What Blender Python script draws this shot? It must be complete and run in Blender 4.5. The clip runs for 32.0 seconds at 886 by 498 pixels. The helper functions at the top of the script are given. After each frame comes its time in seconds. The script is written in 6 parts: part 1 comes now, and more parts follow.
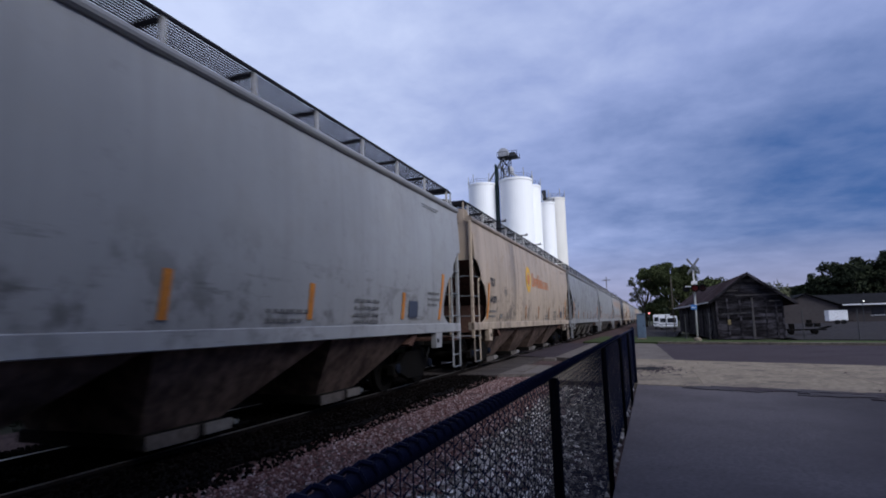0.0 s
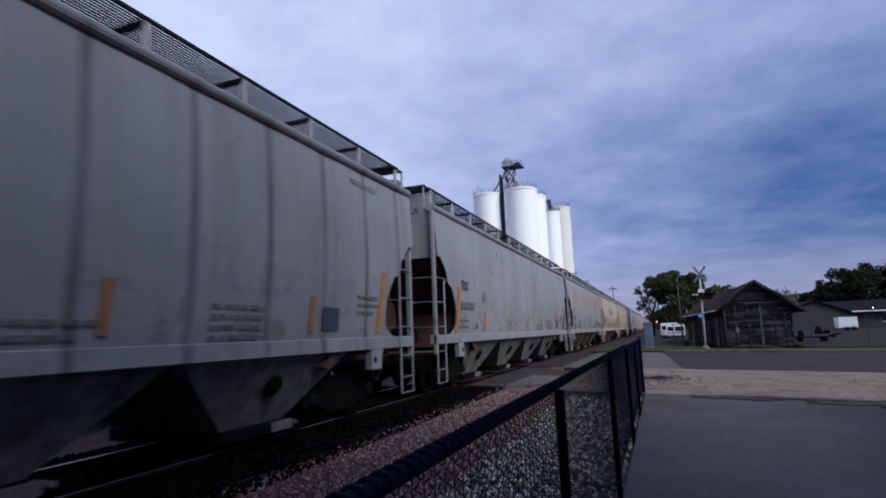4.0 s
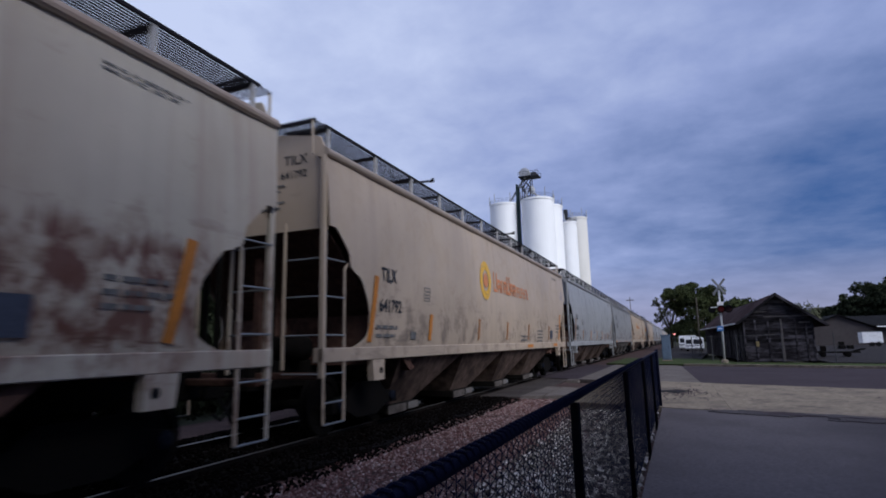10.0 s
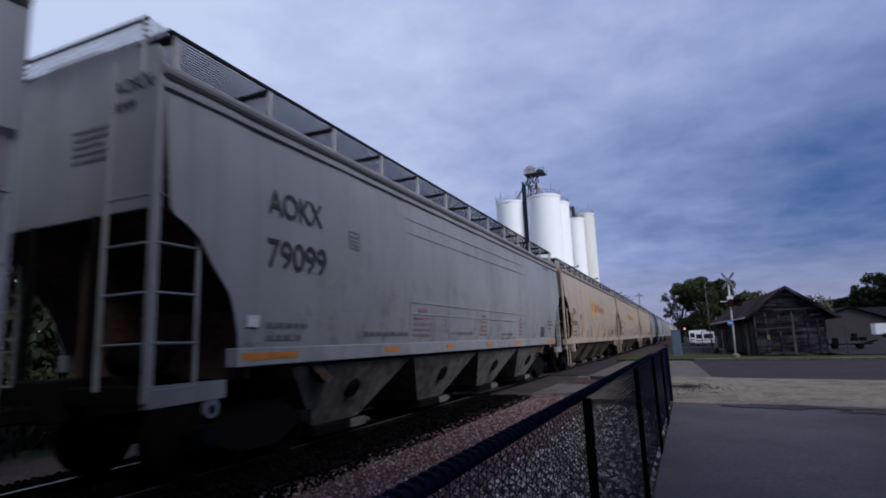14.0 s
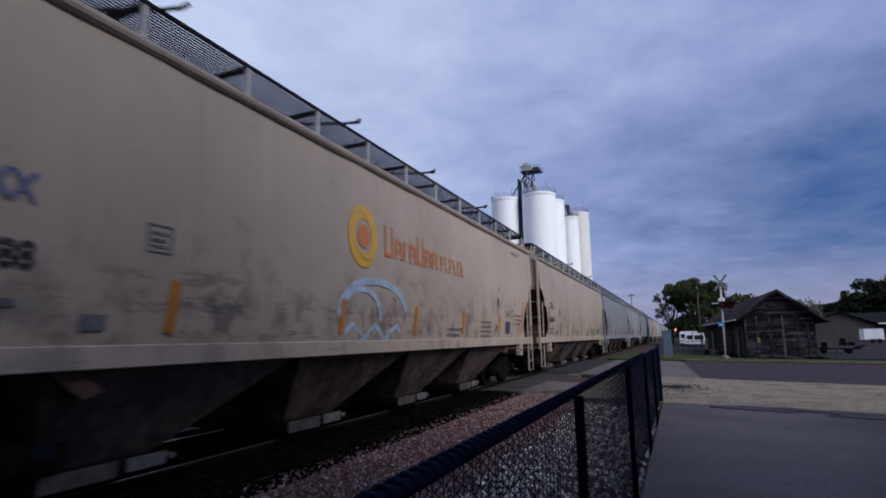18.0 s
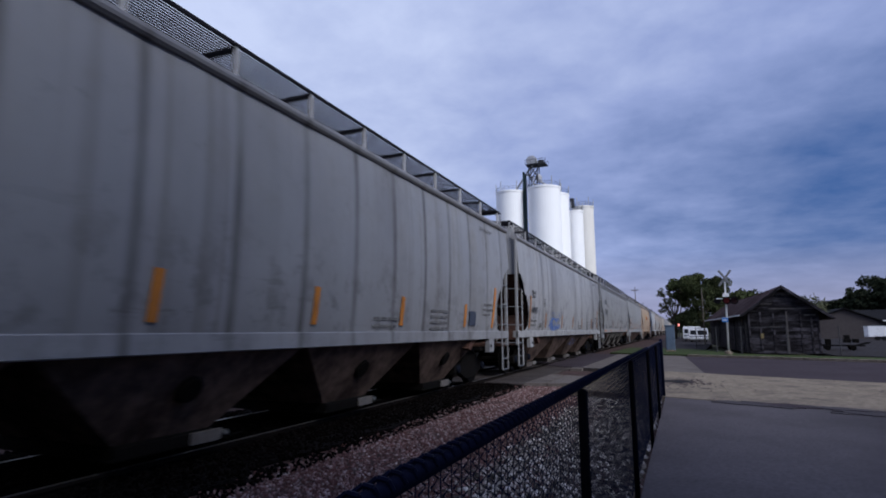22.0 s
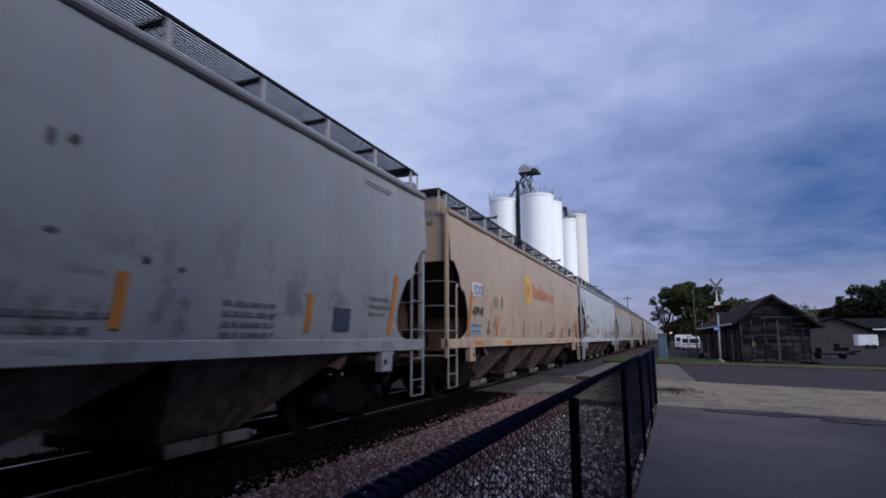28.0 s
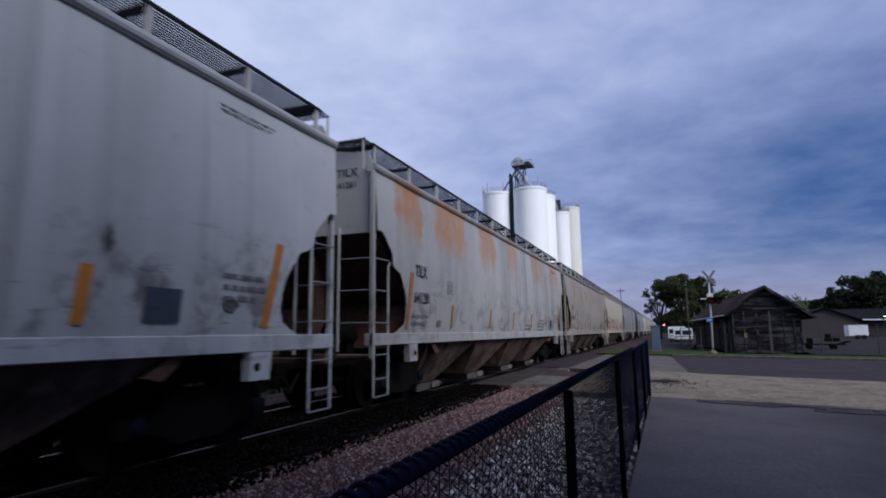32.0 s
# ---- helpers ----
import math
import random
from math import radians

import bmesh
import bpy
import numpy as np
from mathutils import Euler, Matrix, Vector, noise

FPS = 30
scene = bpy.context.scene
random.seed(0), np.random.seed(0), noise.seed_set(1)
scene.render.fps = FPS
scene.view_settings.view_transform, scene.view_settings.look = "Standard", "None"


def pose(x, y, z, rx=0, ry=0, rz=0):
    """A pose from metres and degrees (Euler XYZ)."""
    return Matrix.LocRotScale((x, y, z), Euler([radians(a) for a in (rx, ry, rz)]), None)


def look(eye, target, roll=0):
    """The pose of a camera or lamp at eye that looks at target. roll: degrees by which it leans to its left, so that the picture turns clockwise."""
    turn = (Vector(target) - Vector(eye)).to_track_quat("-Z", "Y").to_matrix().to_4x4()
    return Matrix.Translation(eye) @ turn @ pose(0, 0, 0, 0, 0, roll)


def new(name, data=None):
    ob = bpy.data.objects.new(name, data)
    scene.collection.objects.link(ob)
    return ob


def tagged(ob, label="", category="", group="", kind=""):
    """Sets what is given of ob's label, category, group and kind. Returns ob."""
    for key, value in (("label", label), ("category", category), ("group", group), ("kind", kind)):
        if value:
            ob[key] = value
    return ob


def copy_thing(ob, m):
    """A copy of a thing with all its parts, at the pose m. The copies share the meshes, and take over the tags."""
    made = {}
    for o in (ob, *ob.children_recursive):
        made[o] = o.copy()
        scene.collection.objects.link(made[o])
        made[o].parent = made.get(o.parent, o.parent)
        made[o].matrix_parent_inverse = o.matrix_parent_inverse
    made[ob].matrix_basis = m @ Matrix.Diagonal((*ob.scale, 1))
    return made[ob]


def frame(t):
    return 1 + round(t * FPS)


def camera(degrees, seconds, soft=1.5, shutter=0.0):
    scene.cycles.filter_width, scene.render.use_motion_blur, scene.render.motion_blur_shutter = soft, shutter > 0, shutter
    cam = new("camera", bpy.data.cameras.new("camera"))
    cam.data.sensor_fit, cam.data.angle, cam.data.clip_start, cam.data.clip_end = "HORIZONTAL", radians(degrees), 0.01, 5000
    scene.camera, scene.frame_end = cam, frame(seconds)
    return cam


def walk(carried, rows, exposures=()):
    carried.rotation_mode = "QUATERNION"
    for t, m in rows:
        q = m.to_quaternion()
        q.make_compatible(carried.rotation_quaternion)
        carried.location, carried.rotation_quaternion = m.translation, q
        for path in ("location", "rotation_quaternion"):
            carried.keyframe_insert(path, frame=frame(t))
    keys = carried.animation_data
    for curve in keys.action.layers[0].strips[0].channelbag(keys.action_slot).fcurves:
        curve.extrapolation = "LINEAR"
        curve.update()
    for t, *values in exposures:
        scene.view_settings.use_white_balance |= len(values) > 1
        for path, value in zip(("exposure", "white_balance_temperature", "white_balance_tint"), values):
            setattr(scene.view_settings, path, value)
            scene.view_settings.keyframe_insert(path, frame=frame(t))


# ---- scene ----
# The camera: held by hand beside a fence, swaying a little. Rows: seconds, place, turn to the left, tilt, lean.
EYE = [
    (0, -0.024, 0.176, 1.429, 20.31, 7.70, -1.59),
    (0.5, -0.017, 0.156, 1.433, 20.33, 7.74, -1.56),
    (1, -0.016, 0.159, 1.434, 20.27, 7.84, -1.53),
    (1.5, -0.018, 0.175, 1.437, 20.26, 8.01, -1.61),
    (2, -0.013, 0.158, 1.437, 20.53, 8.30, -1.70),
    (2.5, -0.011, 0.147, 1.439, 20.94, 8.37, -1.77),
    (3, 0.001, 0.097, 1.444, 21.03, 8.42, -2.02),
    (3.5, -0.002, 0.106, 1.441, 20.86, 8.62, -2.26),
    (5.5, -0.002, 0.115, 1.442, 20.80, 9.06, -1.75),
    (6, 0.000, 0.107, 1.443, 20.93, 9.10, -1.96),
    (6.5, 0.006, 0.083, 1.448, 21.05, 9.18, -1.94),
    (7, 0.003, 0.087, 1.450, 21.23, 9.38, -1.95),
    (7.5, -0.001, 0.073, 1.447, 21.38, 9.63, -1.85),
    (8, -0.000, 0.058, 1.451, 21.67, 9.67, -1.49),
    (8.5, 0.005, 0.037, 1.450, 21.84, 9.77, -1.63),
    (9, 0.006, 0.033, 1.450, 22.02, 9.61, -1.64),
    (9.5, 0.008, 0.027, 1.452, 22.21, 9.61, -0.95),
    (10, 0.013, 0.027, 1.455, 22.48, 9.78, -1.32),
    (10.5, 0.016, -0.087, 1.464, 24.39, 9.70, -1.26),
    (11, 0.019, -0.127, 1.465, 24.51, 9.68, -2.19),
    (11.5, 0.019, -0.126, 1.465, 24.27, 9.66, -2.15),
    (12, 0.016, -0.114, 1.466, 24.29, 9.72, -2.24),
    (12.5, 0.023, -0.137, 1.467, 24.21, 9.81, -2.52),
    (13, 0.019, -0.084, 1.460, 23.99, 9.72, -2.60),
    (13.5, 0.019, -0.064, 1.459, 23.61, 9.68, -2.54),
    (14, 0.022, -0.065, 1.458, 23.23, 9.74, -2.39),
    (14.5, 0.020, -0.038, 1.460, 22.91, 9.67, -2.55),
    (16.5, 0.006, 0.000, 1.454, 22.53, 9.47, -1.78),
    (17, -0.001, 0.037, 1.450, 22.42, 9.26, -1.55),
    (17.5, -0.005, 0.039, 1.449, 22.43, 9.21, -1.22),
    (18, -0.003, 0.021, 1.449, 22.63, 9.21, -0.98),
    (18.5, -0.005, 0.011, 1.449, 22.78, 8.99, -0.67),
    (19, -0.004, 0.013, 1.450, 22.93, 8.99, -1.20),
    (19.5, 0.001, -0.024, 1.454, 23.14, 9.06, -0.88),
    (20, -0.003, -0.019, 1.454, 23.25, 9.03, -0.44),
    (20.5, -0.001, -0.015, 1.448, 23.14, 8.78, -0.57),
    (21, -0.003, 0.007, 1.446, 23.15, 8.43, -0.50),
    (21.5, -0.002, -0.004, 1.451, 23.06, 8.24, -0.45),
    (22, -0.004, -0.013, 1.450, 23.06, 8.42, -0.30),
    (22.5, -0.006, -0.001, 1.448, 23.08, 8.52, 0.07),
    (23, -0.008, 0.001, 1.448, 23.01, 8.41, 0.22),
    (23.5, -0.007, 0.005, 1.448, 22.94, 8.40, 0.22),
    (24, -0.007, 0.013, 1.447, 22.89, 8.33, 0.19),
    (24.5, -0.005, 0.001, 1.449, 22.92, 8.36, -0.07),
    (25, -0.000, 0.000, 1.450, 22.96, 8.51, -0.05),
    (25.5, -0.001, -0.000, 1.449, 22.92, 8.53, -0.06),
    (27.5, -0.004, 0.039, 1.446, 22.39, 9.28, -0.43),
    (28, -0.006, 0.041, 1.446, 22.33, 9.22, -0.21),
    (28.5, -0.008, 0.036, 1.448, 22.07, 9.23, 0.42),
    (29, -0.013, 0.058, 1.446, 21.83, 9.41, -0.03),
    (29.5, -0.015, 0.063, 1.445, 21.62, 9.55, 0.25),
    (30, -0.020, 0.083, 1.443, 21.53, 9.60, 0.46),
    (30.5, -0.016, 0.070, 1.440, 21.73, 9.29, 0.36),
    (31, -0.014, 0.071, 1.440, 21.77, 9.00, -0.13),
    (31.5, -0.013, 0.065, 1.442, 21.76, 8.68, -0.53),
    (32, -0.013, 0.068, 1.444, 21.69, 8.58, -0.67),
]


def aim(x, y, z, turn, tilt, lean):
    return pose(x, y, z, 90 + tilt, 0, turn) @ pose(0, 0, 0, 0, 0, lean)


cam = camera(77.32, 32.0, soft=1.85, shutter=0.22)
walk(cam, [(r[0], aim(*r[1:])) for r in EYE], [(0, 0.08), (7, 0.10), (12, -0.10), (14.5, -0.06), (19, -0.08), (22, 0.03), (25, 0.07), (28, 0.0), (32, -0.03)])

# ---- world, sun, exposure ----
SUN_TURN, SUN_HIGH = -27.0, 36.0      # degrees: from +x towards +y, above the horizon


def make_world():
    w = bpy.data.worlds.new("dusk_sky")
    scene.world = w
    w.use_nodes = True
    nt = w.node_tree
    nt.nodes.clear()
    N = lambda k, **kw: node(nt, k, **kw)
    out = N("ShaderNodeOutputWorld")
    sky = N("ShaderNodeTexSky")
    sky.sky_type = "NISHITA"
    sky.sun_disc = False
    sky.sun_elevation, sky.sun_rotation = radians(SUN_HIGH), radians(90 - SUN_TURN)
    sky.ozone_density = 2.5
    clear = N("ShaderNodeBackground")
    clear.inputs[1].default_value = 0.03
    nt.links.new(sky.outputs[0], clear.inputs[0])
    tc = N("ShaderNodeTexCoord")
    sep = N("ShaderNodeSeparateXYZ")
    nt.links.new(tc.outputs["Generated"], sep.inputs[0])
    high = maths(nt, "MAXIMUM", sep.outputs[2], 0.0)
    flat = maths(nt, "ADD", high, 0.16)
    px, py = maths(nt, "DIVIDE", sep.outputs[0], flat), maths(nt, "DIVIDE", sep.outputs[1], flat)
    comb = N("ShaderNodeCombineXYZ")
    nt.links.new(px, comb.inputs[0])
    nt.links.new(py, comb.inputs[1])
    big = N("ShaderNodeTexNoise", Scale=0.55, Detail=3.0, Roughness=0.5)
    fine = N("ShaderNodeTexNoise", Scale=2.9, Detail=9.0, Roughness=0.58, Distortion=0.12)
    for n in (big, fine):
        nt.links.new(comb.outputs[0], n.inputs["Vector"])
    # the cloud sheet thins towards the east
    side = N("ShaderNodeVectorMath", operation="DOT_PRODUCT")
    nt.links.new(tc.outputs["Generated"], side.inputs[0])
    side.inputs[1].default_value = (-0.86, 0.08, 0.50)
    s = maths(nt, "ADD", maths(nt, "MULTIPLY", side.outputs["Value"], 0.62), 0.16)
    b = maths(nt, "MULTIPLY", big.outputs[0], 0.5)
    f = maths(nt, "MULTIPLY", fine.outputs[0], 0.70)
    # a long blue gap low in the north-east
    gap = maths(nt, "MULTIPLY", ramp(nt, high, [(0.05, (0, 0, 0)), (0.17, (1, 1, 1)), (0.26, (1, 1, 1)), (0.42, (0, 0, 0))]), ramp(nt, sep.outputs[0], [(-0.40, (0, 0, 0)), (0.18, (1, 1, 1))]))
    mix = maths(nt, "SUBTRACT", maths(nt, "ADD", maths(nt, "ADD", s, b), f), maths(nt, "MULTIPLY", gap, 0.38))
    mask = ramp(nt, mix, [(0.50, (0, 0, 0)), (1.30, (1, 1, 1))])
    tone = ramp(nt, mix, [(0.24, (0.050, 0.135, 0.40)), (0.86, (0.335, 0.42, 0.745)), (1.30, (0.57, 0.655, 0.92))])
    low = ramp(nt, high, [(0.0, (1, 1, 1)), (0.05, (0.85, 0.85, 0.85)), (0.13, (0, 0, 0))])
    haze = N("ShaderNodeMixRGB", blend_type="MIX")
    hz = maths(nt, "MULTIPLY", low, 0.85)
    nt.links.new(hz, haze.inputs[0])
    nt.links.new(tone, haze.inputs[1])
    haze.inputs[2].default_value = (0.345, 0.35, 0.54, 1)
    cloud = N("ShaderNodeBackground")
    cloud.inputs[1].default_value = 1.0
    nt.links.new(haze.outputs[0], cloud.inputs[0])
    mx = N("ShaderNodeMixShader")
    cover = maths(nt, "ADD", maths(nt, "MULTIPLY", mask, 0.25), 0.75)
    nt.links.new(cover, mx.inputs[0])
    nt.links.new(clear.outputs[0], mx.inputs[1])
    nt.links.new(cloud.outputs[0], mx.inputs[2])
    nt.links.new(mx.outputs[0], out.inputs[0])


def node(nt, kind, **values):
    n = nt.nodes.new(kind)
    for key, value in values.items():
        if key in ("operation",):
            n.operation = value
        elif key == "blend_type":
            n.blend_type = value
        else:
            n.inputs[key].default_value = value
    return n


def maths(nt, op, a, b=0.0):
    n = nt.nodes.new("ShaderNodeMath")
    n.operation = op
    for i, v in enumerate((a, b)):
        if isinstance(v, (int, float)):
            n.inputs[i].default_value = v
        else:
            nt.links.new(v, n.inputs[i])
    return n.outputs[0]


def ramp(nt, fac, stops):
    n = nt.nodes.new("ShaderNodeValToRGB")
    nt.links.new(fac, n.inputs[0])
    e = n.color_ramp.elements
    low, high = stops[0][0], stops[-1][0]
    if low < 0 or high > 1:
        m = nt.nodes.new("ShaderNodeMapRange")
        nt.links.new(fac, m.inputs[0])
        m.inputs[1].default_value, m.inputs[2].default_value = low, high
        nt.links.new(m.outputs[0], n.inputs[0])
        stops = [((p - low) / (high - low), c) for p, c in stops]
    while len(e) < len(stops):
        e.new(0.5)
    for el, (p, c) in zip(e, stops):
        el.position, el.color = p, (*c, 1)
    return n.outputs[0]


make_world()
sun = new("sun", bpy.data.lights.new("sun", "SUN"))
sun.data.energy, sun.data.angle, sun.data.color = 3.2, radians(30), (0.95, 0.965, 1.0)
sun.matrix_world = look((math.cos(radians(SUN_TURN)) * 50, math.sin(radians(SUN_TURN)) * 50, 50 * math.tan(radians(SUN_HIGH))), (0, 0, 0))

# ---- materials ----
MATS = {}


def material(name, base, rough=0.7, metal=0.0, grain=30.0, spread=0.25, stain=None, stain_scale=1.2, stain_amount=0.4, bump=0.15, bump_scale=60.0, emit=None, stretch=(1, 1, 1), random=0.0, spec=None, islands=0.0):
    """A worn surface: base colour varied by a fine grain and by large stains, with a fine relief."""
    if name in MATS:
        return MATS[name]
    m = MATS[name] = bpy.data.materials.new(name)
    m.use_nodes = True
    nt = m.node_tree
    p = nt.nodes["Principled BSDF"]
    tc = nt.nodes.new("ShaderNodeTexCoord")
    mp = nt.nodes.new("ShaderNodeMapping")
    mp.inputs["Scale"].default_value = stretch
    nt.links.new(tc.outputs["Object"], mp.inputs[0])
    info = nt.nodes.new("ShaderNodeObjectInfo")
    shift = maths(nt, "MULTIPLY", info.outputs["Random"], 37.0)
    nt.links.new(shift, mp.inputs["Location"])
    n1 = node(nt, "ShaderNodeTexNoise", Scale=grain, Detail=5.0, Roughness=0.6)
    n2 = node(nt, "ShaderNodeTexNoise", Scale=stain_scale, Detail=6.0, Roughness=0.62)
    for n in (n1, n2):
        nt.links.new(mp.outputs[0], n.inputs["Vector"])
    dark = tuple(c * (1 - spread) for c in base)
    lite = tuple(min(1, c * (1 + spread)) for c in base)
    col = ramp(nt, n1.outputs[0], [(0.3, dark), (0.7, lite)])
    st = stain or tuple(c * 0.45 for c in base)
    mask = maths(nt, "MULTIPLY", ramp(nt, n2.outputs[0], [(0.45, (0, 0, 0)), (0.72, (1, 1, 1))]), stain_amount)
    mx = nt.nodes.new("ShaderNodeMixRGB")
    nt.links.new(mask, mx.inputs[0])
    nt.links.new(col, mx.inputs[1])
    mx.inputs[2].default_value = (*st, 1)
    last = mx.outputs[0]
    if random:
        hs = nt.nodes.new("ShaderNodeHueSaturation")
        nt.links.new(maths(nt, "ADD", maths(nt, "MULTIPLY", info.outputs["Random"], 2 * random), 1 - random), hs.inputs["Value"])
        nt.links.new(last, hs.inputs["Color"])
        last = hs.outputs[0]
    if islands:
        geo = nt.nodes.new("ShaderNodeNewGeometry")
        hs = nt.nodes.new("ShaderNodeHueSaturation")
        power = maths(nt, "POWER", geo.outputs["Random Per Island"], 2.2)
        nt.links.new(maths(nt, "ADD", maths(nt, "MULTIPLY", power, 3.2 * islands), 1 - islands), hs.inputs["Value"])
        nt.links.new(maths(nt, "SUBTRACT", 1.25, maths(nt, "MULTIPLY", power, 0.9)), hs.inputs["Saturation"])
        nt.links.new(last, hs.inputs["Color"])
        last = hs.outputs[0]
    nt.links.new(last, p.inputs["Base Color"])
    nt.links.new(maths(nt, "ADD", maths(nt, "MULTIPLY", n2.outputs[0], 0.25), rough - 0.12), p.inputs["Roughness"])
    p.inputs["Metallic"].default_value = metal
    p.inputs["Specular IOR Level"].default_value = spec if spec is not None else (0.06 if rough >= 0.74 and max(base) < 0.2 else 0.35)
    if bump:
        n3 = node(nt, "ShaderNodeTexNoise", Scale=bump_scale, Detail=4.0)
        nt.links.new(mp.outputs[0], n3.inputs["Vector"])
        bp = node(nt, "ShaderNodeBump", Strength=bump, Distance=0.02)
        nt.links.new(n3.outputs[0], bp.inputs["Height"])
        nt.links.new(bp.outputs[0], p.inputs["Normal"])
    if emit:
        p.inputs["Emission Color"].default_value = (*emit[:3], 1)
        p.inputs["Emission Strength"].default_value = emit[3]
    return m


def lot_paving():
    """Old lot paving: paler beside the fence, darker past a wandering edge."""
    m = material("worn_grey_lot_paving", (0.095, 0.085, 0.093), 0.9, 0.0, 26, 0.24, (0.066, 0.058, 0.064), 0.7, 0.7, 0.35, 120)
    nt = m.node_tree
    p = nt.nodes["Principled BSDF"]
    worn = p.inputs["Base Color"].links[0].from_socket
    tc = nt.nodes.new("ShaderNodeTexCoord")
    axis = nt.nodes.new("ShaderNodeSeparateXYZ")
    nt.links.new(tc.outputs["Object"], axis.inputs[0])
    wander = node(nt, "ShaderNodeTexNoise", Scale=0.8, Detail=6.0, Roughness=0.6)
    nt.links.new(tc.outputs["Object"], wander.inputs["Vector"])
    across = maths(nt, "ADD", axis.outputs[0], maths(nt, "MULTIPLY", wander.outputs[0], 1.8))
    across = maths(nt, "MULTIPLY", maths(nt, "SUBTRACT", across, 2.3), 0.6)
    mx = nt.nodes.new("ShaderNodeMixRGB")
    nt.links.new(ramp(nt, across, [(0.0, (0, 0, 0)), (1.0, (1, 1, 1))]), mx.inputs[0])
    nt.links.new(worn, mx.inputs[1])
    mx.inputs[2].default_value = (0.052, 0.047, 0.053, 1)
    nt.links.new(mx.outputs[0], p.inputs["Base Color"])
    return m


def car_paint(name, base, grime=(0.075, 0.068, 0.064), low=0.55, high=0.12, rust=None, rust_amount=0.0, seams=0.06, streaks=0.40, spots=0.0, seam_at=1.5, patches=(), drip=(3.05, 3.95), blotch=False):
    """Weathered railcar paint: streaks running down, smudges along the lower side, rust patches under the eave, weld seams."""
    if name in MATS:
        return MATS[name]
    m = MATS[name] = bpy.data.materials.new(name)
    m.use_nodes = True
    nt = m.node_tree
    p = nt.nodes["Principled BSDF"]
    tc = nt.nodes.new("ShaderNodeTexCoord")
    info = nt.nodes.new("ShaderNodeObjectInfo")
    shift = maths(nt, "MULTIPLY", info.outputs["Random"], 91.0)

    def noise_at(scale, stretch, detail=6.0, rough=0.6):
        mp = nt.nodes.new("ShaderNodeMapping")
        mp.inputs["Scale"].default_value = stretch
        nt.links.new(tc.outputs["Object"], mp.inputs[0])
        nt.links.new(shift, mp.inputs["Location"])
        n = node(nt, "ShaderNodeTexNoise", Scale=scale, Detail=detail, Roughness=rough)
        nt.links.new(mp.outputs[0], n.inputs["Vector"])
        return n.outputs[0]

    def over(below, fac, colour):
        mx = nt.nodes.new("ShaderNodeMixRGB")
        nt.links.new(fac, mx.inputs[0])
        nt.links.new(below, mx.inputs[1])
        mx.inputs[2].default_value = (*colour, 1)
        return mx.outputs[0]

    base = tuple(0.60 * c for c in base)      # dulled by years of dust
    sep = nt.nodes.new("ShaderNodeSeparateXYZ")
    nt.links.new(tc.outputs["Object"], sep.inputs[0])
    col = ramp(nt, noise_at(0.5, (1, 1, 1)), [(0.3, tuple(c * 0.86 for c in base)), (0.7, tuple(c * 1.08 for c in base))])
    # long soft streaks running down, gathered here and there
    streak = ramp(nt, noise_at(1.0, (1, 1.15, 0.07), 4.0, 0.5), [(0.43, (0, 0, 0)), (0.66, (1, 1, 1))])
    where = ramp(nt, noise_at(0.22, (1, 1, 0.4), 2.0), [(0.38, (0.15, 0.15, 0.15)), (0.66, (1, 1, 1))])
    col = over(col, maths(nt, "MULTIPLY", maths(nt, "MULTIPLY", streak, where), streaks), tuple(g * 1.5 for g in grime))
    thin = ramp(nt, noise_at(1.0, (1, 4.2, 0.10), 3.0, 0.5), [(0.51, (0, 0, 0)), (0.64, (1, 1, 1))])
    col = over(col, maths(nt, "MULTIPLY", maths(nt, "MULTIPLY", thin, where), min(1.0, streaks * 0.85)), tuple(g * 1.7 for g in grime))
    above = ramp(nt, maths(nt, "SUBTRACT", sep.outputs[2], 1.0), [(0.42, (0.5, 0.5, 0.5)), (0.52, (1, 1, 1))])
    # smudges thrown up from the ballast: patchy, on the lower half of the side
    up = ramp(nt, maths(nt, "ADD", maths(nt, "MULTIPLY", sep.outputs[2], 0.25), maths(nt, "MULTIPLY", noise_at(0.45, (1, 1, 0.6)), -0.5)), [(0.12, (1, 1, 1)), (0.44, (0, 0, 0))])
    patch = ramp(nt, noise_at(2.0, (1, 0.9, 0.8), 9.0, 0.72), [(0.50, (0, 0, 0)), (0.60, (1, 1, 1))])
    up = maths(nt, "MULTIPLY", up, above)      # the sill below the side is wiped cleaner
    col = over(col, maths(nt, "MULTIPLY", maths(nt, "MULTIPLY", up, patch), min(1.0, low * 1.35)), grime)
    scuff = ramp(nt, noise_at(2.6, (1, 0.9, 1.3), 7.0, 0.7), [(0.60, (0, 0, 0)), (0.70, (1, 1, 1))])
    col = over(col, maths(nt, "MULTIPLY", scuff, high * 2), tuple(g * 1.2 for g in grime))
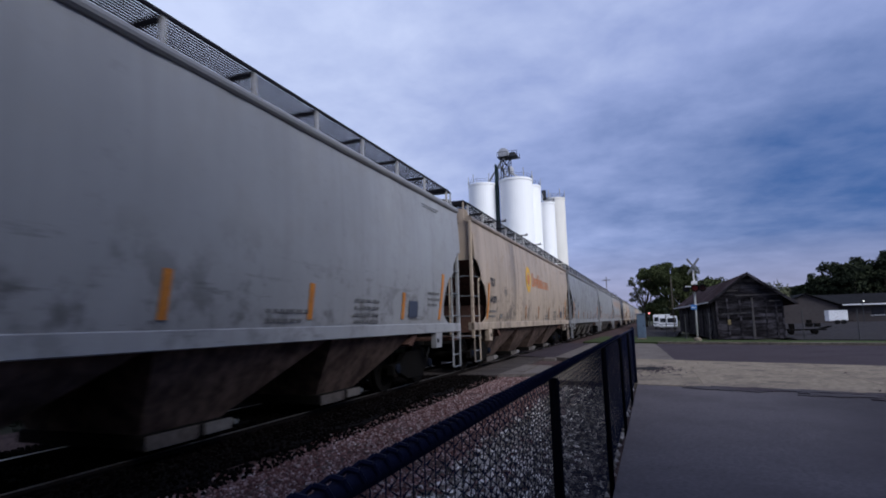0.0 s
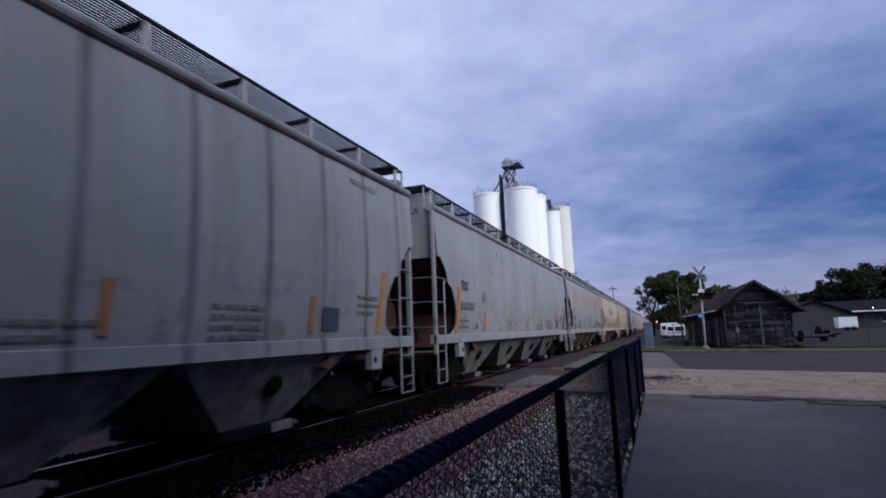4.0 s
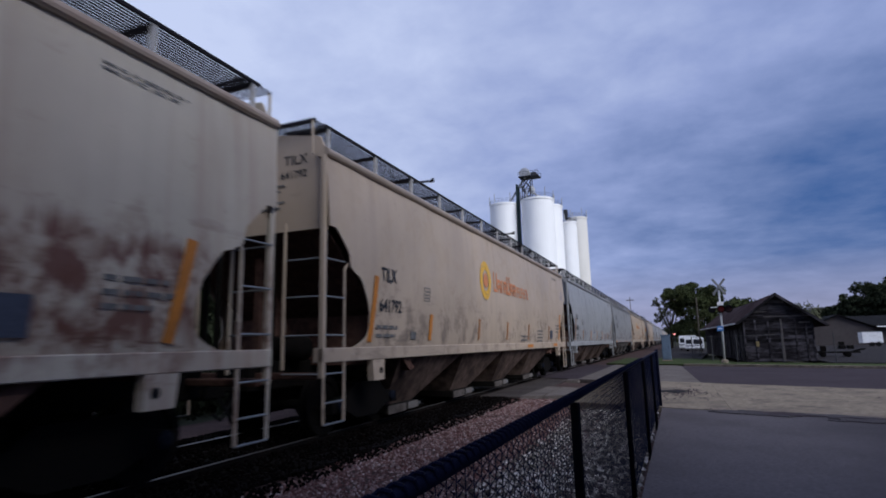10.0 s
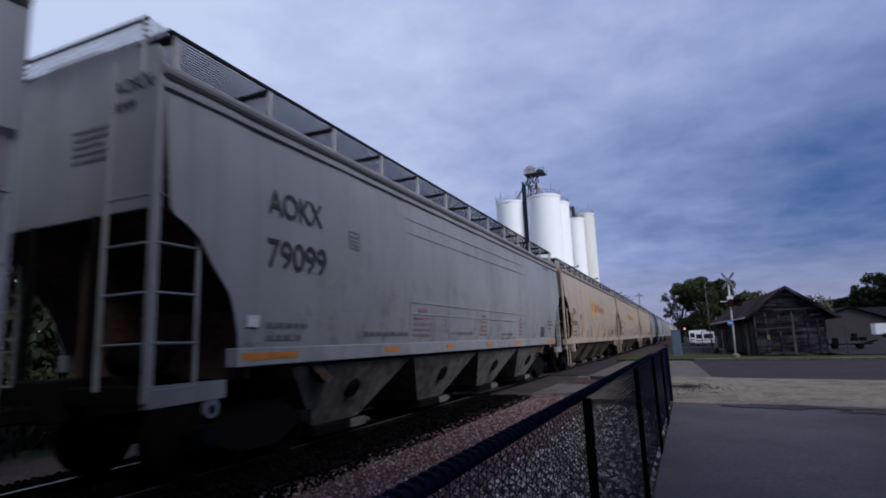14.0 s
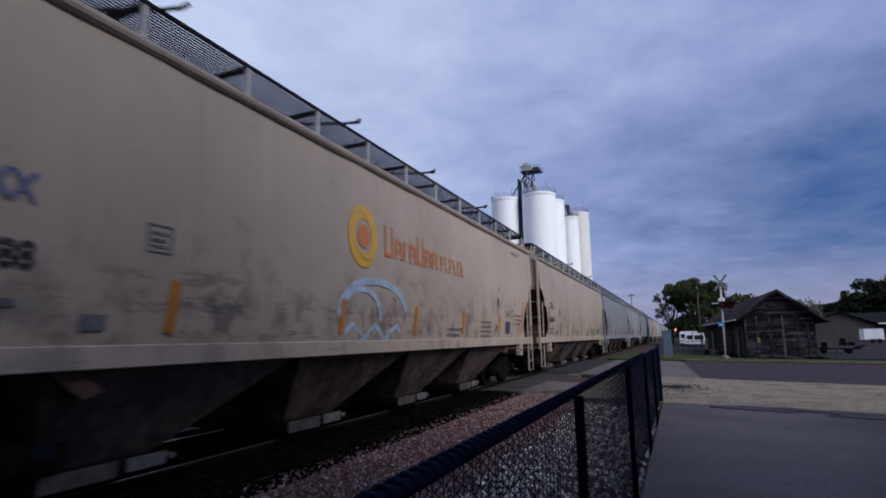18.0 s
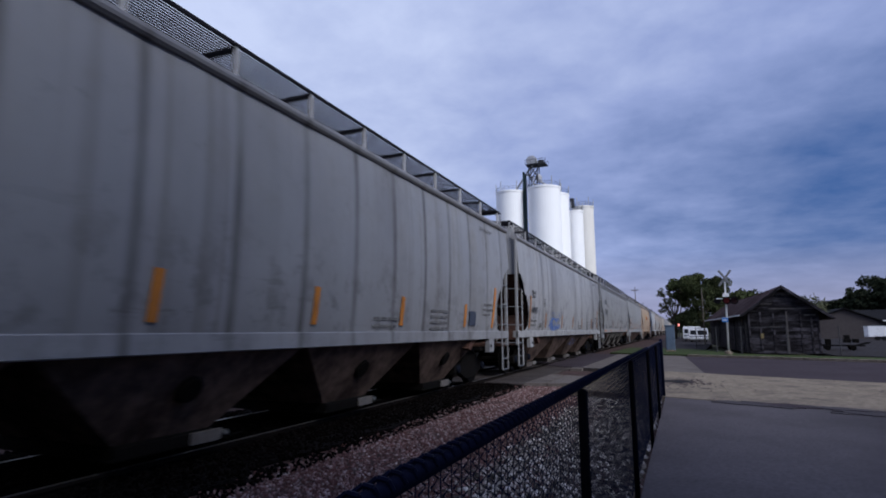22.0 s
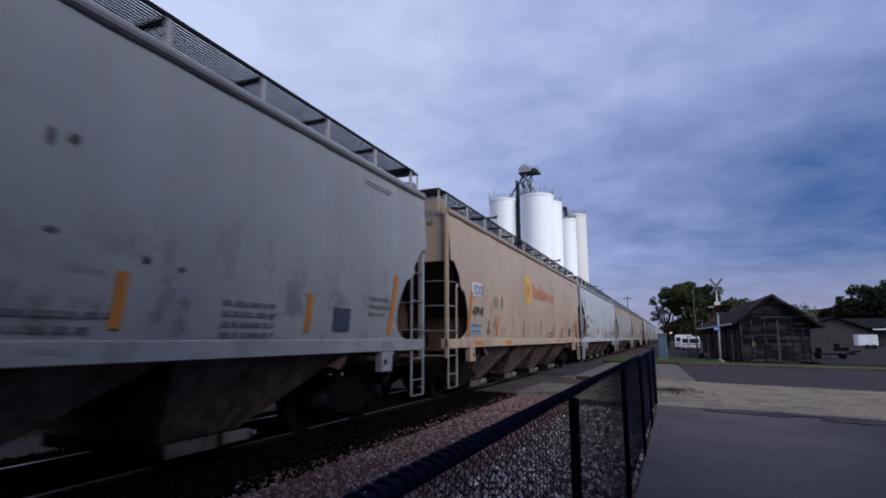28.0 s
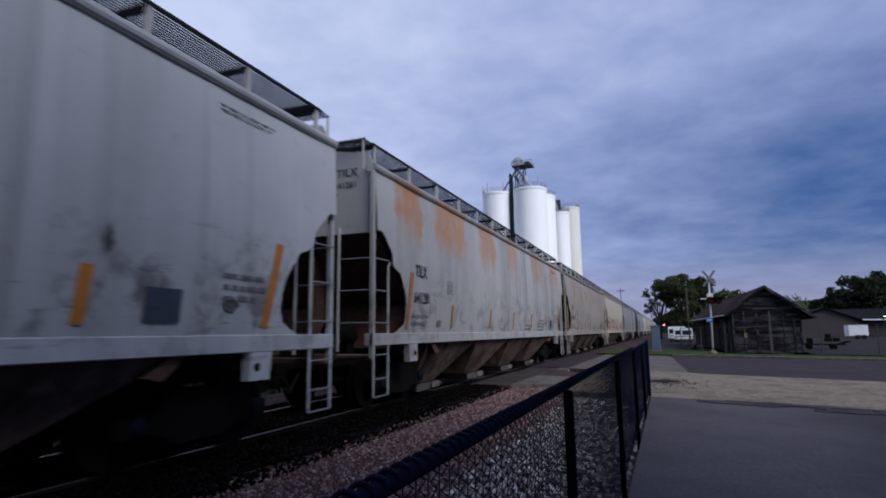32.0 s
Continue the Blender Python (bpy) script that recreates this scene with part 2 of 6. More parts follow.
    if rust:
        flank = ramp(nt, maths(nt, "SUBTRACT", maths(nt, "ABSOLUTE", sep.outputs[0]), 1.0), [(0.53, (0, 0, 0)), (0.55, (1, 1, 1))])
        if patches:
            # separate ragged patches along the car, running down from their tops
            along = maths(nt, "ADD", sep.outputs[1], maths(nt, "MULTIPLY", maths(nt, "SUBTRACT", noise_at(1.1, (1, 1, 1.6), 5.0), 0.5), 0.9))
            stops = [(0.0, (0, 0, 0))]
            for y0, y1, k in patches:
                stops += [(y0 / 19.2 - 0.006, (0, 0, 0)), (y0 / 19.2 + 0.004, (k, k, k)), (y1 / 19.2 - 0.004, (k, k, k)), (y1 / 19.2 + 0.006, (0, 0, 0))]
            rp = ramp(nt, maths(nt, "DIVIDE", along, 19.2), stops)
            run = maths(nt, "ADD", sep.outputs[2], maths(nt, "MULTIPLY", maths(nt, "SUBTRACT", noise_at(1.0, (1, 3.0, 0.25), 4.0), 0.5), 1.5))
            lo, hi = drip
            top = ramp(nt, maths(nt, "SUBTRACT", run, 2.6), [((lo - 2.8), (0, 0, 0)), (lo - 2.35, (1, 1, 1)), (min(0.999, hi - 2.6), (1, 1, 1)), (hi - 2.35, (0, 0, 0))] if hi < 4.2 else [(lo - 2.8, (0, 0, 0)), (lo - 2.2, (1, 1, 1))])
        else:
            rp = ramp(nt, noise_at(0.8, (1, 1.3, 0.5), 8.0, 0.62), [(0.485, (0, 0, 0)), (0.60, (1, 1, 1))])
            top = ramp(nt, maths(nt, "MULTIPLY", sep.outputs[2], 0.2), [(0.53, (0, 0, 0)), (0.68, (1, 1, 1))])
        worn = ramp(nt, noise_at(3.0, (1, 1, 0.8), 6.0, 0.6), [(0.44, (0.05, 0.05, 0.05)), (0.56, (1, 1, 1))] if blotch else [(0.30, (0.55, 0.55, 0.55)), (0.55, (1, 1, 1))])
        rp = maths(nt, "MULTIPLY", maths(nt, "MULTIPLY", rp, flank), worn)
        col = over(col, maths(nt, "MULTIPLY", maths(nt, "MULTIPLY", rp, top), rust_amount), rust)
    if spots:
        mp = nt.nodes.new("ShaderNodeMapping")
        nt.links.new(tc.outputs["Object"], mp.inputs[0])
        nt.links.new(shift, mp.inputs["Location"])
        vo = node(nt, "ShaderNodeTexVoronoi", Scale=1.25)
        nt.links.new(mp.outputs[0], vo.inputs["Vector"])
        col = over(col, maths(nt, "MULTIPLY", ramp(nt, vo.outputs[0], [(0.05, (1, 1, 1)), (0.10, (0, 0, 0))]), spots), tuple(g * 0.5 for g in grime))
    # rubbed and scratched lines along the side
    rub = ramp(nt, noise_at(1.3, (1, 0.55, 3.2), 8.0, 0.72), [(0.585, (0, 0, 0)), (0.63, (1, 1, 1))])
    col = over(col, maths(nt, "MULTIPLY", maths(nt, "MULTIPLY", rub, up), min(0.9, low * 1.2)), tuple(g * 0.8 for g in grime))
    wave = maths(nt, "PINGPONG", maths(nt, "SUBTRACT", sep.outputs[1], seam_at), 0.65)
    seam = ramp(nt, wave, [(0.0, (1, 1, 1)), (0.02, (0.7, 0.7, 0.7)), (0.11, (0, 0, 0))])
    seam = maths(nt, "MULTIPLY", seam, ramp(nt, noise_at(0.9, (1, 0.8, 0.5), 3.0), [(0.3, (0.35, 0.35, 0.35)), (0.62, (1, 1, 1))]))
    col = over(col, maths(nt, "MULTIPLY", seam, seams), tuple(g * 0.8 for g in grime))
    # a darker band along the outer eave
    eave = ramp(nt, maths(nt, "SUBTRACT", sep.outputs[2], 4.0), [(0.325, (0, 0, 0)), (0.345, (1, 1, 1))])
    outer = ramp(nt, maths(nt, "SUBTRACT", maths(nt, "ABSOLUTE", sep.outputs[0]), 1.0), [(0.53, (0, 0, 0)), (0.55, (1, 1, 1))])
    col = over(col, maths(nt, "MULTIPLY", maths(nt, "MULTIPLY", eave, outer), 0.45), tuple(g * 1.3 for g in grime))
    nt.links.new(col, p.inputs["Base Color"])
    p.inputs["Specular IOR Level"].default_value = 0.45
    nt.links.new(maths(nt, "ADD", maths(nt, "MULTIPLY", patch, 0.2), 0.40), p.inputs["Roughness"])
    bp = node(nt, "ShaderNodeBump", Strength=0.25, Distance=0.03)
    nt.links.new(noise_at(1.6, (1, 1, 0.5), 3.0), bp.inputs["Height"])
    nt.links.new(bp.outputs[0], p.inputs["Normal"])
    return m


# Below real grimy steel: some of the underframe's shade is in this colour.
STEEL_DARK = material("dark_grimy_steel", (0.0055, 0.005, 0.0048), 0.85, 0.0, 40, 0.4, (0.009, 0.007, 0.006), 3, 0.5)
RAIL_STEEL = material("rail_steel", (0.010, 0.008, 0.0075), 0.8, 0.0, 60, 0.3, (0.018, 0.011, 0.009), 5, 0.5)
SHEEN = material("worn_wheel_tread", (0.26, 0.25, 0.25), 0.45, 0.9, 60, 0.15)
GREY_STEEL = material("galvanised_steel", (0.20, 0.21, 0.225), 0.5, 0.4, 50, 0.2)
WALK_STEEL = material("walkway_steel", (0.016, 0.016, 0.021), 0.8, 0.0, 40, 0.3)
HOPPER = material("dusty_brown_hopper", (0.100, 0.070, 0.059), 0.85, 0.0, 5, 0.5, (0.016, 0.011, 0.010), 1.3, 0.9)
HOPPER_GREY = material("dusty_grey_hopper", (0.15, 0.14, 0.132), 0.85, 0.0, 5, 0.4, (0.022, 0.018, 0.016), 1.0, 0.75)
RUSTY = material("rusty_brown_slope", (0.085, 0.047, 0.038), 0.85, 0.0, 10, 0.35, (0.07, 0.045, 0.038), 1.0, 0.7)
POST_PALE = material("pale_walkway_bracket", (0.42, 0.41, 0.41), 0.6, 0.2, 14, 0.2, (0.2, 0.17, 0.15), 3, 0.4)
LEG_GREEN = material("dark_green_leg_casing", (0.012, 0.032, 0.034), 0.7, 0.0, 3, 0.2)
FILM_EDGE = material("film_strip_edge", (0.30, 0.30, 0.32), 0.6)
STICKER_BLUE = material("pale_blue_patch_paint", (0.22, 0.30, 0.42), 0.6, 0.0, 8, 0.2)
BLOCKER_WALL = material("ribbed_grey_blocker_cladding", (0.28, 0.28, 0.29), 0.7, 0.0, 4, 0.15)
BLUE_CAP = material("blue_bearing_cap", (0.007, 0.009, 0.016), 0.8)
ORANGE = material("orange_reflector_tape", (0.48, 0.175, 0.025), 0.5, 0.0, 20, 0.15, (0.22, 0.09, 0.03), 3, 0.5)
LETTER = material("dark_grey_stencil", (0.022, 0.023, 0.028), 0.7, 0.0, 20, 0.3, (0.12, 0.12, 0.12), 4, 0.25)
LETTER_BLUE = material("blue_stencil", (0.07, 0.11, 0.24), 0.75, 0.0, 14, 0.2, (0.25, 0.23, 0.22), 3, 0.5)
LETTER_FAINT = material("faded_grey_stencil", (0.12, 0.12, 0.125), 0.75, 0.0, 20, 0.2, (0.28, 0.27, 0.26), 5, 0.5)
LOGO_ORANGE = material("orange_emblem_paint", (0.50, 0.175, 0.07), 0.6, 0.0, 14, 0.15, (0.38, 0.26, 0.18), 3, 0.5)
LOGO_YELLOW = material("yellow_emblem_paint", (0.60, 0.34, 0.04), 0.6, 0.0, 14, 0.15, (0.45, 0.34, 0.19), 3, 0.4)
LOGO_GREY = material("faded_grey_emblem_paint", (0.11, 0.105, 0.10), 0.7, 0.0, 14, 0.15, (0.30, 0.27, 0.24), 3, 0.5)
WHITE_PLATE = material("white_plate", (0.55, 0.56, 0.58), 0.5)
DARK_PLATE = material("dark_placard", (0.05, 0.06, 0.09), 0.5)
RED_PRINT = material("faded_red_print", (0.20, 0.115, 0.11), 0.75, 0.0, 20, 0.2, (0.4, 0.3, 0.25), 5, 0.5)
SPRAY_BLUE = material("blue_spray_paint", (0.07, 0.14, 0.36), 0.7)
SMUDGE = material("black_grease_smudge", (0.085, 0.083, 0.088), 0.8, 0.0, 9, 0.4, (0.16, 0.155, 0.155), 5, 0.5)
SMUDGE_RUST = material("dark_rust_smudge", (0.13, 0.06, 0.035), 0.85, 0.0, 9, 0.4, (0.28, 0.19, 0.13), 5, 0.5)
SPRAY_BLACK = material("black_spray_paint", (0.045, 0.045, 0.05), 0.6)
SPRAY_PALE = material("pale_spray_paint", (0.36, 0.44, 0.55), 0.7, 0.0, 9, 0.35, (0.30, 0.26, 0.23), 3, 0.6)

FENCE_COAT = material("navy_vinyl_coating", (0.0062, 0.0082, 0.024), 0.6, 0.0, 80, 0.3, (0.010, 0.012, 0.028), 6, 0.4, 0.1, spec=0.03)
FENCE_POST = material("black_navy_post_coating", (0.0028, 0.003, 0.0055), 0.75, 0.0, 80, 0.3, (0.004, 0.004, 0.008), 6, 0.4, 0.1)
ASPHALT = material("grey_lot_pavement", (0.060, 0.054, 0.060), 0.9, 0.0, 28, 0.30, (0.050, 0.044, 0.049), 0.9, 0.8, 0.35, 120)
LOT = lot_paving()
CONCRETE = material("worn_pale_concrete", (0.188, 0.156, 0.122), 0.9, 0.0, 9, 0.36, (0.085, 0.070, 0.062), 1.5, 0.9, 0.45, 40)
CROSSING_PALE = material("worn_crossing_concrete", (0.115, 0.10, 0.094), 0.9, 0.0, 14, 0.28, (0.06, 0.05, 0.045), 1.4, 0.8, 0.3, 40)
CROSSING = material("grimy_concrete_panel", (0.052, 0.044, 0.042), 0.9, 0.0, 14, 0.28, (0.03, 0.024, 0.022), 0.9, 0.9, 0.3, 40)
ROAD = material("worn_road_asphalt", (0.044, 0.035, 0.041), 0.9, 0.0, 60, 0.2, (0.029, 0.023, 0.027), 0.4, 0.6, 0.3, 90)
BALLAST = material("pink_granite_ballast", (0.062, 0.041, 0.039), 0.95, 0.0, 18, 0.55, (0.018, 0.013, 0.013), 0.8, 0.6, 1.0, 22)
# Shade under and beside the train is put into this near-black ballast colour.
BALLAST_SHADE = material("shade_dark_ballast", (0.005, 0.004, 0.004), 0.9, 0.0, 18, 0.5, (0.003, 0.0026, 0.0026), 0.7, 0.7, 1.0, 22)
STONE = material("pink_granite_stones", (0.185, 0.108, 0.104), 0.9, 0.0, 9, 0.5, (0.06, 0.036, 0.036), 3.5, 0.5, 0.2, islands=0.5)
STONE_GREY = material("grey_granite_stones", (0.28, 0.25, 0.225), 0.9, 0.0, 9, 0.6, (0.025, 0.019, 0.018), 3.5, 0.6, 0.2, islands=0.85)
# The same painted shade, for the loose stones about the rails.
STONE_SHADE = material("shade_dark_stones", (0.0045, 0.0034, 0.0032), 0.9, 0.0, 9, 0.6, (0.002, 0.0016, 0.0016), 3.5, 0.6, 0.2, islands=0.6, spec=0.02)
SOIL = material("dry_soil_and_weeds", (0.04, 0.04, 0.028), 0.95, 0.0, 3, 0.35, (0.022, 0.03, 0.015), 0.25, 0.7, 0.5, 8)
GRAVEL = material("grey_gravel_lot", (0.031, 0.028, 0.030), 0.95, 0.0, 12, 0.25, (0.028, 0.026, 0.026), 0.15, 0.6, 0.5, 20)
GRASS = material("short_grass", (0.040, 0.055, 0.020), 0.9, 0.0, 8, 0.4, (0.03, 0.03, 0.015), 1.2, 0.5, 0.3)
TIE = material("weathered_timber_tie", (0.03, 0.024, 0.021), 0.9, 0.0, 25, 0.35, (0.04, 0.033, 0.03), 3, 0.5, 0.5, 30, stretch=(0.3, 3, 3))
SILO = material("white_concrete_silo", (0.90, 0.905, 0.915), 0.75, 0.0, 0.5, 0.03, (0.78, 0.78, 0.79), 0.06, 0.4, 0.05, stretch=(1, 1, 0.25))
SILO_CREAM = material("cream_concrete_silo", (0.76, 0.74, 0.70), 0.8, 0.0, 0.5, 0.05, (0.62, 0.60, 0.56), 0.06, 0.4, 0.05, stretch=(1, 1, 0.25))
DARK_METAL = material("dark_metalwork", (0.045, 0.048, 0.055), 0.75)
PALE_METAL = material("pale_metalwork", (0.38, 0.39, 0.42), 0.6, 0.3)
BARN = material("weathered_black_boards", (0.0095, 0.0085, 0.0105), 0.9, 0.0, 6, 0.6, (0.075, 0.07, 0.084), 1.1, 0.85, 0.6, 20, stretch=(0.7, 3, 3), random=0.55)
BARN_GREY = material("bare_grey_board", (0.065, 0.06, 0.062), 0.9, 0.0, 6, 0.35, (0.10, 0.09, 0.09), 1.5, 0.6, 0.5, 20)
SHINGLE = material("brown_shingle_roof", (0.030, 0.0165, 0.0165), 0.95, 0.0, 5, 0.5, (0.11, 0.082, 0.085), 0.6, 0.7, 0.6, 12)
TIMBER = material("grey_timber_pole", (0.11, 0.095, 0.08), 0.9, 0.0, 15, 0.3, stretch=(4, 4, 0.4))
BARK = material("tree_bark", (0.07, 0.058, 0.045), 0.95, 0.0, 10, 0.4, bump=0.6, bump_scale=15)
LEAF = material("dusk_green_leaves", (0.050, 0.061, 0.026), 0.8, 0.0, 0.35, 0.5, (0.018, 0.026, 0.011), 0.9, 0.5, 0)
LEAF_DARK = material("dark_green_leaves", (0.024, 0.030, 0.017), 0.85, 0.0, 0.35, 0.45, (0.015, 0.02, 0.012), 0.9, 0.5, 0)
LEAF_PALE = material("sparse_olive_leaves", (0.085, 0.09, 0.055), 0.85, 0.0, 0.35, 0.4, (0.05, 0.055, 0.035), 0.9, 0.5, 0)
TAN = material("tan_metal_siding", (0.064, 0.056, 0.057), 0.75, 0.0, 3, 0.1, (0.05, 0.043, 0.043), 0.4, 0.4, 0.1)
ROOF_DARK = material("dark_roof_sheet", (0.010, 0.0095, 0.0105), 0.85, 0.0, 2, 0.25)
WHITE_SHEET = material("white_sheet_metal", (0.74, 0.75, 0.78), 0.5, 0.0, 6, 0.05, (0.5, 0.5, 0.5), 1, 0.3, 0)
GLASS_DARK = material("dark_glazing", (0.02, 0.022, 0.028), 0.12, 0.0, 6, 0.1, bump=0)
RUBBER = material("black_rubber", (0.012, 0.012, 0.013), 0.85)
BLUE_SIGN = material("blue_sign_plate", (0.04, 0.16, 0.42), 0.5)
CABINET = material("pale_blue_grey_cabinet", (0.10, 0.14, 0.20), 0.55, 0.2)
RED_LENS = material("dark_red_lens", (0.035, 0.003, 0.003), 0.5, bump=0)
RED_LIT = material("lit_red_lens", (0.08, 0.006, 0.005), 0.5, emit=(1.0, 0.05, 0.04, 0.012), bump=0)
RED_FAR = material("lit_distant_red_lens", (0.5, 0.03, 0.02), 0.3, emit=(1.0, 0.30, 0.26, 3.0), bump=0)
LAMP_LIT = material("lit_yard_lamp", (0.8, 0.8, 0.75), 0.3, emit=(1.0, 0.93, 0.80, 6.0), bump=0)
DULL_STEEL = material("dull_fence_steel", (0.055, 0.055, 0.06), 0.75)
TAPE_DULL = material("dulled_reflector_tape", (0.30, 0.14, 0.06), 0.6, 0.0, 20, 0.2, (0.12, 0.07, 0.045), 4, 0.5)
SIGN_WHITE = material("weathered_white_enamel", (0.62, 0.62, 0.63), 0.6, 0.0, 8, 0.1, (0.3, 0.3, 0.29), 2, 0.4, 0)
YELLOW_TAG = material("faded_yellow_notice", (0.17, 0.13, 0.06), 0.7)

# ---- mesh helpers ----


def part(name, bm, mat, parent=None, label="", smooth=False):
    """Links a bmesh as one mesh object, under a thing or a part."""
    me = bpy.data.meshes.new(name)
    bmesh.ops.recalc_face_normals(bm, faces=bm.faces)
    bm.to_mesh(me)
    bm.free()
    return mesh_part(name, me, mat, parent, label, smooth)


def mesh_part(name, me, mat, parent=None, label="", smooth=False):
    if mat and not me.materials:
        me.materials.append(mat)
    if smooth:
        me.shade_smooth()
    ob = new(name, me)
    if parent:
        ob.parent = parent
    if label:
        ob["label"] = label
    return ob


def hub(name, m=None):
    ob = new(name)
    ob.empty_display_size = 0.2
    if m:
        ob.matrix_basis = m
    return ob


def bx(bm, x0, x1, y0, y1, z0, z1, bevel=0.0):
    vs = [bm.verts.new((x, y, z)) for x in (x0, x1) for y in (y0, y1) for z in (z0, z1)]
    fs = [bm.faces.new([vs[i] for i in q]) for q in ((0, 1, 3, 2), (4, 6, 7, 5), (0, 4, 5, 1), (2, 3, 7, 6), (0, 2, 6, 4), (1, 5, 7, 3))]
    if bevel:
        es = list({e for f in fs for e in f.edges})
        bmesh.ops.bevel(bm, geom=es, offset=bevel, segments=1, affect="EDGES")
    return bm


def box(x0, x1, y0, y1, z0, z1, bevel=0.0):
    return bx(bmesh.new(), x0, x1, y0, y1, z0, z1, bevel)


def rod(bm, a, b, r, seg=8, r2=None):
    a, b = Vector(a), Vector(b)
    d = b - a
    q = d.to_track_quat("Z", "Y")
    r2 = r if r2 is None else r2
    rings = []
    for p, rr in ((a, r), (b, r2)):
        rings.append([bm.verts.new(p + q @ Vector((rr * math.cos(2 * math.pi * i / seg), rr * math.sin(2 * math.pi * i / seg), 0))) for i in range(seg)])
    for i in range(seg):
        j = (i + 1) % seg
        bm.faces.new((rings[0][i], rings[0][j], rings[1][j], rings[1][i]))
    bm.faces.new(rings[0][::-1])
    bm.faces.new(rings[1])
    return bm


def rods(lines, r, seg=6):
    bm = bmesh.new()
    for a, b in lines:
        rod(bm, a, b, r, seg)
    return bm


def prism(pts, axis, a, b, bm=None):
    """A polygon pushed along an axis from a to b. axis x: points are (y, z); y: (x, z); z: (x, y)."""
    bm = bm or bmesh.new()
    put = {"x": lambda p, k: (k, p[0], p[1]), "y": lambda p, k: (p[0], k, p[1]), "z": lambda p, k: (p[0], p[1], k)}[axis]
    r0, r1 = ([bm.verts.new(put(p, k)) for p in pts] for k in (a, b))
    n = len(pts)
    bm.faces.new(r0[::-1])
    bm.faces.new(r1)
    for i in range(n):
        bm.faces.new((r0[i], r0[(i + 1) % n], r1[(i + 1) % n], r1[i]))
    return bm


def lathe(profile, seg=24, bm=None, centre=(0, 0, 0), axis="z"):
    """Rings (radius, height) turned about an axis."""
    bm = bm or bmesh.new()
    c = Vector(centre)
    rings = []
    for r, h in profile:
        ring = []
        for i in range(seg):
            u, v = r * math.cos(2 * math.pi * i / seg), r * math.sin(2 * math.pi * i / seg)
            ring.append(bm.verts.new(c + Vector((u, v, h) if axis == "z" else (h, u, v) if axis == "x" else (u, h, v))))
        rings.append(ring)
    for a, b in zip(rings, rings[1:]):
        for i in range(seg):
            bm.faces.new((a[i], a[(i + 1) % seg], b[(i + 1) % seg], b[i]))
    bm.faces.new(rings[0][::-1])
    bm.faces.new(rings[-1])
    return bm


def structure(ob, label, category=""):
    return tagged(ob, label, category, kind="structure")


# ---- the large structure ----
TRACK_X, RAIL_Z = -6.30, 0.03


def slab(name, pts, z0, z1, mat, label):
    return structure(part(name, prism(pts, "z", z0, z1), mat), label, name)


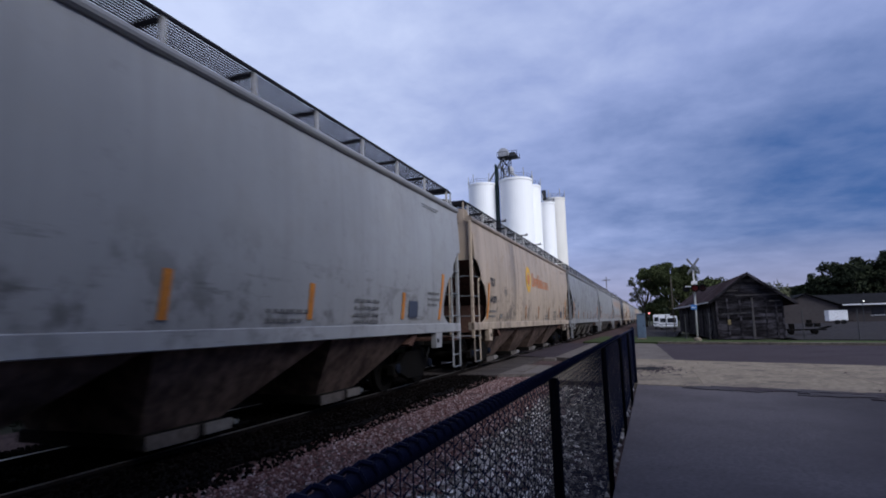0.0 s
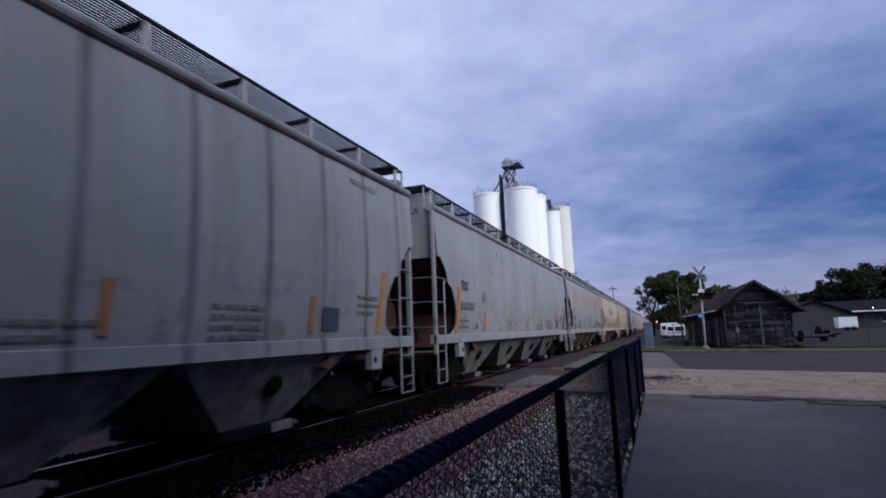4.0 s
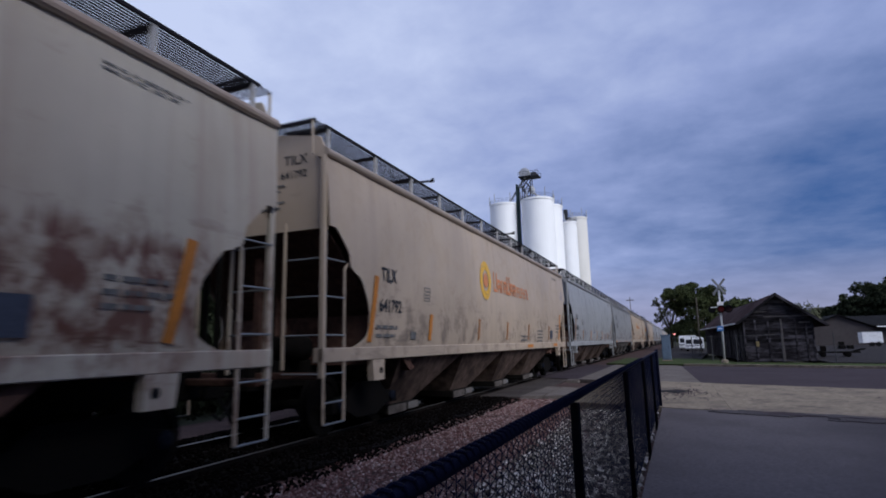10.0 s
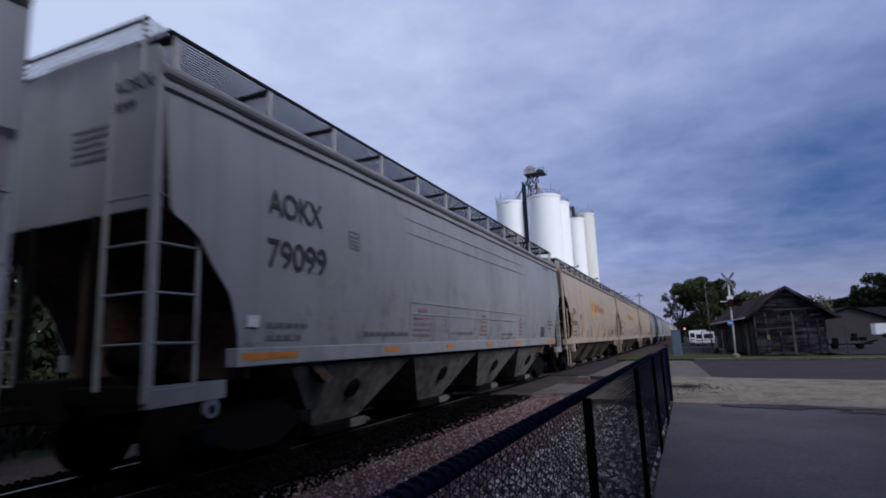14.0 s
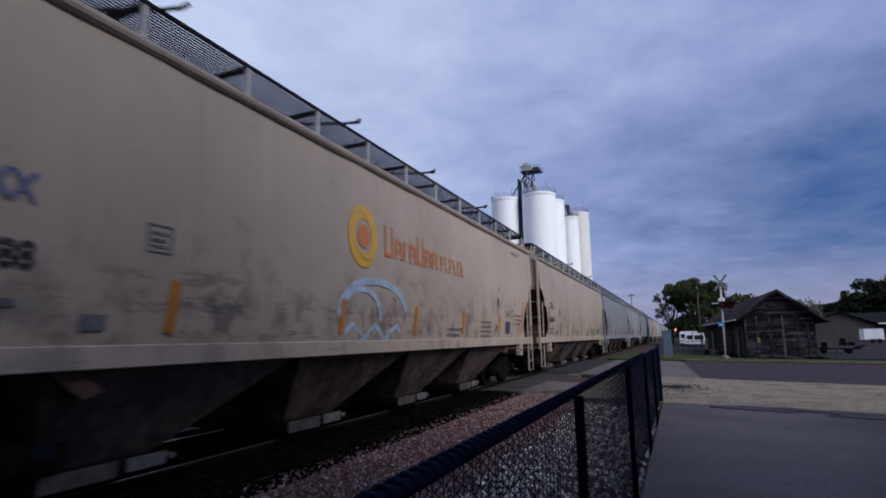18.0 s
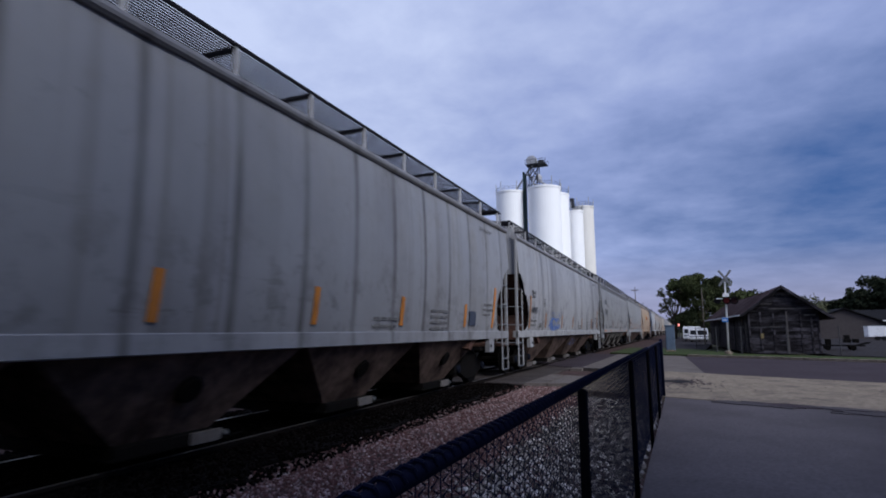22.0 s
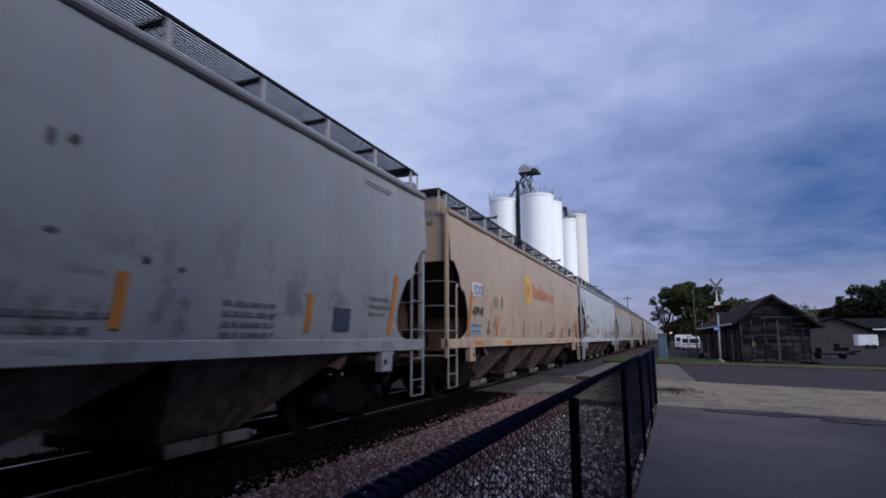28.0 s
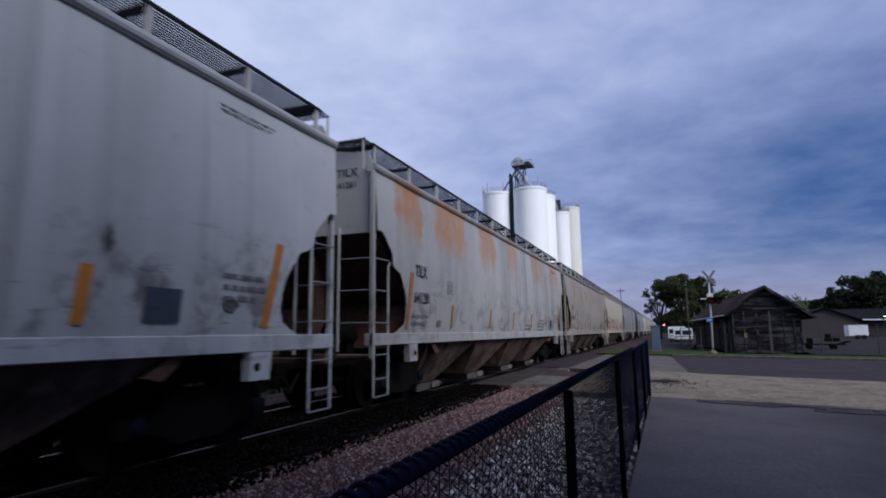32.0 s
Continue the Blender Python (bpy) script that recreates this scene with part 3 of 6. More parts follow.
def build_ground():
    bm = bmesh.new()
    s = 2500
    bmesh.ops.create_grid(bm, x_segments=40, y_segments=40, size=s)
    for v in bm.verts:
        v.co.z = -0.24
    structure(part("ground", bm, SOIL), "flat dry soil with thin weeds reaching the horizon", "ground")
    near = lambda x: 19.8 - 0.5 * (x - 2.5)       # the street's edges
    far = lambda x: 31.7 - 0.5 * (x - 4.5)
    joint = lambda x: 12.6 - 0.36 * (x - 1.5)
    slab("pavement", [(-0.425, -30), (34, -30), (34, joint(34)), (-0.425, joint(-0.425))], -0.3, 0.0, LOT, "smooth grey lot pavement, paler along the fence")
    # the apron of old concrete between lot and street, in cast pieces
    cuts = [-2.6, 0.9, 4.1, 7.6, 11.5, 16, 22, 30]
    apron = structure(hub("concrete_apron"), "cracked pale concrete apron between lot and street", "pavement")
    for a, b in zip(cuts, cuts[1:]):
        y0, y1 = (joint, near)
        lo = lambda x: max(y0(x), 13.35) if x < -0.425 else y0(x)
        pts = [(a + 0.003, lo(a) + 0.03), (b - 0.003, lo(b) + 0.03), (b - 0.003, max(y1(b), lo(b) + 0.05)), (a + 0.003, y1(a))]
        rng = random.Random(int(a * 10))
        poly = []
        for i, p in enumerate(pts):
            q = pts[(i + 1) % 4]
            for k in range(7):
                u = k / 7
                j = 0.0 if k == 0 or i in (1, 3) else rng.uniform(-0.05, 0.05)
                poly.append((p[0] + (q[0] - p[0]) * u + j, p[1] + (q[1] - p[1]) * u + j))
        part("slab", prism(poly, "z", -0.3, 0.004 + rng.uniform(0, 0.006)), CONCRETE, apron)
    slab("road", [(-30, near(-30)), (60, near(60)), (60, far(60)), (-30, far(-30))], -0.3, -0.012, ROAD, "worn purple-grey asphalt street over the railway")
    slab("crossing_approach", [(-3.75, 22.7), (0.62, 20.76), (0.06, 33.85), (-2.5, 41.6), (-3.6, 41.6)], -0.3, -0.006, CROSSING_PALE, "pale worn concrete where the street meets the railway")
    # far kerb with its worn top
    bm = bmesh.new()
    for i in range(30):
        x0, x1 = 0.2 + i * 1.5, 0.2 + i * 1.5 + 1.49
        prism([(x0, far(x0)), (x1, far(x1)), (x1, far(x1) + 0.35), (x0, far(x0) + 0.35)], "z", -0.2, 0.10, bm)
    structure(part("kerb", bm, CONCRETE), "worn concrete kerb along the far side of the street", "kerb")
    slab("verge", [(-4.2, far(-4.2) + 0.3), (0.2, far(0.2) + 0.36), (40, far(40) + 0.36), (40, far(40) + 2.2), (3.0, 36.4), (1.6, 43), (-3.8, 47)], -0.2, 0.07, GRASS, "strip of short green grass beside the street")
    slab("gravel_lot", [(7.6, 36.6), (40, 20), (140, 60), (140, 150), (12, 150)], -0.2, 0.02, GRAVEL, "wide grey gravel lot behind the shed")
    slab("gravel_lane", [(-2.2, 46.5), (1.4, 43.2), (3.2, 70), (4.5, 130), (-2.6, 130)], -0.2, 0.015, GRAVEL, "grey gravel lane beside the railway")
    # broken hole in the concrete beside the fence's end
    rng = random.Random(5)
    bm = bmesh.new()
    for i in range(420):
        x, y = rng.gauss(0.0, 0.34), rng.gauss(16.9, 0.75)
        s = rng.uniform(0.008, 0.034)
        bmesh.ops.create_icosphere(bm, subdivisions=1, radius=s, matrix=pose(x, y, 0.0, rng.uniform(0, 90), rng.uniform(0, 90), 0))
    tagged(part("rubble", bm, ROAD), "scattered broken concrete rubble round a dark pothole", "rubble", kind="stuff")
    structure(part("pothole", prism([(-0.25 + 0.45 * math.cos(a) * (1 + 0.30 * math.sin(3 * a)), 17.3 + 0.50 * math.sin(a) * (1 + 0.35 * math.cos(5 * a))) for a in [i * math.pi / 9 for i in range(18)]], "z", -0.05, 0.017), RUBBER), "dark broken pothole in pale concrete", "pothole")
    # dark worn patches along the ragged joint, and small litter on the apron
    rng = random.Random(61)
    for i in range(40):
        x = 0.7 + 7.0 * rng.random()
        y = joint(x) + rng.gauss(-0.05, 0.30)
        a0, w = rng.uniform(0, 6), rng.uniform(0.16, 0.55)
        pts = [(x + w * math.cos(a) * (1 + 0.35 * math.sin(3 * a + a0)), y - 0.3 * w * math.cos(a) + 0.40 * w * math.sin(a) * (1 + 0.35 * math.cos(5 * a + a0))) for a in [k * math.pi / 8 for k in range(16)]]
        structure(part("worn_patch", prism(pts, "z", -0.02, 0.0135 + 0.0002 * i), ASPHALT if i % 3 else ROAD), "ragged dark patch worn into the pavement joint", "patch")
    bm = bmesh.new()
    for i in range(40):
        x = rng.uniform(-0.3, 9.0)
        y = rng.uniform(joint(x), near(x))
        bmesh.ops.create_icosphere(bm, subdivisions=1, radius=rng.uniform(0.008, 0.022), matrix=pose(x, y, 0.01, rng.uniform(0, 90), rng.uniform(0, 90), 0))
    tagged(part("litter", bm, ROAD), "small stones and crumbs scattered on the concrete", "litter", kind="stuff")
    # fine cracks
    for i, (x, y, dx, dy) in enumerate([(1.55, 16.9, 0.6, 1.2), (0.7, 19.2, 3.6, -0.9), (2.3, 14.6, 2.4, 1.1)]):
        rng = random.Random(40 + i)
        bm = bmesh.new()
        p = Vector((x, y, 0))
        last = None
        for k in range(11):
            c = p + Vector((dx, dy, 0)) * (k / 10) + Vector((rng.uniform(-0.05, 0.05), rng.uniform(-0.05, 0.05), 0))
            w = 0.006 + 0.009 * rng.random()
            cur = [bm.verts.new((c.x - w, c.y - w, 0.0155)), bm.verts.new((c.x + w, c.y + w, 0.0155))]
            if last:
                bm.faces.new((last[0], last[1], cur[1], cur[0]))
            last = cur
        structure(part("crack", bm, ROAD), "dark irregular crack in the pavement", "crack")


def build_track():
    # ballast bed: a low bank with a rough top, running far along the line
    prof = [(-11.2, -0.3), (-9.2, -0.10), (-7.9, -0.10), (-7.6, -0.09), (-5.0, -0.09), (-4.2, -0.12), (-2.2, -0.16), (-0.46, -0.12), (-0.40, -0.3)]
    bm = bmesh.new()
    ys = [-30 + i * 0.5 for i in range(92)] + [16 + i * 6 for i in range(1, 110)]
    rows = []
    rng = random.Random(2)
    for y in ys:
        wide = 0 if y < 14 else 1
        row = []
        for x, z in prof:
            if wide and x > -2.3:
                x = -2.9 + (x + 2.2) * 0.2
            row.append(bm.verts.new((x, y, z + (rng.uniform(-0.02, 0.02) if -10 < x < -0.5 else 0))))
        rows.append(row)
    for a, b in zip(rows, rows[1:]):
        for i in range(len(prof) - 1):
            bm.faces.new((a[i], a[i + 1], b[i + 1], b[i]))
    structure(part("ballast_bed", bm, BALLAST), "bank of pink granite ballast under the railway", "ballast")
    # The train's shade, laid over the ballast as a near-black strip.
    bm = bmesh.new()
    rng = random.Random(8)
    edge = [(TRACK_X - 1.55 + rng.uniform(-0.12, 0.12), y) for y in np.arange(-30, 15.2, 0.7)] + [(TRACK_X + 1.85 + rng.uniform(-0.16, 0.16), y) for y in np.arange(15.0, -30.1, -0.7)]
    structure(part("track_bed", prism([(float(a), float(b)) for a, b in edge], "z", -0.12, -0.060), BALLAST_SHADE), "ballast coloured near black as shade between and beside the rails", "ballast")
    # loose stones, joined: bright ones on the shoulder, shade-black ones about the rails
    tet = np.array([(1, 0, -0.4), (-0.5, 0.87, -0.4), (-0.5, -0.87, -0.4), (0.35, 0.5, 0.7), (-0.6, 0.05, 0.75), (0.35, -0.5, 0.65)])
    faces = np.array([(0, 1, 3), (1, 4, 3), (1, 2, 4), (2, 5, 4), (2, 0, 5), (0, 3, 5), (3, 4, 5), (0, 2, 1)])

    def stones(n, x0, x1, length, small, large, mat, label, seed, ragged, start=0.6, power=1.25):
        g = np.random.default_rng(seed)
        x = g.uniform(x0, x1, n)
        x = np.where(x < x0 + ragged, x0 + ragged * g.random(n) ** 0.5, x)
        y = start + length * g.random(n) ** power
        base = np.interp(x, [-8.2, -4.55, -4.35, -4.2, -2.2, -0.42], [-0.068, -0.066, -0.10, -0.12, -0.16, -0.12])
        s = g.uniform(small, large, n)
        th = g.uniform(0, 6.28, n)
        c, sn = np.cos(th)[:, None], np.sin(th)[:, None]
        jit = tet[None] * g.uniform(0.65, 1.3, (n, 6, 3))
        vx = (jit[..., 0] * c - jit[..., 1] * sn) * s[:, None] + x[:, None]
        vy = (jit[..., 0] * sn + jit[..., 1] * c) * s[:, None] + y[:, None]
        vz = jit[..., 2] * s[:, None] + (base + s * 0.35)[:, None]
        me = bpy.data.meshes.new("ballast_stones")
        me.from_pydata(np.stack([vx, vy, vz], -1).reshape(-1, 3).tolist(), [], (faces[None] + 6 * np.arange(n)[:, None, None]).reshape(-1, 3).tolist())
        tagged(mesh_part("ballast_stones", me, mat), label, "ballast", kind="stuff")

    stones(40000, -4.42, -1.5, 16.0, 0.012, 0.026, STONE, "loose pink granite ballast stones on the bank", 4, 0.45)
    stones(12000, -2.3, -0.50, 15.0, 0.020, 0.044, STONE_GREY, "loose pale grey granite ballast stones beside the fence", 6, 0.5)
    stones(22000, -8.0, -4.1, 15.0, 0.02, 0.04, STONE_SHADE, "loose ballast stones coloured near black as shade about the rails", 5, 0.1)
    stones(19000, -4.42, -1.5, 8.7, 0.017, 0.034, STONE, "loose pink granite ballast stones on the bank", 14, 0.45, -8.0, 1.0)
    stones(9000, -8.0, -4.1, 8.7, 0.02, 0.04, STONE_SHADE, "loose ballast stones coloured near black as shade about the rails", 15, 0.1, -8.0, 1.0)
    stones(10000, -2.3, -0.50, 8.7, 0.018, 0.038, STONE_GREY, "loose pale grey granite ballast stones beside the fence", 16, 0.5, -8.0, 1.0)
    # timber ties: those near the camera one by one
    tie = box(-1.3, 1.3, -0.115, 0.115, -0.16, 0, 0.012)
    me = bpy.data.meshes.new("tie")
    tie.to_mesh(me)
    me.materials.append(TIE)
    track = structure(hub("railway_track", pose(TRACK_X, 0, RAIL_Z)), "steel rails on weathered timber ties", "track")
    for i in range(56):
        y = -12 + i * 0.53
        if 15.3 < y < 30:
            continue
        ob = mesh_part("tie", me, TIE, track)
        ob.location = (0, y, -0.175)
    bm = bmesh.new()
    for i in range(250):
        bx(bm, -1.3, 1.3, 30.2 + i * 0.53 - 0.115, 30.2 + i * 0.53 + 0.115, -0.335, -0.175)
    tagged(part("far_ties", bm, TIE, track), kind="stuff")
    foot = [(-0.07, -0.175), (0.07, -0.175), (0.07, -0.16), (0.012, -0.145), (0.012, -0.05), (0.036, -0.035), (0.036, -0.006), (0.028, 0.0), (-0.028, 0.0), (-0.036, -0.006), (-0.036, -0.035), (-0.012, -0.05), (-0.012, -0.145), (-0.07, -0.16)]
    for x in (-0.7525, 0.7525):
        r = part("rail", prism([(px + x, pz) for px, pz in foot], "y", -60, 640), RAIL_STEEL, track)
        part("running_surface", box(x - 0.027, x + 0.027, -60, 640, -0.001, 0.0015), SHEEN, r, "polished top of the rail")
    # concrete crossing panels between and beside the rails
    cross = structure(hub("level_crossing", pose(TRACK_X, 0, RAIL_Z)), "pale concrete crossing panels set between the rails", "crossing")
    for x0, x1 in ((-2.4, -0.84), (-0.66, 0.66), (0.84, 2.06)):
        for k in range(6):
            y0 = 15.6 + k * 2.45 + (0.0 if x1 < 1 else 0.12)
            part("crossing_panel", box(x0, x1, y0, y0 + 2.42, -0.2, -0.075 + 0.006 * (k % 2), 0.02), CROSSING, cross)
    # worn pale concrete pieces between the panels and the fence
    for pts in ([(2.09, 15.72), (2.66, 15.9), (2.56, 19.0), (2.12, 19.3)], [(2.72, 15.9), (3.6, 16.2), (3.5, 18.6), (2.62, 19.0)], [(2.16, 22.3), (2.62, 22.3), (2.66, 26.5), (2.10, 26.0)]):
        part("crossing_piece", prism(pts, "z", -0.2, -0.055), CROSSING_PALE, cross)


def build_near_fence():
    fence = tagged(hub("chain_link_fence", pose(-0.455, 0, 0)), "low navy vinyl-coated chain-link fence along the ballast", "fence")
    y_end, top = 13.5, 1.215
    posts = [-2.75, -0.02, 2.72, 5.45, 8.2, 10.85]
    for y in posts:
        part("post", lathe([(0.024, -0.2), (0.024, top - 0.05), (0.020, top - 0.04)], 12, None, (0, y, 0)), FENCE_POST, fence, smooth=True)
    part("end_post", lathe([(0.033, -0.2), (0.033, top - 0.02), (0.037, top - 0.01), (0.037, top + 0.01), (0.012, top + 0.03)], 12, None, (0, y_end, 0)), FENCE_COAT, fence, smooth=True)
    part("top_rail", rods([((0.0, -3.2, top - 0.018), (0.0, y_end, top - 0.018))], 0.016, 12), FENCE_COAT, fence, smooth=True)
    part("bottom_wire", rods([((-0.03, -3.2, 0.03), (-0.03, y_end, 0.03))], 0.004, 6), FENCE_COAT, fence)
    # woven fabric: zigzag wires, each hooked into the next
    pitch, half = 0.030, 0.0155
    n = int((y_end + 3.2) / pitch)
    levels = int((top - 0.03) / half) - 1
    verts, faces = [], []
    r = 0.0019
    ring = [(r, 0), (0, r), (-r, 0), (0, -r)]
    for i in range(n):
        y0 = -3.2 + i * pitch
        base = len(verts)
        for k in range(levels + 1):
            y = y0 + (half * 1.12 if k % 2 else -half * 0.12) + 0.0
            xo = -0.030 + (0.004 if (k + i) % 2 else -0.004)
            for a, b in ring:
                verts.append((xo + a, y + b, 0.02 + k * half + (a if k % 2 else -a)))
        for k in range(levels):
            for q in range(4):
                a, b = base + k * 4 + q, base + k * 4 + (q + 1) % 4
                faces.append((a, b, b + 4, a + 4))
    me = bpy.data.meshes.new("mesh_fabric")
    me.from_pydata(verts, [], faces)
    tagged(mesh_part("mesh_fabric", me, FENCE_COAT, fence, "diamond mesh of coated wire"), kind="stuff")
    # twisted barbs where the fabric folds over the rail
    bm = bmesh.new()
    for i in range(int(11.2 / 0.044)):
        y = -3.2 + i * 0.044 + 0.03
        hook = [(-0.030, -0.012, -0.030), (-0.021, -0.005, -0.006), (-0.006, 0.001, 0.006), (0.010, 0.006, 0.002), (0.018, 0.011, -0.014)]
        for a, b in zip(hook, hook[1:]):
            rod(bm, (a[0], y + a[1], top + a[2]), (b[0], y + b[1], top + b[2]), 0.0048, 6)
    tagged(part("wire_edging", bm, FENCE_COAT, fence, "bent wire ends along the rail"), kind="stuff")



build_ground()
build_track()
build_near_fence()

# ---- an unseen building, added to shade the near cars and lot ----


def build_shade_building():
    blocker = tagged(hub("feed_mill", pose(7.0, 1.8, 0)), "unseen ribbed grey building beside the lot, added to cast shade", "building")
    part("wall", box(0, 24, -20, 0, -0.3, 13.0), BLOCKER_WALL, blocker)
    part("roof", prism([(-20.3, 13.0), (0.25, 13.0), (0.25, 13.2), (-10, 14.2), (-20.3, 13.2)], "x", -0.3, 24.3), ROOF_DARK, blocker)
    part("plinth", box(-0.05, 24.05, -20.05, 0.05, -0.3, 0.5), CONCRETE, blocker)
    for k in range(50):
        part("cladding_rib", box(-0.035, -0.002, -19.8 + k * 0.4, -19.76 + k * 0.4, 0.5, 12.95), BLOCKER_WALL, blocker)


build_shade_building()

# ---- things across the street ----


def build_silos():
    elevator = tagged(hub("grain_elevator", pose(0, 0, 0)), "cluster of tall white concrete grain silos with rooftop leg", "silo")

    def silo(x, r, h, y, mat):
        body = part("silo", lathe([(r, -0.3), (r, h - 0.6), (r + 0.12, h - 0.55), (r + 0.12, h), (r - 0.2, h + 0.05)], 40, None, (x, y, 0)), mat, elevator, smooth=False)
        lines = []
        for i in range(22):
            a = 2 * math.pi * i / 22
            p = Vector((x + (r - 0.1) * math.cos(a), y + (r - 0.1) * math.sin(a), h))
            b = 2 * math.pi * (i + 1) / 22
            q = Vector((x + (r - 0.1) * math.cos(b), y + (r - 0.1) * math.sin(b), h))
            lines += [(p, p + Vector((0, 0, 1.1))), (p + Vector((0, 0, 1.1)), q + Vector((0, 0, 1.1))), (p + Vector((0, 0, 0.55)), q + Vector((0, 0, 0.55)))]
        part("guard_rail", rods(lines, 0.03, 4), DARK_METAL, body)
        for i in (1, 5, 8, 12, 15, 19):
            a = 2 * math.pi * i / 22
            part("antenna", rods([((x + r * math.cos(a), y + r * math.sin(a), h), (x + r * math.cos(a), y + r * math.sin(a), h + 2.5))], 0.11, 5), PALE_METAL, body)
        return body

    silo(-41.0, 3.95, 38.9, 144, SILO)
    silo(-31.75, 4.35, 39.2, 144, SILO)
    silo(-31.0, 4.2, 39.2, 153, SILO)
    silo(-26.0, 2.15, 35.2, 158, SILO)
    silo(-25.0, 3.05, 37.9, 166, SILO_CREAM)
    # bucket leg, head house and spouts
    part("leg_casing", box(-37.1, -36.65, 142.4, 143.4, 0, 44.0, 0.05), LEG_GREEN, elevator)
    part("leg_casing", box(-36.5, -36.2, 142.4, 143.2, 0, 43.0, 0.04), LEG_GREEN, elevator)
    lines = []
    for x in (-35.2, -32.9):
        for y in (142, 144.2):
            lines.append(((x, y, 38.9), (x, y, 45.6)))
    for z0, z1 in ((38.9, 42.2), (42.2, 45.6)):
        for y in (142, 144.2):
            lines += [((-35.2, y, z0), (-32.9, y, z1)), ((-32.9, y, z0), (-35.2, y, z1)), ((-35.2, y, z1), (-32.9, y, z1))]
    for k, line in enumerate(lines):
        part("tower_leg" if k < 4 else "tower_brace", rods([line], 0.14, 5), DARK_METAL, elevator)
    part("head_platform", box(-36.0, -30.6, 141.4, 145, 45.5, 45.75, 0.03), DARK_METAL, elevator)
    for y in (141.4, 145):
        part("platform_rail", rods([((x, y, 45.7), (x, y, 46.9)) for x in (-36, -34.6, -33.2, -31.9, -30.6)] + [((-36, y, 46.9), (-30.6, y, 46.9))], 0.06, 4), DARK_METAL, elevator)
    part("leg_head", lathe([(1.0, -0.8), (1.45, -0.7), (1.45, 0.7), (1.0, 0.8)], 18, None, (-34.6, 143.2, 46.9), "y"), PALE_METAL, elevator)
    part("drive_motor", box(-32.9, -31.3, 142.6, 143.8, 45.8, 46.9, 0.15), DARK_METAL, elevator)
    part("distributor", lathe([(0.3, 41.0), (0.9, 41.6), (0.9, 42.3), (0.4, 43.0)], 14, None, (-32.8, 143, 0)), PALE_METAL, elevator)
    for a, b in (((-35.0, 143, 45.2), (-39.5, 144, 39.3)), ((-33.0, 143, 42), (-30.5, 144, 39)), ((-34.8, 143, 43.2), (-37.2, 143.5, 43.2)), ((-33, 143, 41.5), (-28.5, 151, 38.8))):
        part("spout", rods([(a, b)], 0.28, 8), PALE_METAL, elevator)
    part("equipment_box", box(-28.2, -27.0, 162.4, 163.6, 37.4, 40.2, 0.1), DARK_METAL, elevator)


def build_signal():
    sg = tagged(hub("crossing_signal", pose(2.36, 35.6, 0.07, 0, 1.2, 0)), "white crossing signal post with crossbuck and red lamps", "signal")
    part("mast", lathe([(0.052, 0), (0.05, 4.05), (0.035, 4.1)], 14, None, (0, 0, 0)), SIGN_WHITE, sg, smooth=True)
    part("foundation", lathe([(0.20, -0.1), (0.20, 0.12), (0.10, 0.2)], 10, None, (0, 0, 0)), CONCRETE, sg)
    for a in (55, -55):
        bm = box(-0.55, 0.55, -0.012, 0.012, -0.062, 0.062, 0.006)
        b = part("crossbuck_blade", bm, GREY_STEEL, sg, "weathered grey blade with dark lettering bars")
        b.matrix_basis = pose(0, -0.10 + (0.03 if a < 0 else 0), 4.30, 0, a, 0)
        bm = bmesh.new()
        for k in range(6):
            x = -0.5 + k * 0.18 + (0.06 if k > 2 else 0)
            bx(bm, x, x + 0.10, -0.016, -0.013, -0.022, 0.022)
        tagged(part("lettering", bm, LETTER_FAINT, b), kind="stuff")
    part("cross_arm", rods([((-0.5, -0.06, 3.12), (0.5, -0.06, 3.12))], 0.028, 8), SIGN_WHITE, sg)
    part("junction_box", box(-0.16, 0.16, -0.14, 0.02, 3.22, 3.42, 0.02), SIGN_WHITE, sg)
    for x, lit in ((0.02, True), (0.40, False)):
        head = part("lamp_head", lathe([(0.22, 0.0), (0.22, 0.02), (0.16, 0.03), (0.16, 0.16), (0.08, 0.22)], 20, None, (x, -0.24, 3.02), "y"), RUBBER, sg, "round black background with hood")
        part("lens", lathe([(0.145, -0.012), (0.15, 0.006)], 20, None, (x, -0.25, 3.02), "y"), RED_LIT if lit else RED_LENS, head, "red lens")
        bm = bmesh.new()
        for i in range(9):
            a, b = math.pi * i / 9, math.pi * (i + 1) / 9
            vs = [bm.verts.new((x + 0.17 * math.cos(q), yy, 3.02 + 0.17 * math.sin(q))) for q, yy in ((a, -0.24), (b, -0.24), (b, -0.48), (a, -0.48))]
            bm.faces.new(vs)
        part("hood", bm, RUBBER, head)
    for x in (-0.42,):
        head = part("lamp_head", lathe([(0.2, 0.0), (0.2, 0.02), (0.16, 0.03), (0.16, 0.16)], 20, None, (x, 0.2, 3.02), "y"), RUBBER, sg, "round black background facing away")
    part("number_plate_bar", box(-0.26, 0.06, -0.10, -0.085, 1.78, 2.05, 0.01), BLUE_SIGN, sg, "small blue sign plate")
    part("sign_bar", box(-0.22, 0.02, -0.104, -0.101, 1.88, 1.94), WHITE_PLATE, sg)


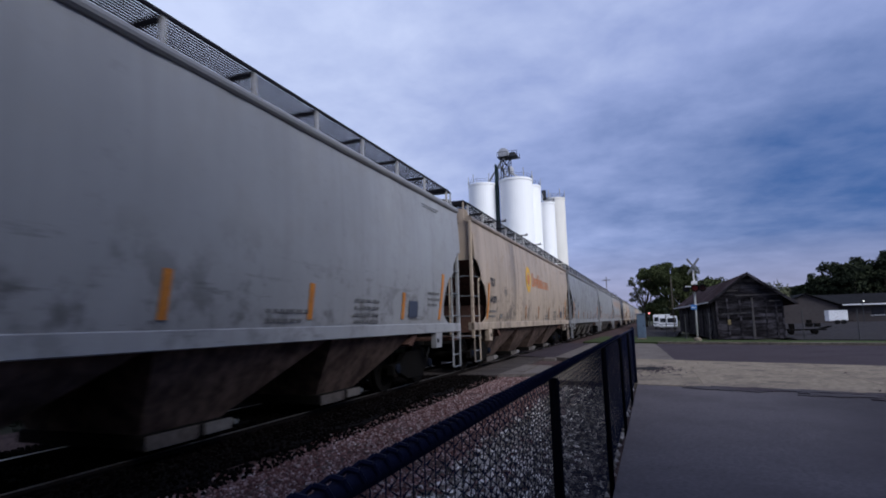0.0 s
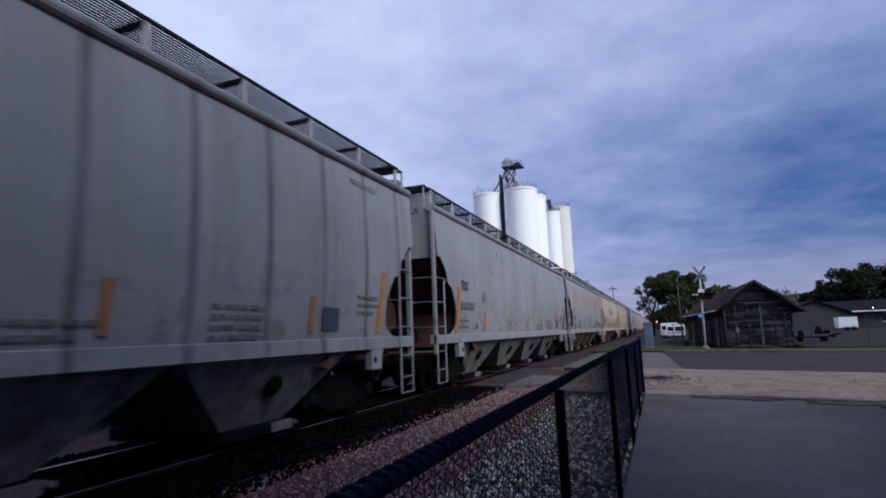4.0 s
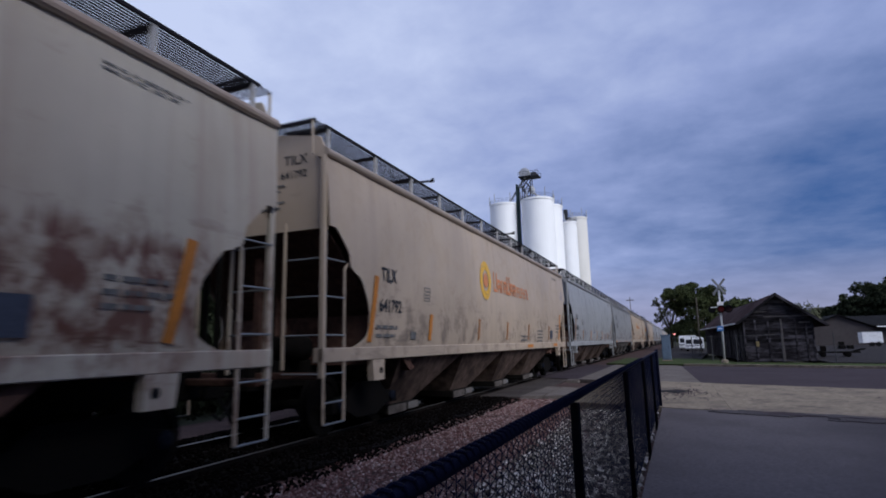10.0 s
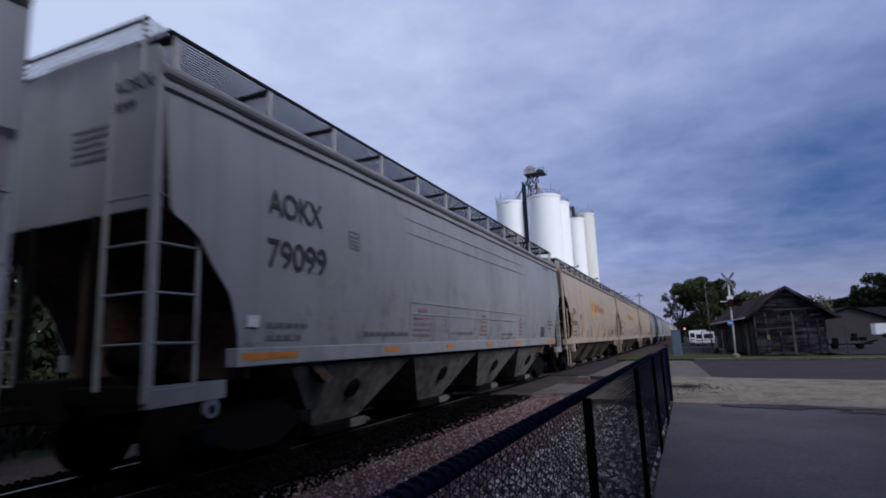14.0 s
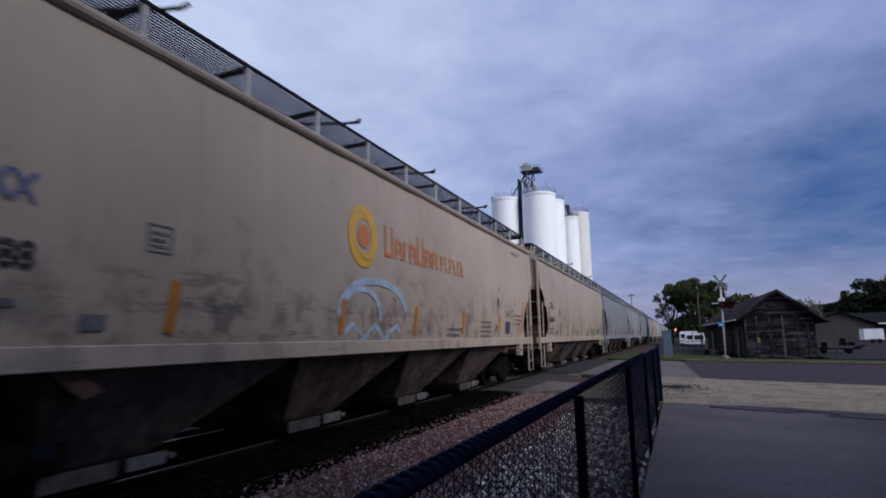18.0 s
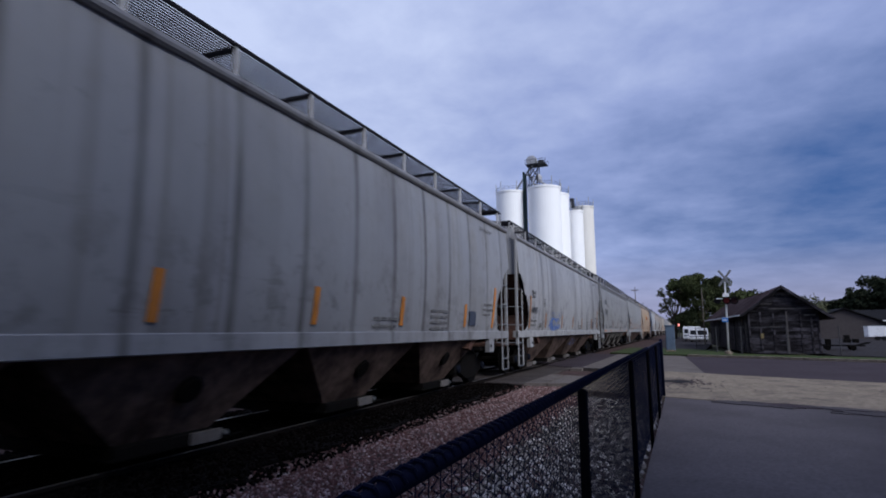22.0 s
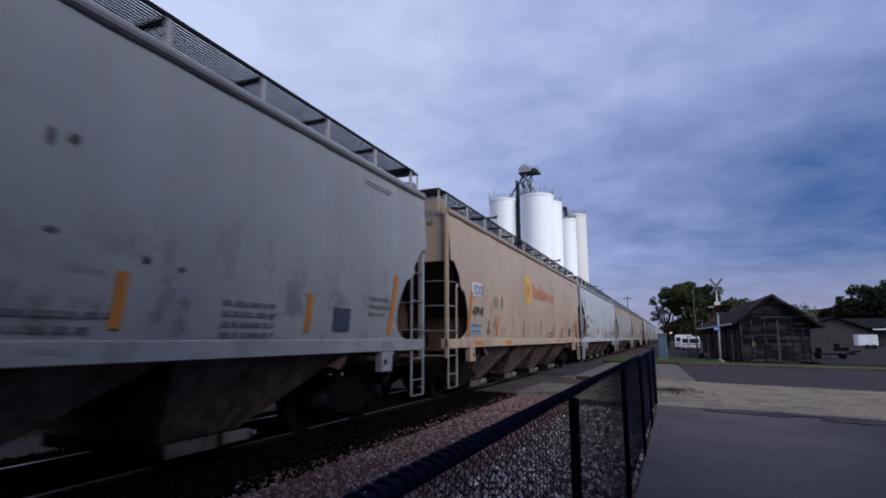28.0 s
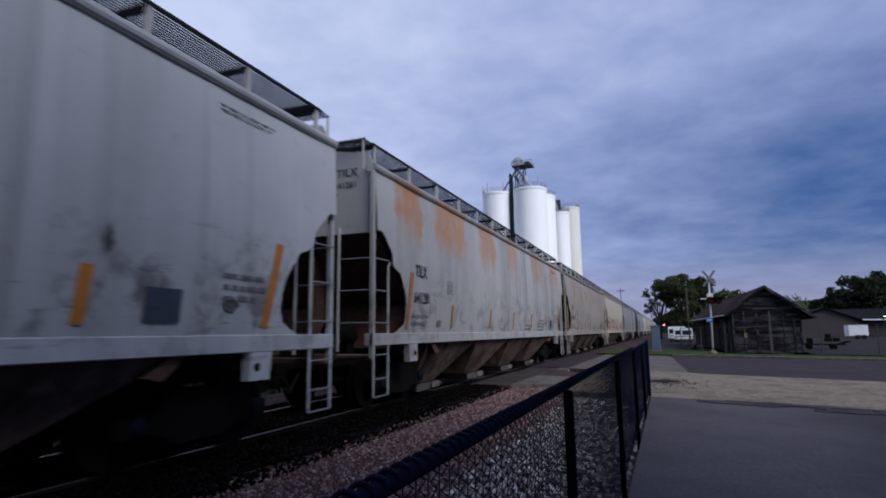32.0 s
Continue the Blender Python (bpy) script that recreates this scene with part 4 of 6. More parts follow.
def build_shed():
    shed = tagged(hub("old_shed", pose(3.78, 39.0, 0, 0, 0, 3.0)), "weathered black timber shed with a sagging brown shingle roof", "shed")
    W, L, E, A = 3.75, 22.0, 2.62, 4.05
    part("core", prism([(0.04, 0), (W - 0.04, 0), (W - 0.04, E - 0.02), (W / 2, A - 0.12), (0.04, E - 0.02)], "y", 0.05, L - 0.05), BARN, shed)
    rng = random.Random(9)
    # front gable: wide boards laid across, between posts
    z = 0.0
    while z < A - 0.12:
        h = rng.uniform(0.15, 0.21)
        x0, x1 = 0.0, W
        if z > E:
            k = (z + h - E) / (A - E)
            x0, x1 = k * W / 2, W - k * W / 2
        cut = rng.choice([None, rng.uniform(0.3, 0.7)])
        parts = [(x0, x1)] if not cut else [(x0, x0 + (x1 - x0) * cut - 0.01), (x0 + (x1 - x0) * cut + 0.01, x1)]
        for a, b in parts:
            if b - a > 0.1:
                o = rng.uniform(0, 0.012)
                part("board", box(a, b, -0.015 - o, 0.05, z + 0.006, min(z + h, A) - 0.004), BARN_GREY if rng.random() < 0.08 else BARN, shed)
        z += h
    for x in (0.0, 0.62, 1.32, 2.02, 2.75, 3.3, W - 0.1):
        part("post", box(x, x + 0.10, -0.05, -0.028, 0, E - 0.02 + (0.0), 0.008), BARN_GREY if x in (2.02,) else BARN, shed)
    part("belt_board", box(0.0, W, -0.062, -0.052, E - 0.12, E + 0.02), BARN, shed)
    for a, b, zz in ((0.3, 0.95, 1.52), (1.15, 1.7, 1.55), (0.55, 1.35, 2.95), (1.55, 2.2, 3.25), (3.0, 3.6, 2.25)):
        part("bare_board", box(a, b, -0.066, -0.03, zz, zz + 0.07), BARN_GREY, shed)
    part("notice", box(0.62, 0.78, -0.075, -0.06, 0.9, 1.2), YELLOW_TAG, shed, "small faded yellow notice")
    # long side with door bays
    for k in range(16):
        y0 = 0.05 + k * (L / 16)
        part("side_board", box(-0.03 - 0.01 * (k % 2), 0.05, y0, y0 + L / 16 - 0.03, 0, E - 0.05), BARN, shed)
    for y0 in (0.35, 1.6, 5.5, 9.0, 14.0):
        part("side_post", box(-0.09, -0.045, y0, y0 + 0.16, 0, E - 0.1), BARN_GREY if y0 < 1 else BARN, shed)
    # roof: two slopes of shingle courses with overhanging eaves
    for s in (-1, 1):
        run = W / 2 + (0.72 if s > 0 else 0.45)
        bm = bmesh.new()
        n = 13
        for i in range(n):
            u0, u1 = i / n, (i + 1) / n + 0.02
            x0, x1 = W / 2 + s * run * u0, W / 2 + s * run * u1
            z0, z1 = A + 0.03 - (A - E) / (W / 2) * run * u0, A + 0.03 - (A - E) / (W / 2) * run * u1
            lift = 0.03
            ys = [-0.35 + k * (L + 0.6) / 10 for k in range(11)]
            for a, b in zip(ys, ys[1:]):
                sag = lambda y: -0.10 * math.sin(math.pi * max(0, y) / L)
                vs = [bm.verts.new(q) for q in ((x0, a, z0 + sag(a)), (x1, a, z1 + lift + sag(a)), (x1, b, z1 + lift + sag(b)), (x0, b, z0 + sag(b)))]
                ws = [bm.verts.new((v.co.x, v.co.y, v.co.z - 0.06)) for v in vs]
                bm.faces.new(vs)
                bm.faces.new(ws[::-1])
                for q in range(4):
                    bm.faces.new((vs[q], vs[(q + 1) % 4], ws[(q + 1) % 4], ws[q]))
        part("roof_slope", bm, SHINGLE, shed, "patched brown shingles in courses")
        slope = math.degrees(math.atan2(A - E, W / 2))
        b = part("barge_board", box(0, run / math.cos(radians(slope)), -0.40, -0.36, -0.16, 0.0, 0.01), BARN, shed)
        b.matrix_basis = pose(W / 2, 0, A + 0.05, 0, 0, 0 if s > 0 else 180) @ pose(0, 0 if s > 0 else 0.76, 0, 0, slope, 0)
    for k in range(1):
        part("gutter_edge", box(-0.56, -0.46, -0.36, L, 2.25, 2.33), PALE_METAL, shed, "pale eave edge")


def build_far_fence():
    fence = tagged(hub("wire_fence"), "galvanised chain-link fence in front of the shed", "fence")
    pts = [(0.9, 44.0), (1.9, 38.2), (3.05, 35.9), (5.2, 35.2), (7.4, 34.4), (9.6, 33.6), (12.0, 32.7)]
    for x, y in pts:
        part("post", rods([((x, y, 0), (x + 0.02, y, 1.62))], 0.028, 8), DULL_STEEL, fence)
    lines = [((a[0], a[1], 1.56), (b[0], b[1], 1.56)) for a, b in zip(pts, pts[1:4])]
    part("top_rail", rods(lines, 0.016, 6), DULL_STEEL, fence)
    bm = bmesh.new()
    for a, b in zip(pts, pts[1:]):
        A, B = Vector((*a, 0)), Vector((*b, 0))
        n = int((B - A).length / 0.22)
        for i in range(-7, n):
            for s in (1, -1):
                u0, u1 = i / n, (i + 7) / n
                z0, z1 = (0.05, 1.55) if s > 0 else (1.55, 0.05)
                if u0 < 0:
                    z0 += (z1 - z0) * (-u0) / (u1 - u0)
                    u0 = 0
                if u1 > 1:
                    z1 = z0 + (z1 - z0) * (1 - u0) / (u1 - u0)
                    u1 = 1
                rod(bm, A + (B - A) * u0 + Vector((0, 0, z0)), A + (B - A) * u1 + Vector((0, 0, z1)), 0.0013, 3)
    tagged(part("mesh_fabric", bm, STEEL_DARK, fence, "thin dark wire mesh"), kind="stuff")


def build_trailer():
    tr = tagged(hub("flat_trailer", pose(10.0, 46.0, 0.02, 0, 0, -8)), "low dark flat trailer parked on the gravel lot", "trailer")
    part("deck", box(-0.75, 1.25, -0.7, 0.7, 0.27, 0.36, 0.02), STEEL_DARK, tr)
    part("drawbar", rods([((-0.75, 0.4, 0.36), (-1.5, 0, 0.30)), ((-0.75, -0.4, 0.36), (-1.5, 0, 0.30))], 0.05, 6), STEEL_DARK, tr)
    for x, y in ((-0.85, -0.75), (0.55, -0.75), (-0.85, 0.75), (0.55, 0.75)):
        w = part("wheel", lathe([(0.08, -0.09), (0.15, -0.10), (0.18, -0.07), (0.18, 0.07), (0.15, 0.10), (0.08, 0.09)], 20, None, (x, y, 0.18), "y"), STEEL_DARK, tr)
        part("rim", lathe([(0.09, -0.105), (0.09, 0.105)], 14, None, (x, y, 0.18), "y"), STEEL_DARK, w)
    for a, b in (((0.9, -0.6, 0.36), (1.5, -0.6, 0.52)), ((0.9, 0.6, 0.36), (1.5, 0.6, 0.52)), ((1.5, -0.6, 0.52), (1.5, 0.6, 0.52))):
        part("loading_ramp", rods([(a, b)], 0.04, 6), STEEL_DARK, tr)
    part("winch", box(-0.95, -0.6, -0.2, 0.2, 0.36, 0.75, 0.03), STEEL_DARK, tr)


def build_tan_building():
    b = tagged(hub("metal_building"), "long low tan metal building with dark roof", "building")
    part("end_wall", prism([(17.5, 0), (26.5, 0), (26.5, 2.5), (22.4, 4.35), (17.5, 2.4)], "y", 100, 100.3), TAN, b)
    part("long_wall", box(26.5, 75, 103, 103.3, 0, 2.7), TAN, b)
    part("back_wall", box(17.5, 75, 118, 118.3, 0, 2.6), TAN, b)
    part("roof", prism([(103 - 1.0, 2.65), (103 - 1.0, 2.85), (110.5, 4.5), (118.6, 2.8), (118.6, 2.6), (110.5, 4.3)], "x", 25.2, 76), ROOF_DARK, b)
    part("gable_roof", prism([(17.0, 2.3), (22.4, 4.42), (27.0, 2.5), (27.0, 2.62), (22.4, 4.56), (17.0, 2.42)], "y", 99.6, 119), ROOF_DARK, b)
    part("fascia", box(26.0, 75, 101.9, 101.98, 2.55, 2.72), WHITE_SHEET, b)
    for x in (31.5, 38, 46, 55):
        w = part("window", box(x, x + 1.6, 102.95, 102.99, 1.0, 2.0), GLASS_DARK, b)
        part("frame", box(x - 0.08, x + 1.68, 102.96, 103.0, 0.92, 1.0), WHITE_SHEET, w)
    for x in (28.2, 42.0):
        part("roller_door", box(x, x + 2.6, 102.92, 102.98, 0, 2.3), TAN, b)
    lamp = tagged(hub("wall_lamp"), "small bright lamp under the roof edge", "lamp")
    part("bracket", box(28.5, 28.6, 95.9, 96.4, 2.9, 3.0), DARK_METAL, lamp)
    part("pole", rods([((28.55, 96.5, 0), (28.55, 96.5, 3.1))], 0.05, 6), DARK_METAL, lamp)
    part("bulb", lathe([(0.02, 2.93), (0.05, 2.95), (0.05, 3.01), (0.02, 3.04)], 12, None, (28.55, 95.85, 0)), LAMP_LIT, lamp, "glowing bulb")
    tr = tagged(hub("cargo_trailer", pose(21.35, 85, 0)), "white enclosed cargo trailer parked on gravel", "trailer")
    part("box_body", box(0, 2.1, 0, 1.8, 0.42, 1.80, 0.04), WHITE_SHEET, tr)
    part("roof_trim", box(-0.02, 2.12, -0.02, 1.82, 1.78, 1.83, 0.01), GREY_STEEL, tr)
    for x in (0.9, 1.6):
        part("wheel", lathe([(0.1, -0.1), (0.3, -0.1), (0.3, 0.1), (0.1, 0.1)], 16, None, (x, 0.1, 0.3), "y"), RUBBER, tr)
    part("hitch", rods([((2.1, 0.9, 0.45), (2.9, 0.9, 0.42))], 0.05, 6), STEEL_DARK, tr)
    crate = tagged(hub("stacked_crates", pose(15.4, 71, 0)), "dark crates stacked on the lot", "crate")
    for x, z, w in ((0.3, 0, 0.6), (1.1, 0, 0.5), (0.4, 0.40, 0.4)):
        part("crate", box(x, x + w, 0, 0.7, z + 0.02, z + 0.40, 0.02), STEEL_DARK, crate)


def build_camper(x, y, w, h, turn):
    c = tagged(hub("camper_van", pose(x, y, 0.015, 0, 0, turn)), "white camper van with dark windows parked on the lane", "van")
    part("body", prism([(-w / 2, 0.30), (w / 2, 0.30), (w / 2, h - 0.15), (w / 2 - 0.12, h), (-w / 2 + 0.12, h), (-w / 2, h - 0.12)], "y", 0, 4.6), WHITE_SHEET, c)
    part("windscreen", box(-w / 2 + 0.9, w / 2 - 0.12, -0.02, 0.01, h * 0.5, h * 0.82, 0.008), GLASS_DARK, c)
    part("side_window", box(-w / 2 + 0.12, -w / 2 + 0.7, -0.02, 0.01, h * 0.52, h * 0.82, 0.008), GLASS_DARK, c)
    part("stripe", box(-w / 2 + 0.02, w / 2 - 0.02, -0.012, 0.0, h * 0.36, h * 0.42), DARK_PLATE, c)
    part("bumper", box(-w / 2, w / 2, -0.12, 0.0, 0.26, 0.42, 0.03), GREY_STEEL, c)
    for xx in (-w / 2 + 0.25, w / 2 - 0.25):
        for yy in (0.8, 3.6):
            part("wheel", lathe([(0.1, -0.1), (0.3, -0.1), (0.3, 0.1), (0.1, 0.1)], 16, None, (xx, yy, 0.3), "x"), RUBBER, c)
        part("headlight", box(xx - 0.12, xx + 0.12, -0.03, 0.0, 0.5, 0.64, 0.01), GREY_STEEL, c)


def build_cabinet():
    c = tagged(hub("signal_cabinet", pose(-0.72, 39.6, 0.05)), "tall pale blue-grey signal equipment cabinet", "cabinet")
    part("body", box(-0.27, 0.27, -0.25, 0.25, 0.1, 1.62, 0.02), CABINET, c)
    part("cap", box(-0.31, 0.31, -0.29, 0.29, 1.62, 1.70, 0.02), CABINET, c)
    part("plinth", box(-0.30, 0.30, -0.28, 0.28, -0.1, 0.1, 0.01), CONCRETE, c)
    part("door", box(-0.23, 0.23, -0.268, -0.252, 0.18, 1.55, 0.006), CABINET, c)
    part("handle", box(0.14, 0.17, -0.29, -0.27, 0.8, 0.95), DARK_METAL, c)


def build_poles():
    for x, y, h, arm in ((-13.9, 200, 16.0, True), (2.02, 60, 5.4, False), (36.2, 125, 7.4, False)):
        p = tagged(hub("utility_pole", pose(x, y, 0)), "bare grey timber utility pole" + (" with a crossarm" if arm else ""), "pole")
        part("pole", lathe([(0.16 if arm else 0.07, -0.3), (0.12 if arm else 0.05, h)], 10, None, (0, 0, 0)), TIMBER, p)
        if arm:
            part("crossarm", box(-1.3, 1.3, -0.08, 0.08, h - 1.2, h - 0.95), TIMBER, p)
            for xx in (-1.1, -0.5, 0.5, 1.1):
                part("insulator", lathe([(0.06, h - 0.95), (0.09, h - 0.85), (0.05, h - 0.7)], 8, None, (xx, 0, 0)), PALE_METAL, p)
        else:
            part("cap", lathe([(0.06, h), (0.02, h + 0.08)], 10, None, (0, 0, 0)), DARK_METAL, p)
    s = tagged(hub("distant_signal", pose(-0.35, 92, 0)), "distant red railway signal lamp on a mast", "signal")
    part("mast", rods([((0, 0, -0.2), (0, 0, 2.6))], 0.06, 8), DARK_METAL, s)
    part("hood", lathe([(0.20, 0.05), (0.20, 0.09)], 16, None, (0, 0, 2.2), "y"), RUBBER, s)
    part("lens", lathe([(0.12, -0.03), (0.15, 0.04)], 16, None, (0, 0, 2.2), "y"), RED_FAR, s, "glowing red lens")


# ---- trees ----


def build_tree(x, y, h, r, leaves, leaf, seed, low=0.18, size=0.30, gap=0.0, label="broad leafy tree in full dusk-green foliage"):
    rng = random.Random(seed)
    tree = tagged(hub("tree", pose(x, y, -0.02)), label, "tree", group="trees beyond the street")
    bm = bmesh.new()
    rod(bm, (0, 0, -0.2), (0.1, 0, h * 0.32), 0.035 * h, 9, 0.022 * h)
    tips = []
    for i in range(9):
        a = 2.4 * i + rng.uniform(-0.3, 0.3)
        z0 = h * rng.uniform(0.24, 0.36)
        mid = Vector((math.cos(a) * r * rng.uniform(0.25, 0.45), math.sin(a) * r * rng.uniform(0.25, 0.45), h * rng.uniform(0.45, 0.6)))
        tip = Vector((math.cos(a) * r * rng.uniform(0.55, 0.9), math.sin(a) * r * rng.uniform(0.55, 0.9), h * rng.uniform(0.55, 0.9)))
        rod(bm, (0, 0, z0), mid, 0.016 * h, 6, 0.010 * h)
        rod(bm, mid, tip, 0.010 * h, 5, 0.003 * h)
        tips += [tip, (mid + tip) / 2]
        for k in range(3):
            t2 = tip + Vector((rng.uniform(-1, 1), rng.uniform(-1, 1), rng.uniform(-0.4, 0.8))) * r * 0.28
            rod(bm, (mid + tip) / 2, t2, 0.005 * h, 4, 0.0015 * h)
            tips.append(t2)
    part("trunk", bm, BARK, tree, "forked trunk and limbs")
    # crown: many small leaves gathered in uneven clumps
    g = np.random.default_rng(seed)
    clumps = []
    for i in range(46):
        a, u = g.uniform(0, 6.28), g.uniform(-1, 1)
        k = g.uniform(0.35, 1.0) ** 0.5
        zc = h * (low + 1.0) / 2 + u * h * (1 - low) / 2 * 0.86
        rr = r * math.sqrt(max(0.05, 1 - (u * 0.92) ** 2)) * k * g.uniform(0.75, 1.12)
        clumps.append((rr * math.cos(a), rr * math.sin(a), zc, r * g.uniform(0.16, 0.34)))
    clumps += [(t.x, t.y, t.z, r * 0.2) for t in tips]
    clumps = np.array(clumps)
    pick = g.integers(0, len(clumps), leaves)
    d = g.normal(size=(leaves, 3))
    d /= np.linalg.norm(d, axis=1)[:, None]
    c = clumps[pick, :3] + d * (clumps[pick, 3] * g.random(leaves) ** 0.45)[:, None] * (1, 1, 0.8)
    e1 = g.normal(size=(leaves, 3))
    e1 /= np.linalg.norm(e1, axis=1)[:, None]
    e2 = np.cross(e1, g.normal(size=(leaves, 3)))
    e2 /= np.linalg.norm(e2, axis=1)[:, None]
    s = (size * g.uniform(0.5, 1.3, leaves))[:, None]
    v = np.stack([c - e1 * s, c - e2 * s * 0.5, c + e1 * s, c + e2 * s * 0.5], 1).reshape(-1, 3)
    me = bpy.data.meshes.new("crown")
    me.from_pydata(v.tolist(), [], np.arange(4 * leaves).reshape(-1, 4).tolist())
    mesh_part("crown", me, leaf, tree, "crown of small leaves in loose clumps")


build_silos()
build_signal()
build_shed()
build_far_fence()
build_trailer()
build_tan_building()
build_camper(1.75, 71, 2.0, 1.65, 0)
build_camper(1.2, 78, 2.1, 1.85, 0)
build_cabinet()
build_poles()
build_tree(3.0, 97, 10.8, 4.3, 42000, LEAF, 11, 0.02, 0.17)
build_tree(-1.0, 99, 9.4, 2.4, 1900, LEAF_PALE, 12, 0.26, 0.20, label="slender tree with thin drooping foliage")
build_tree(12.0, 112, 8.4, 4.6, 4500, LEAF, 13, 0.2, 0.32)
build_tree(9.2, 118, 7.6, 3.6, 3500, LEAF, 19, 0.2, 0.32)
build_tree(19.0, 103, 7.0, 2.2, 900, LEAF_PALE, 14, 0.35, 0.24, label="thin half-bare tree with sparse olive leaves")
for k, (x, y, h, r) in enumerate([(27, 134, 7.0, 4.4), (31.5, 133, 7.6, 4.2), (34, 131, 9.0, 4.4), (37.5, 130, 12.0, 5.4), (41.5, 131, 12.6, 5.4), (47.5, 132, 11.5, 5.2), (24, 140, 6.6, 4.0), (54, 134, 11.0, 5.4)]):
    build_tree(x, y, h, r, 8000, LEAF_DARK, 30 + k, 0.03, 0.36, label="dense dark tree in a row behind the buildings")


def build_far_woods():
    g = np.random.default_rng(77)
    n = 26000
    x = g.uniform(-260, 320, n)
    y = 330 + g.uniform(-25, 25, n)
    top = 7 + 3.5 * np.sin(x * 0.05) + 2 * np.sin(x * 0.21 + 1) + 1.2 * np.sin(x * 0.7)
    z = top * g.random(n) ** 0.7
    c = np.stack([x, y, z], 1)
    e1 = g.normal(size=(n, 3)) * 0.9
    e2 = g.normal(size=(n, 3)) * 0.7
    v = np.stack([c - e1, c - e2, c + e1, c + e2], 1).reshape(-1, 3)
    me = bpy.data.meshes.new("far_woods")
    me.from_pydata(v.tolist(), [], np.arange(4 * n).reshape(-1, 4).tolist())
    tagged(mesh_part("far_woods", me, LEAF_DARK), "dark band of distant woods along the horizon", "woods", kind="stuff")


build_far_woods()


def build_thicket():
    """Bushes and young trees crowding the far side of the track."""
    g = np.random.default_rng(78)
    n = 90000
    y = g.uniform(-40, 60, n)
    x = -44 + g.normal(0, 2.6, n)
    top = 11.4 + 1.2 * np.sin(y * 0.5) + 0.9 * np.sin(y * 1.3 + 1)
    c = np.stack([x, y, top * g.random(n)], 1)
    e1 = g.normal(size=(n, 3)) * 0.22
    e2 = g.normal(size=(n, 3)) * 0.16
    v = np.stack([c - e1, c - e2, c + e1, c + e2], 1).reshape(-1, 3)
    me = bpy.data.meshes.new("thicket")
    me.from_pydata(v.tolist(), [], np.arange(4 * n).reshape(-1, 4).tolist())
    tagged(mesh_part("thicket", me, LEAF_DARK), "dark thicket of bushes beyond the railway", "bushes", kind="stuff")

    # low dark weeds, added to black out the view under the cars
    n = 60000
    y = g.uniform(-30, 34, n)
    x = -12.6 + g.normal(0, 0.7, n)
    top = 1.35 + 0.35 * np.sin(y * 0.8) + 0.25 * np.sin(y * 2.1 + 1)
    c = np.stack([x, y, top * g.random(n) - 0.25], 1)
    e1 = g.normal(size=(n, 3)) * (0.05, 0.05, 0.11)
    e2 = g.normal(size=(n, 3)) * 0.05
    v = np.stack([c - e1, c - e2, c + e1, c + e2], 1).reshape(-1, 3)
    me = bpy.data.meshes.new("weeds")
    me.from_pydata(v.tolist(), [], np.arange(4 * n).reshape(-1, 4).tolist())
    tagged(mesh_part("weeds", me, LEAF_DARK), "added strip of dark weeds blacking out the view under the cars", "weeds", kind="stuff")


build_thicket()


# ---- the train: covered hopper cars ----
GATE_DUSTY = material("dusty_brown_gate_steel", (0.085, 0.074, 0.070), 0.85, 0.0, 9, 0.35, (0.025, 0.019, 0.017), 2.5, 0.7)
GATE_PALE = material("pale_dusty_gate_steel", (0.13, 0.12, 0.118), 0.8, 0.0, 12, 0.25, (0.08, 0.065, 0.055), 2, 0.6)
PITCH, SPEED, START = 20.2, 10.929, 15.14
LONG, HALF = 19.20, 1.55          # body length over the corner posts; half width at the sill
SILL0, SILL1, EAVE0, EAVE1 = 1.20, 1.41, 4.33, 4.47


def swell(z):
    """How far the side bulges out at a height."""
    u = (z - SILL1) / (EAVE0 - SILL1)
    return HALF + 0.085 * math.sin(math.pi * min(1, max(0, u))) ** 0.8


TILX_END = [(4.33, 0.15), (3.235, 0.16), (3.225, 0.33), (3.05, 0.52), (2.88, 0.69), (2.80, 0.71), (2.66, 0.74), (2.58, 0.88), (2.53, 1.04), (2.35, 1.19), (2.15, 1.32), (1.95, 1.39), (1.70, 1.39), (1.58, 1.33), (1.48, 1.15), (1.41, 0.95)]
AOKX_END = [(4.33, 0.17), (3.4, 0.20), (2.92, 0.24), (2.84, 0.30), (2.78, 0.44), (2.65, 0.62), (2.40, 0.80), (2.09, 1.09), (1.89, 1.18), (1.61, 1.27), (1.41, 1.30)]


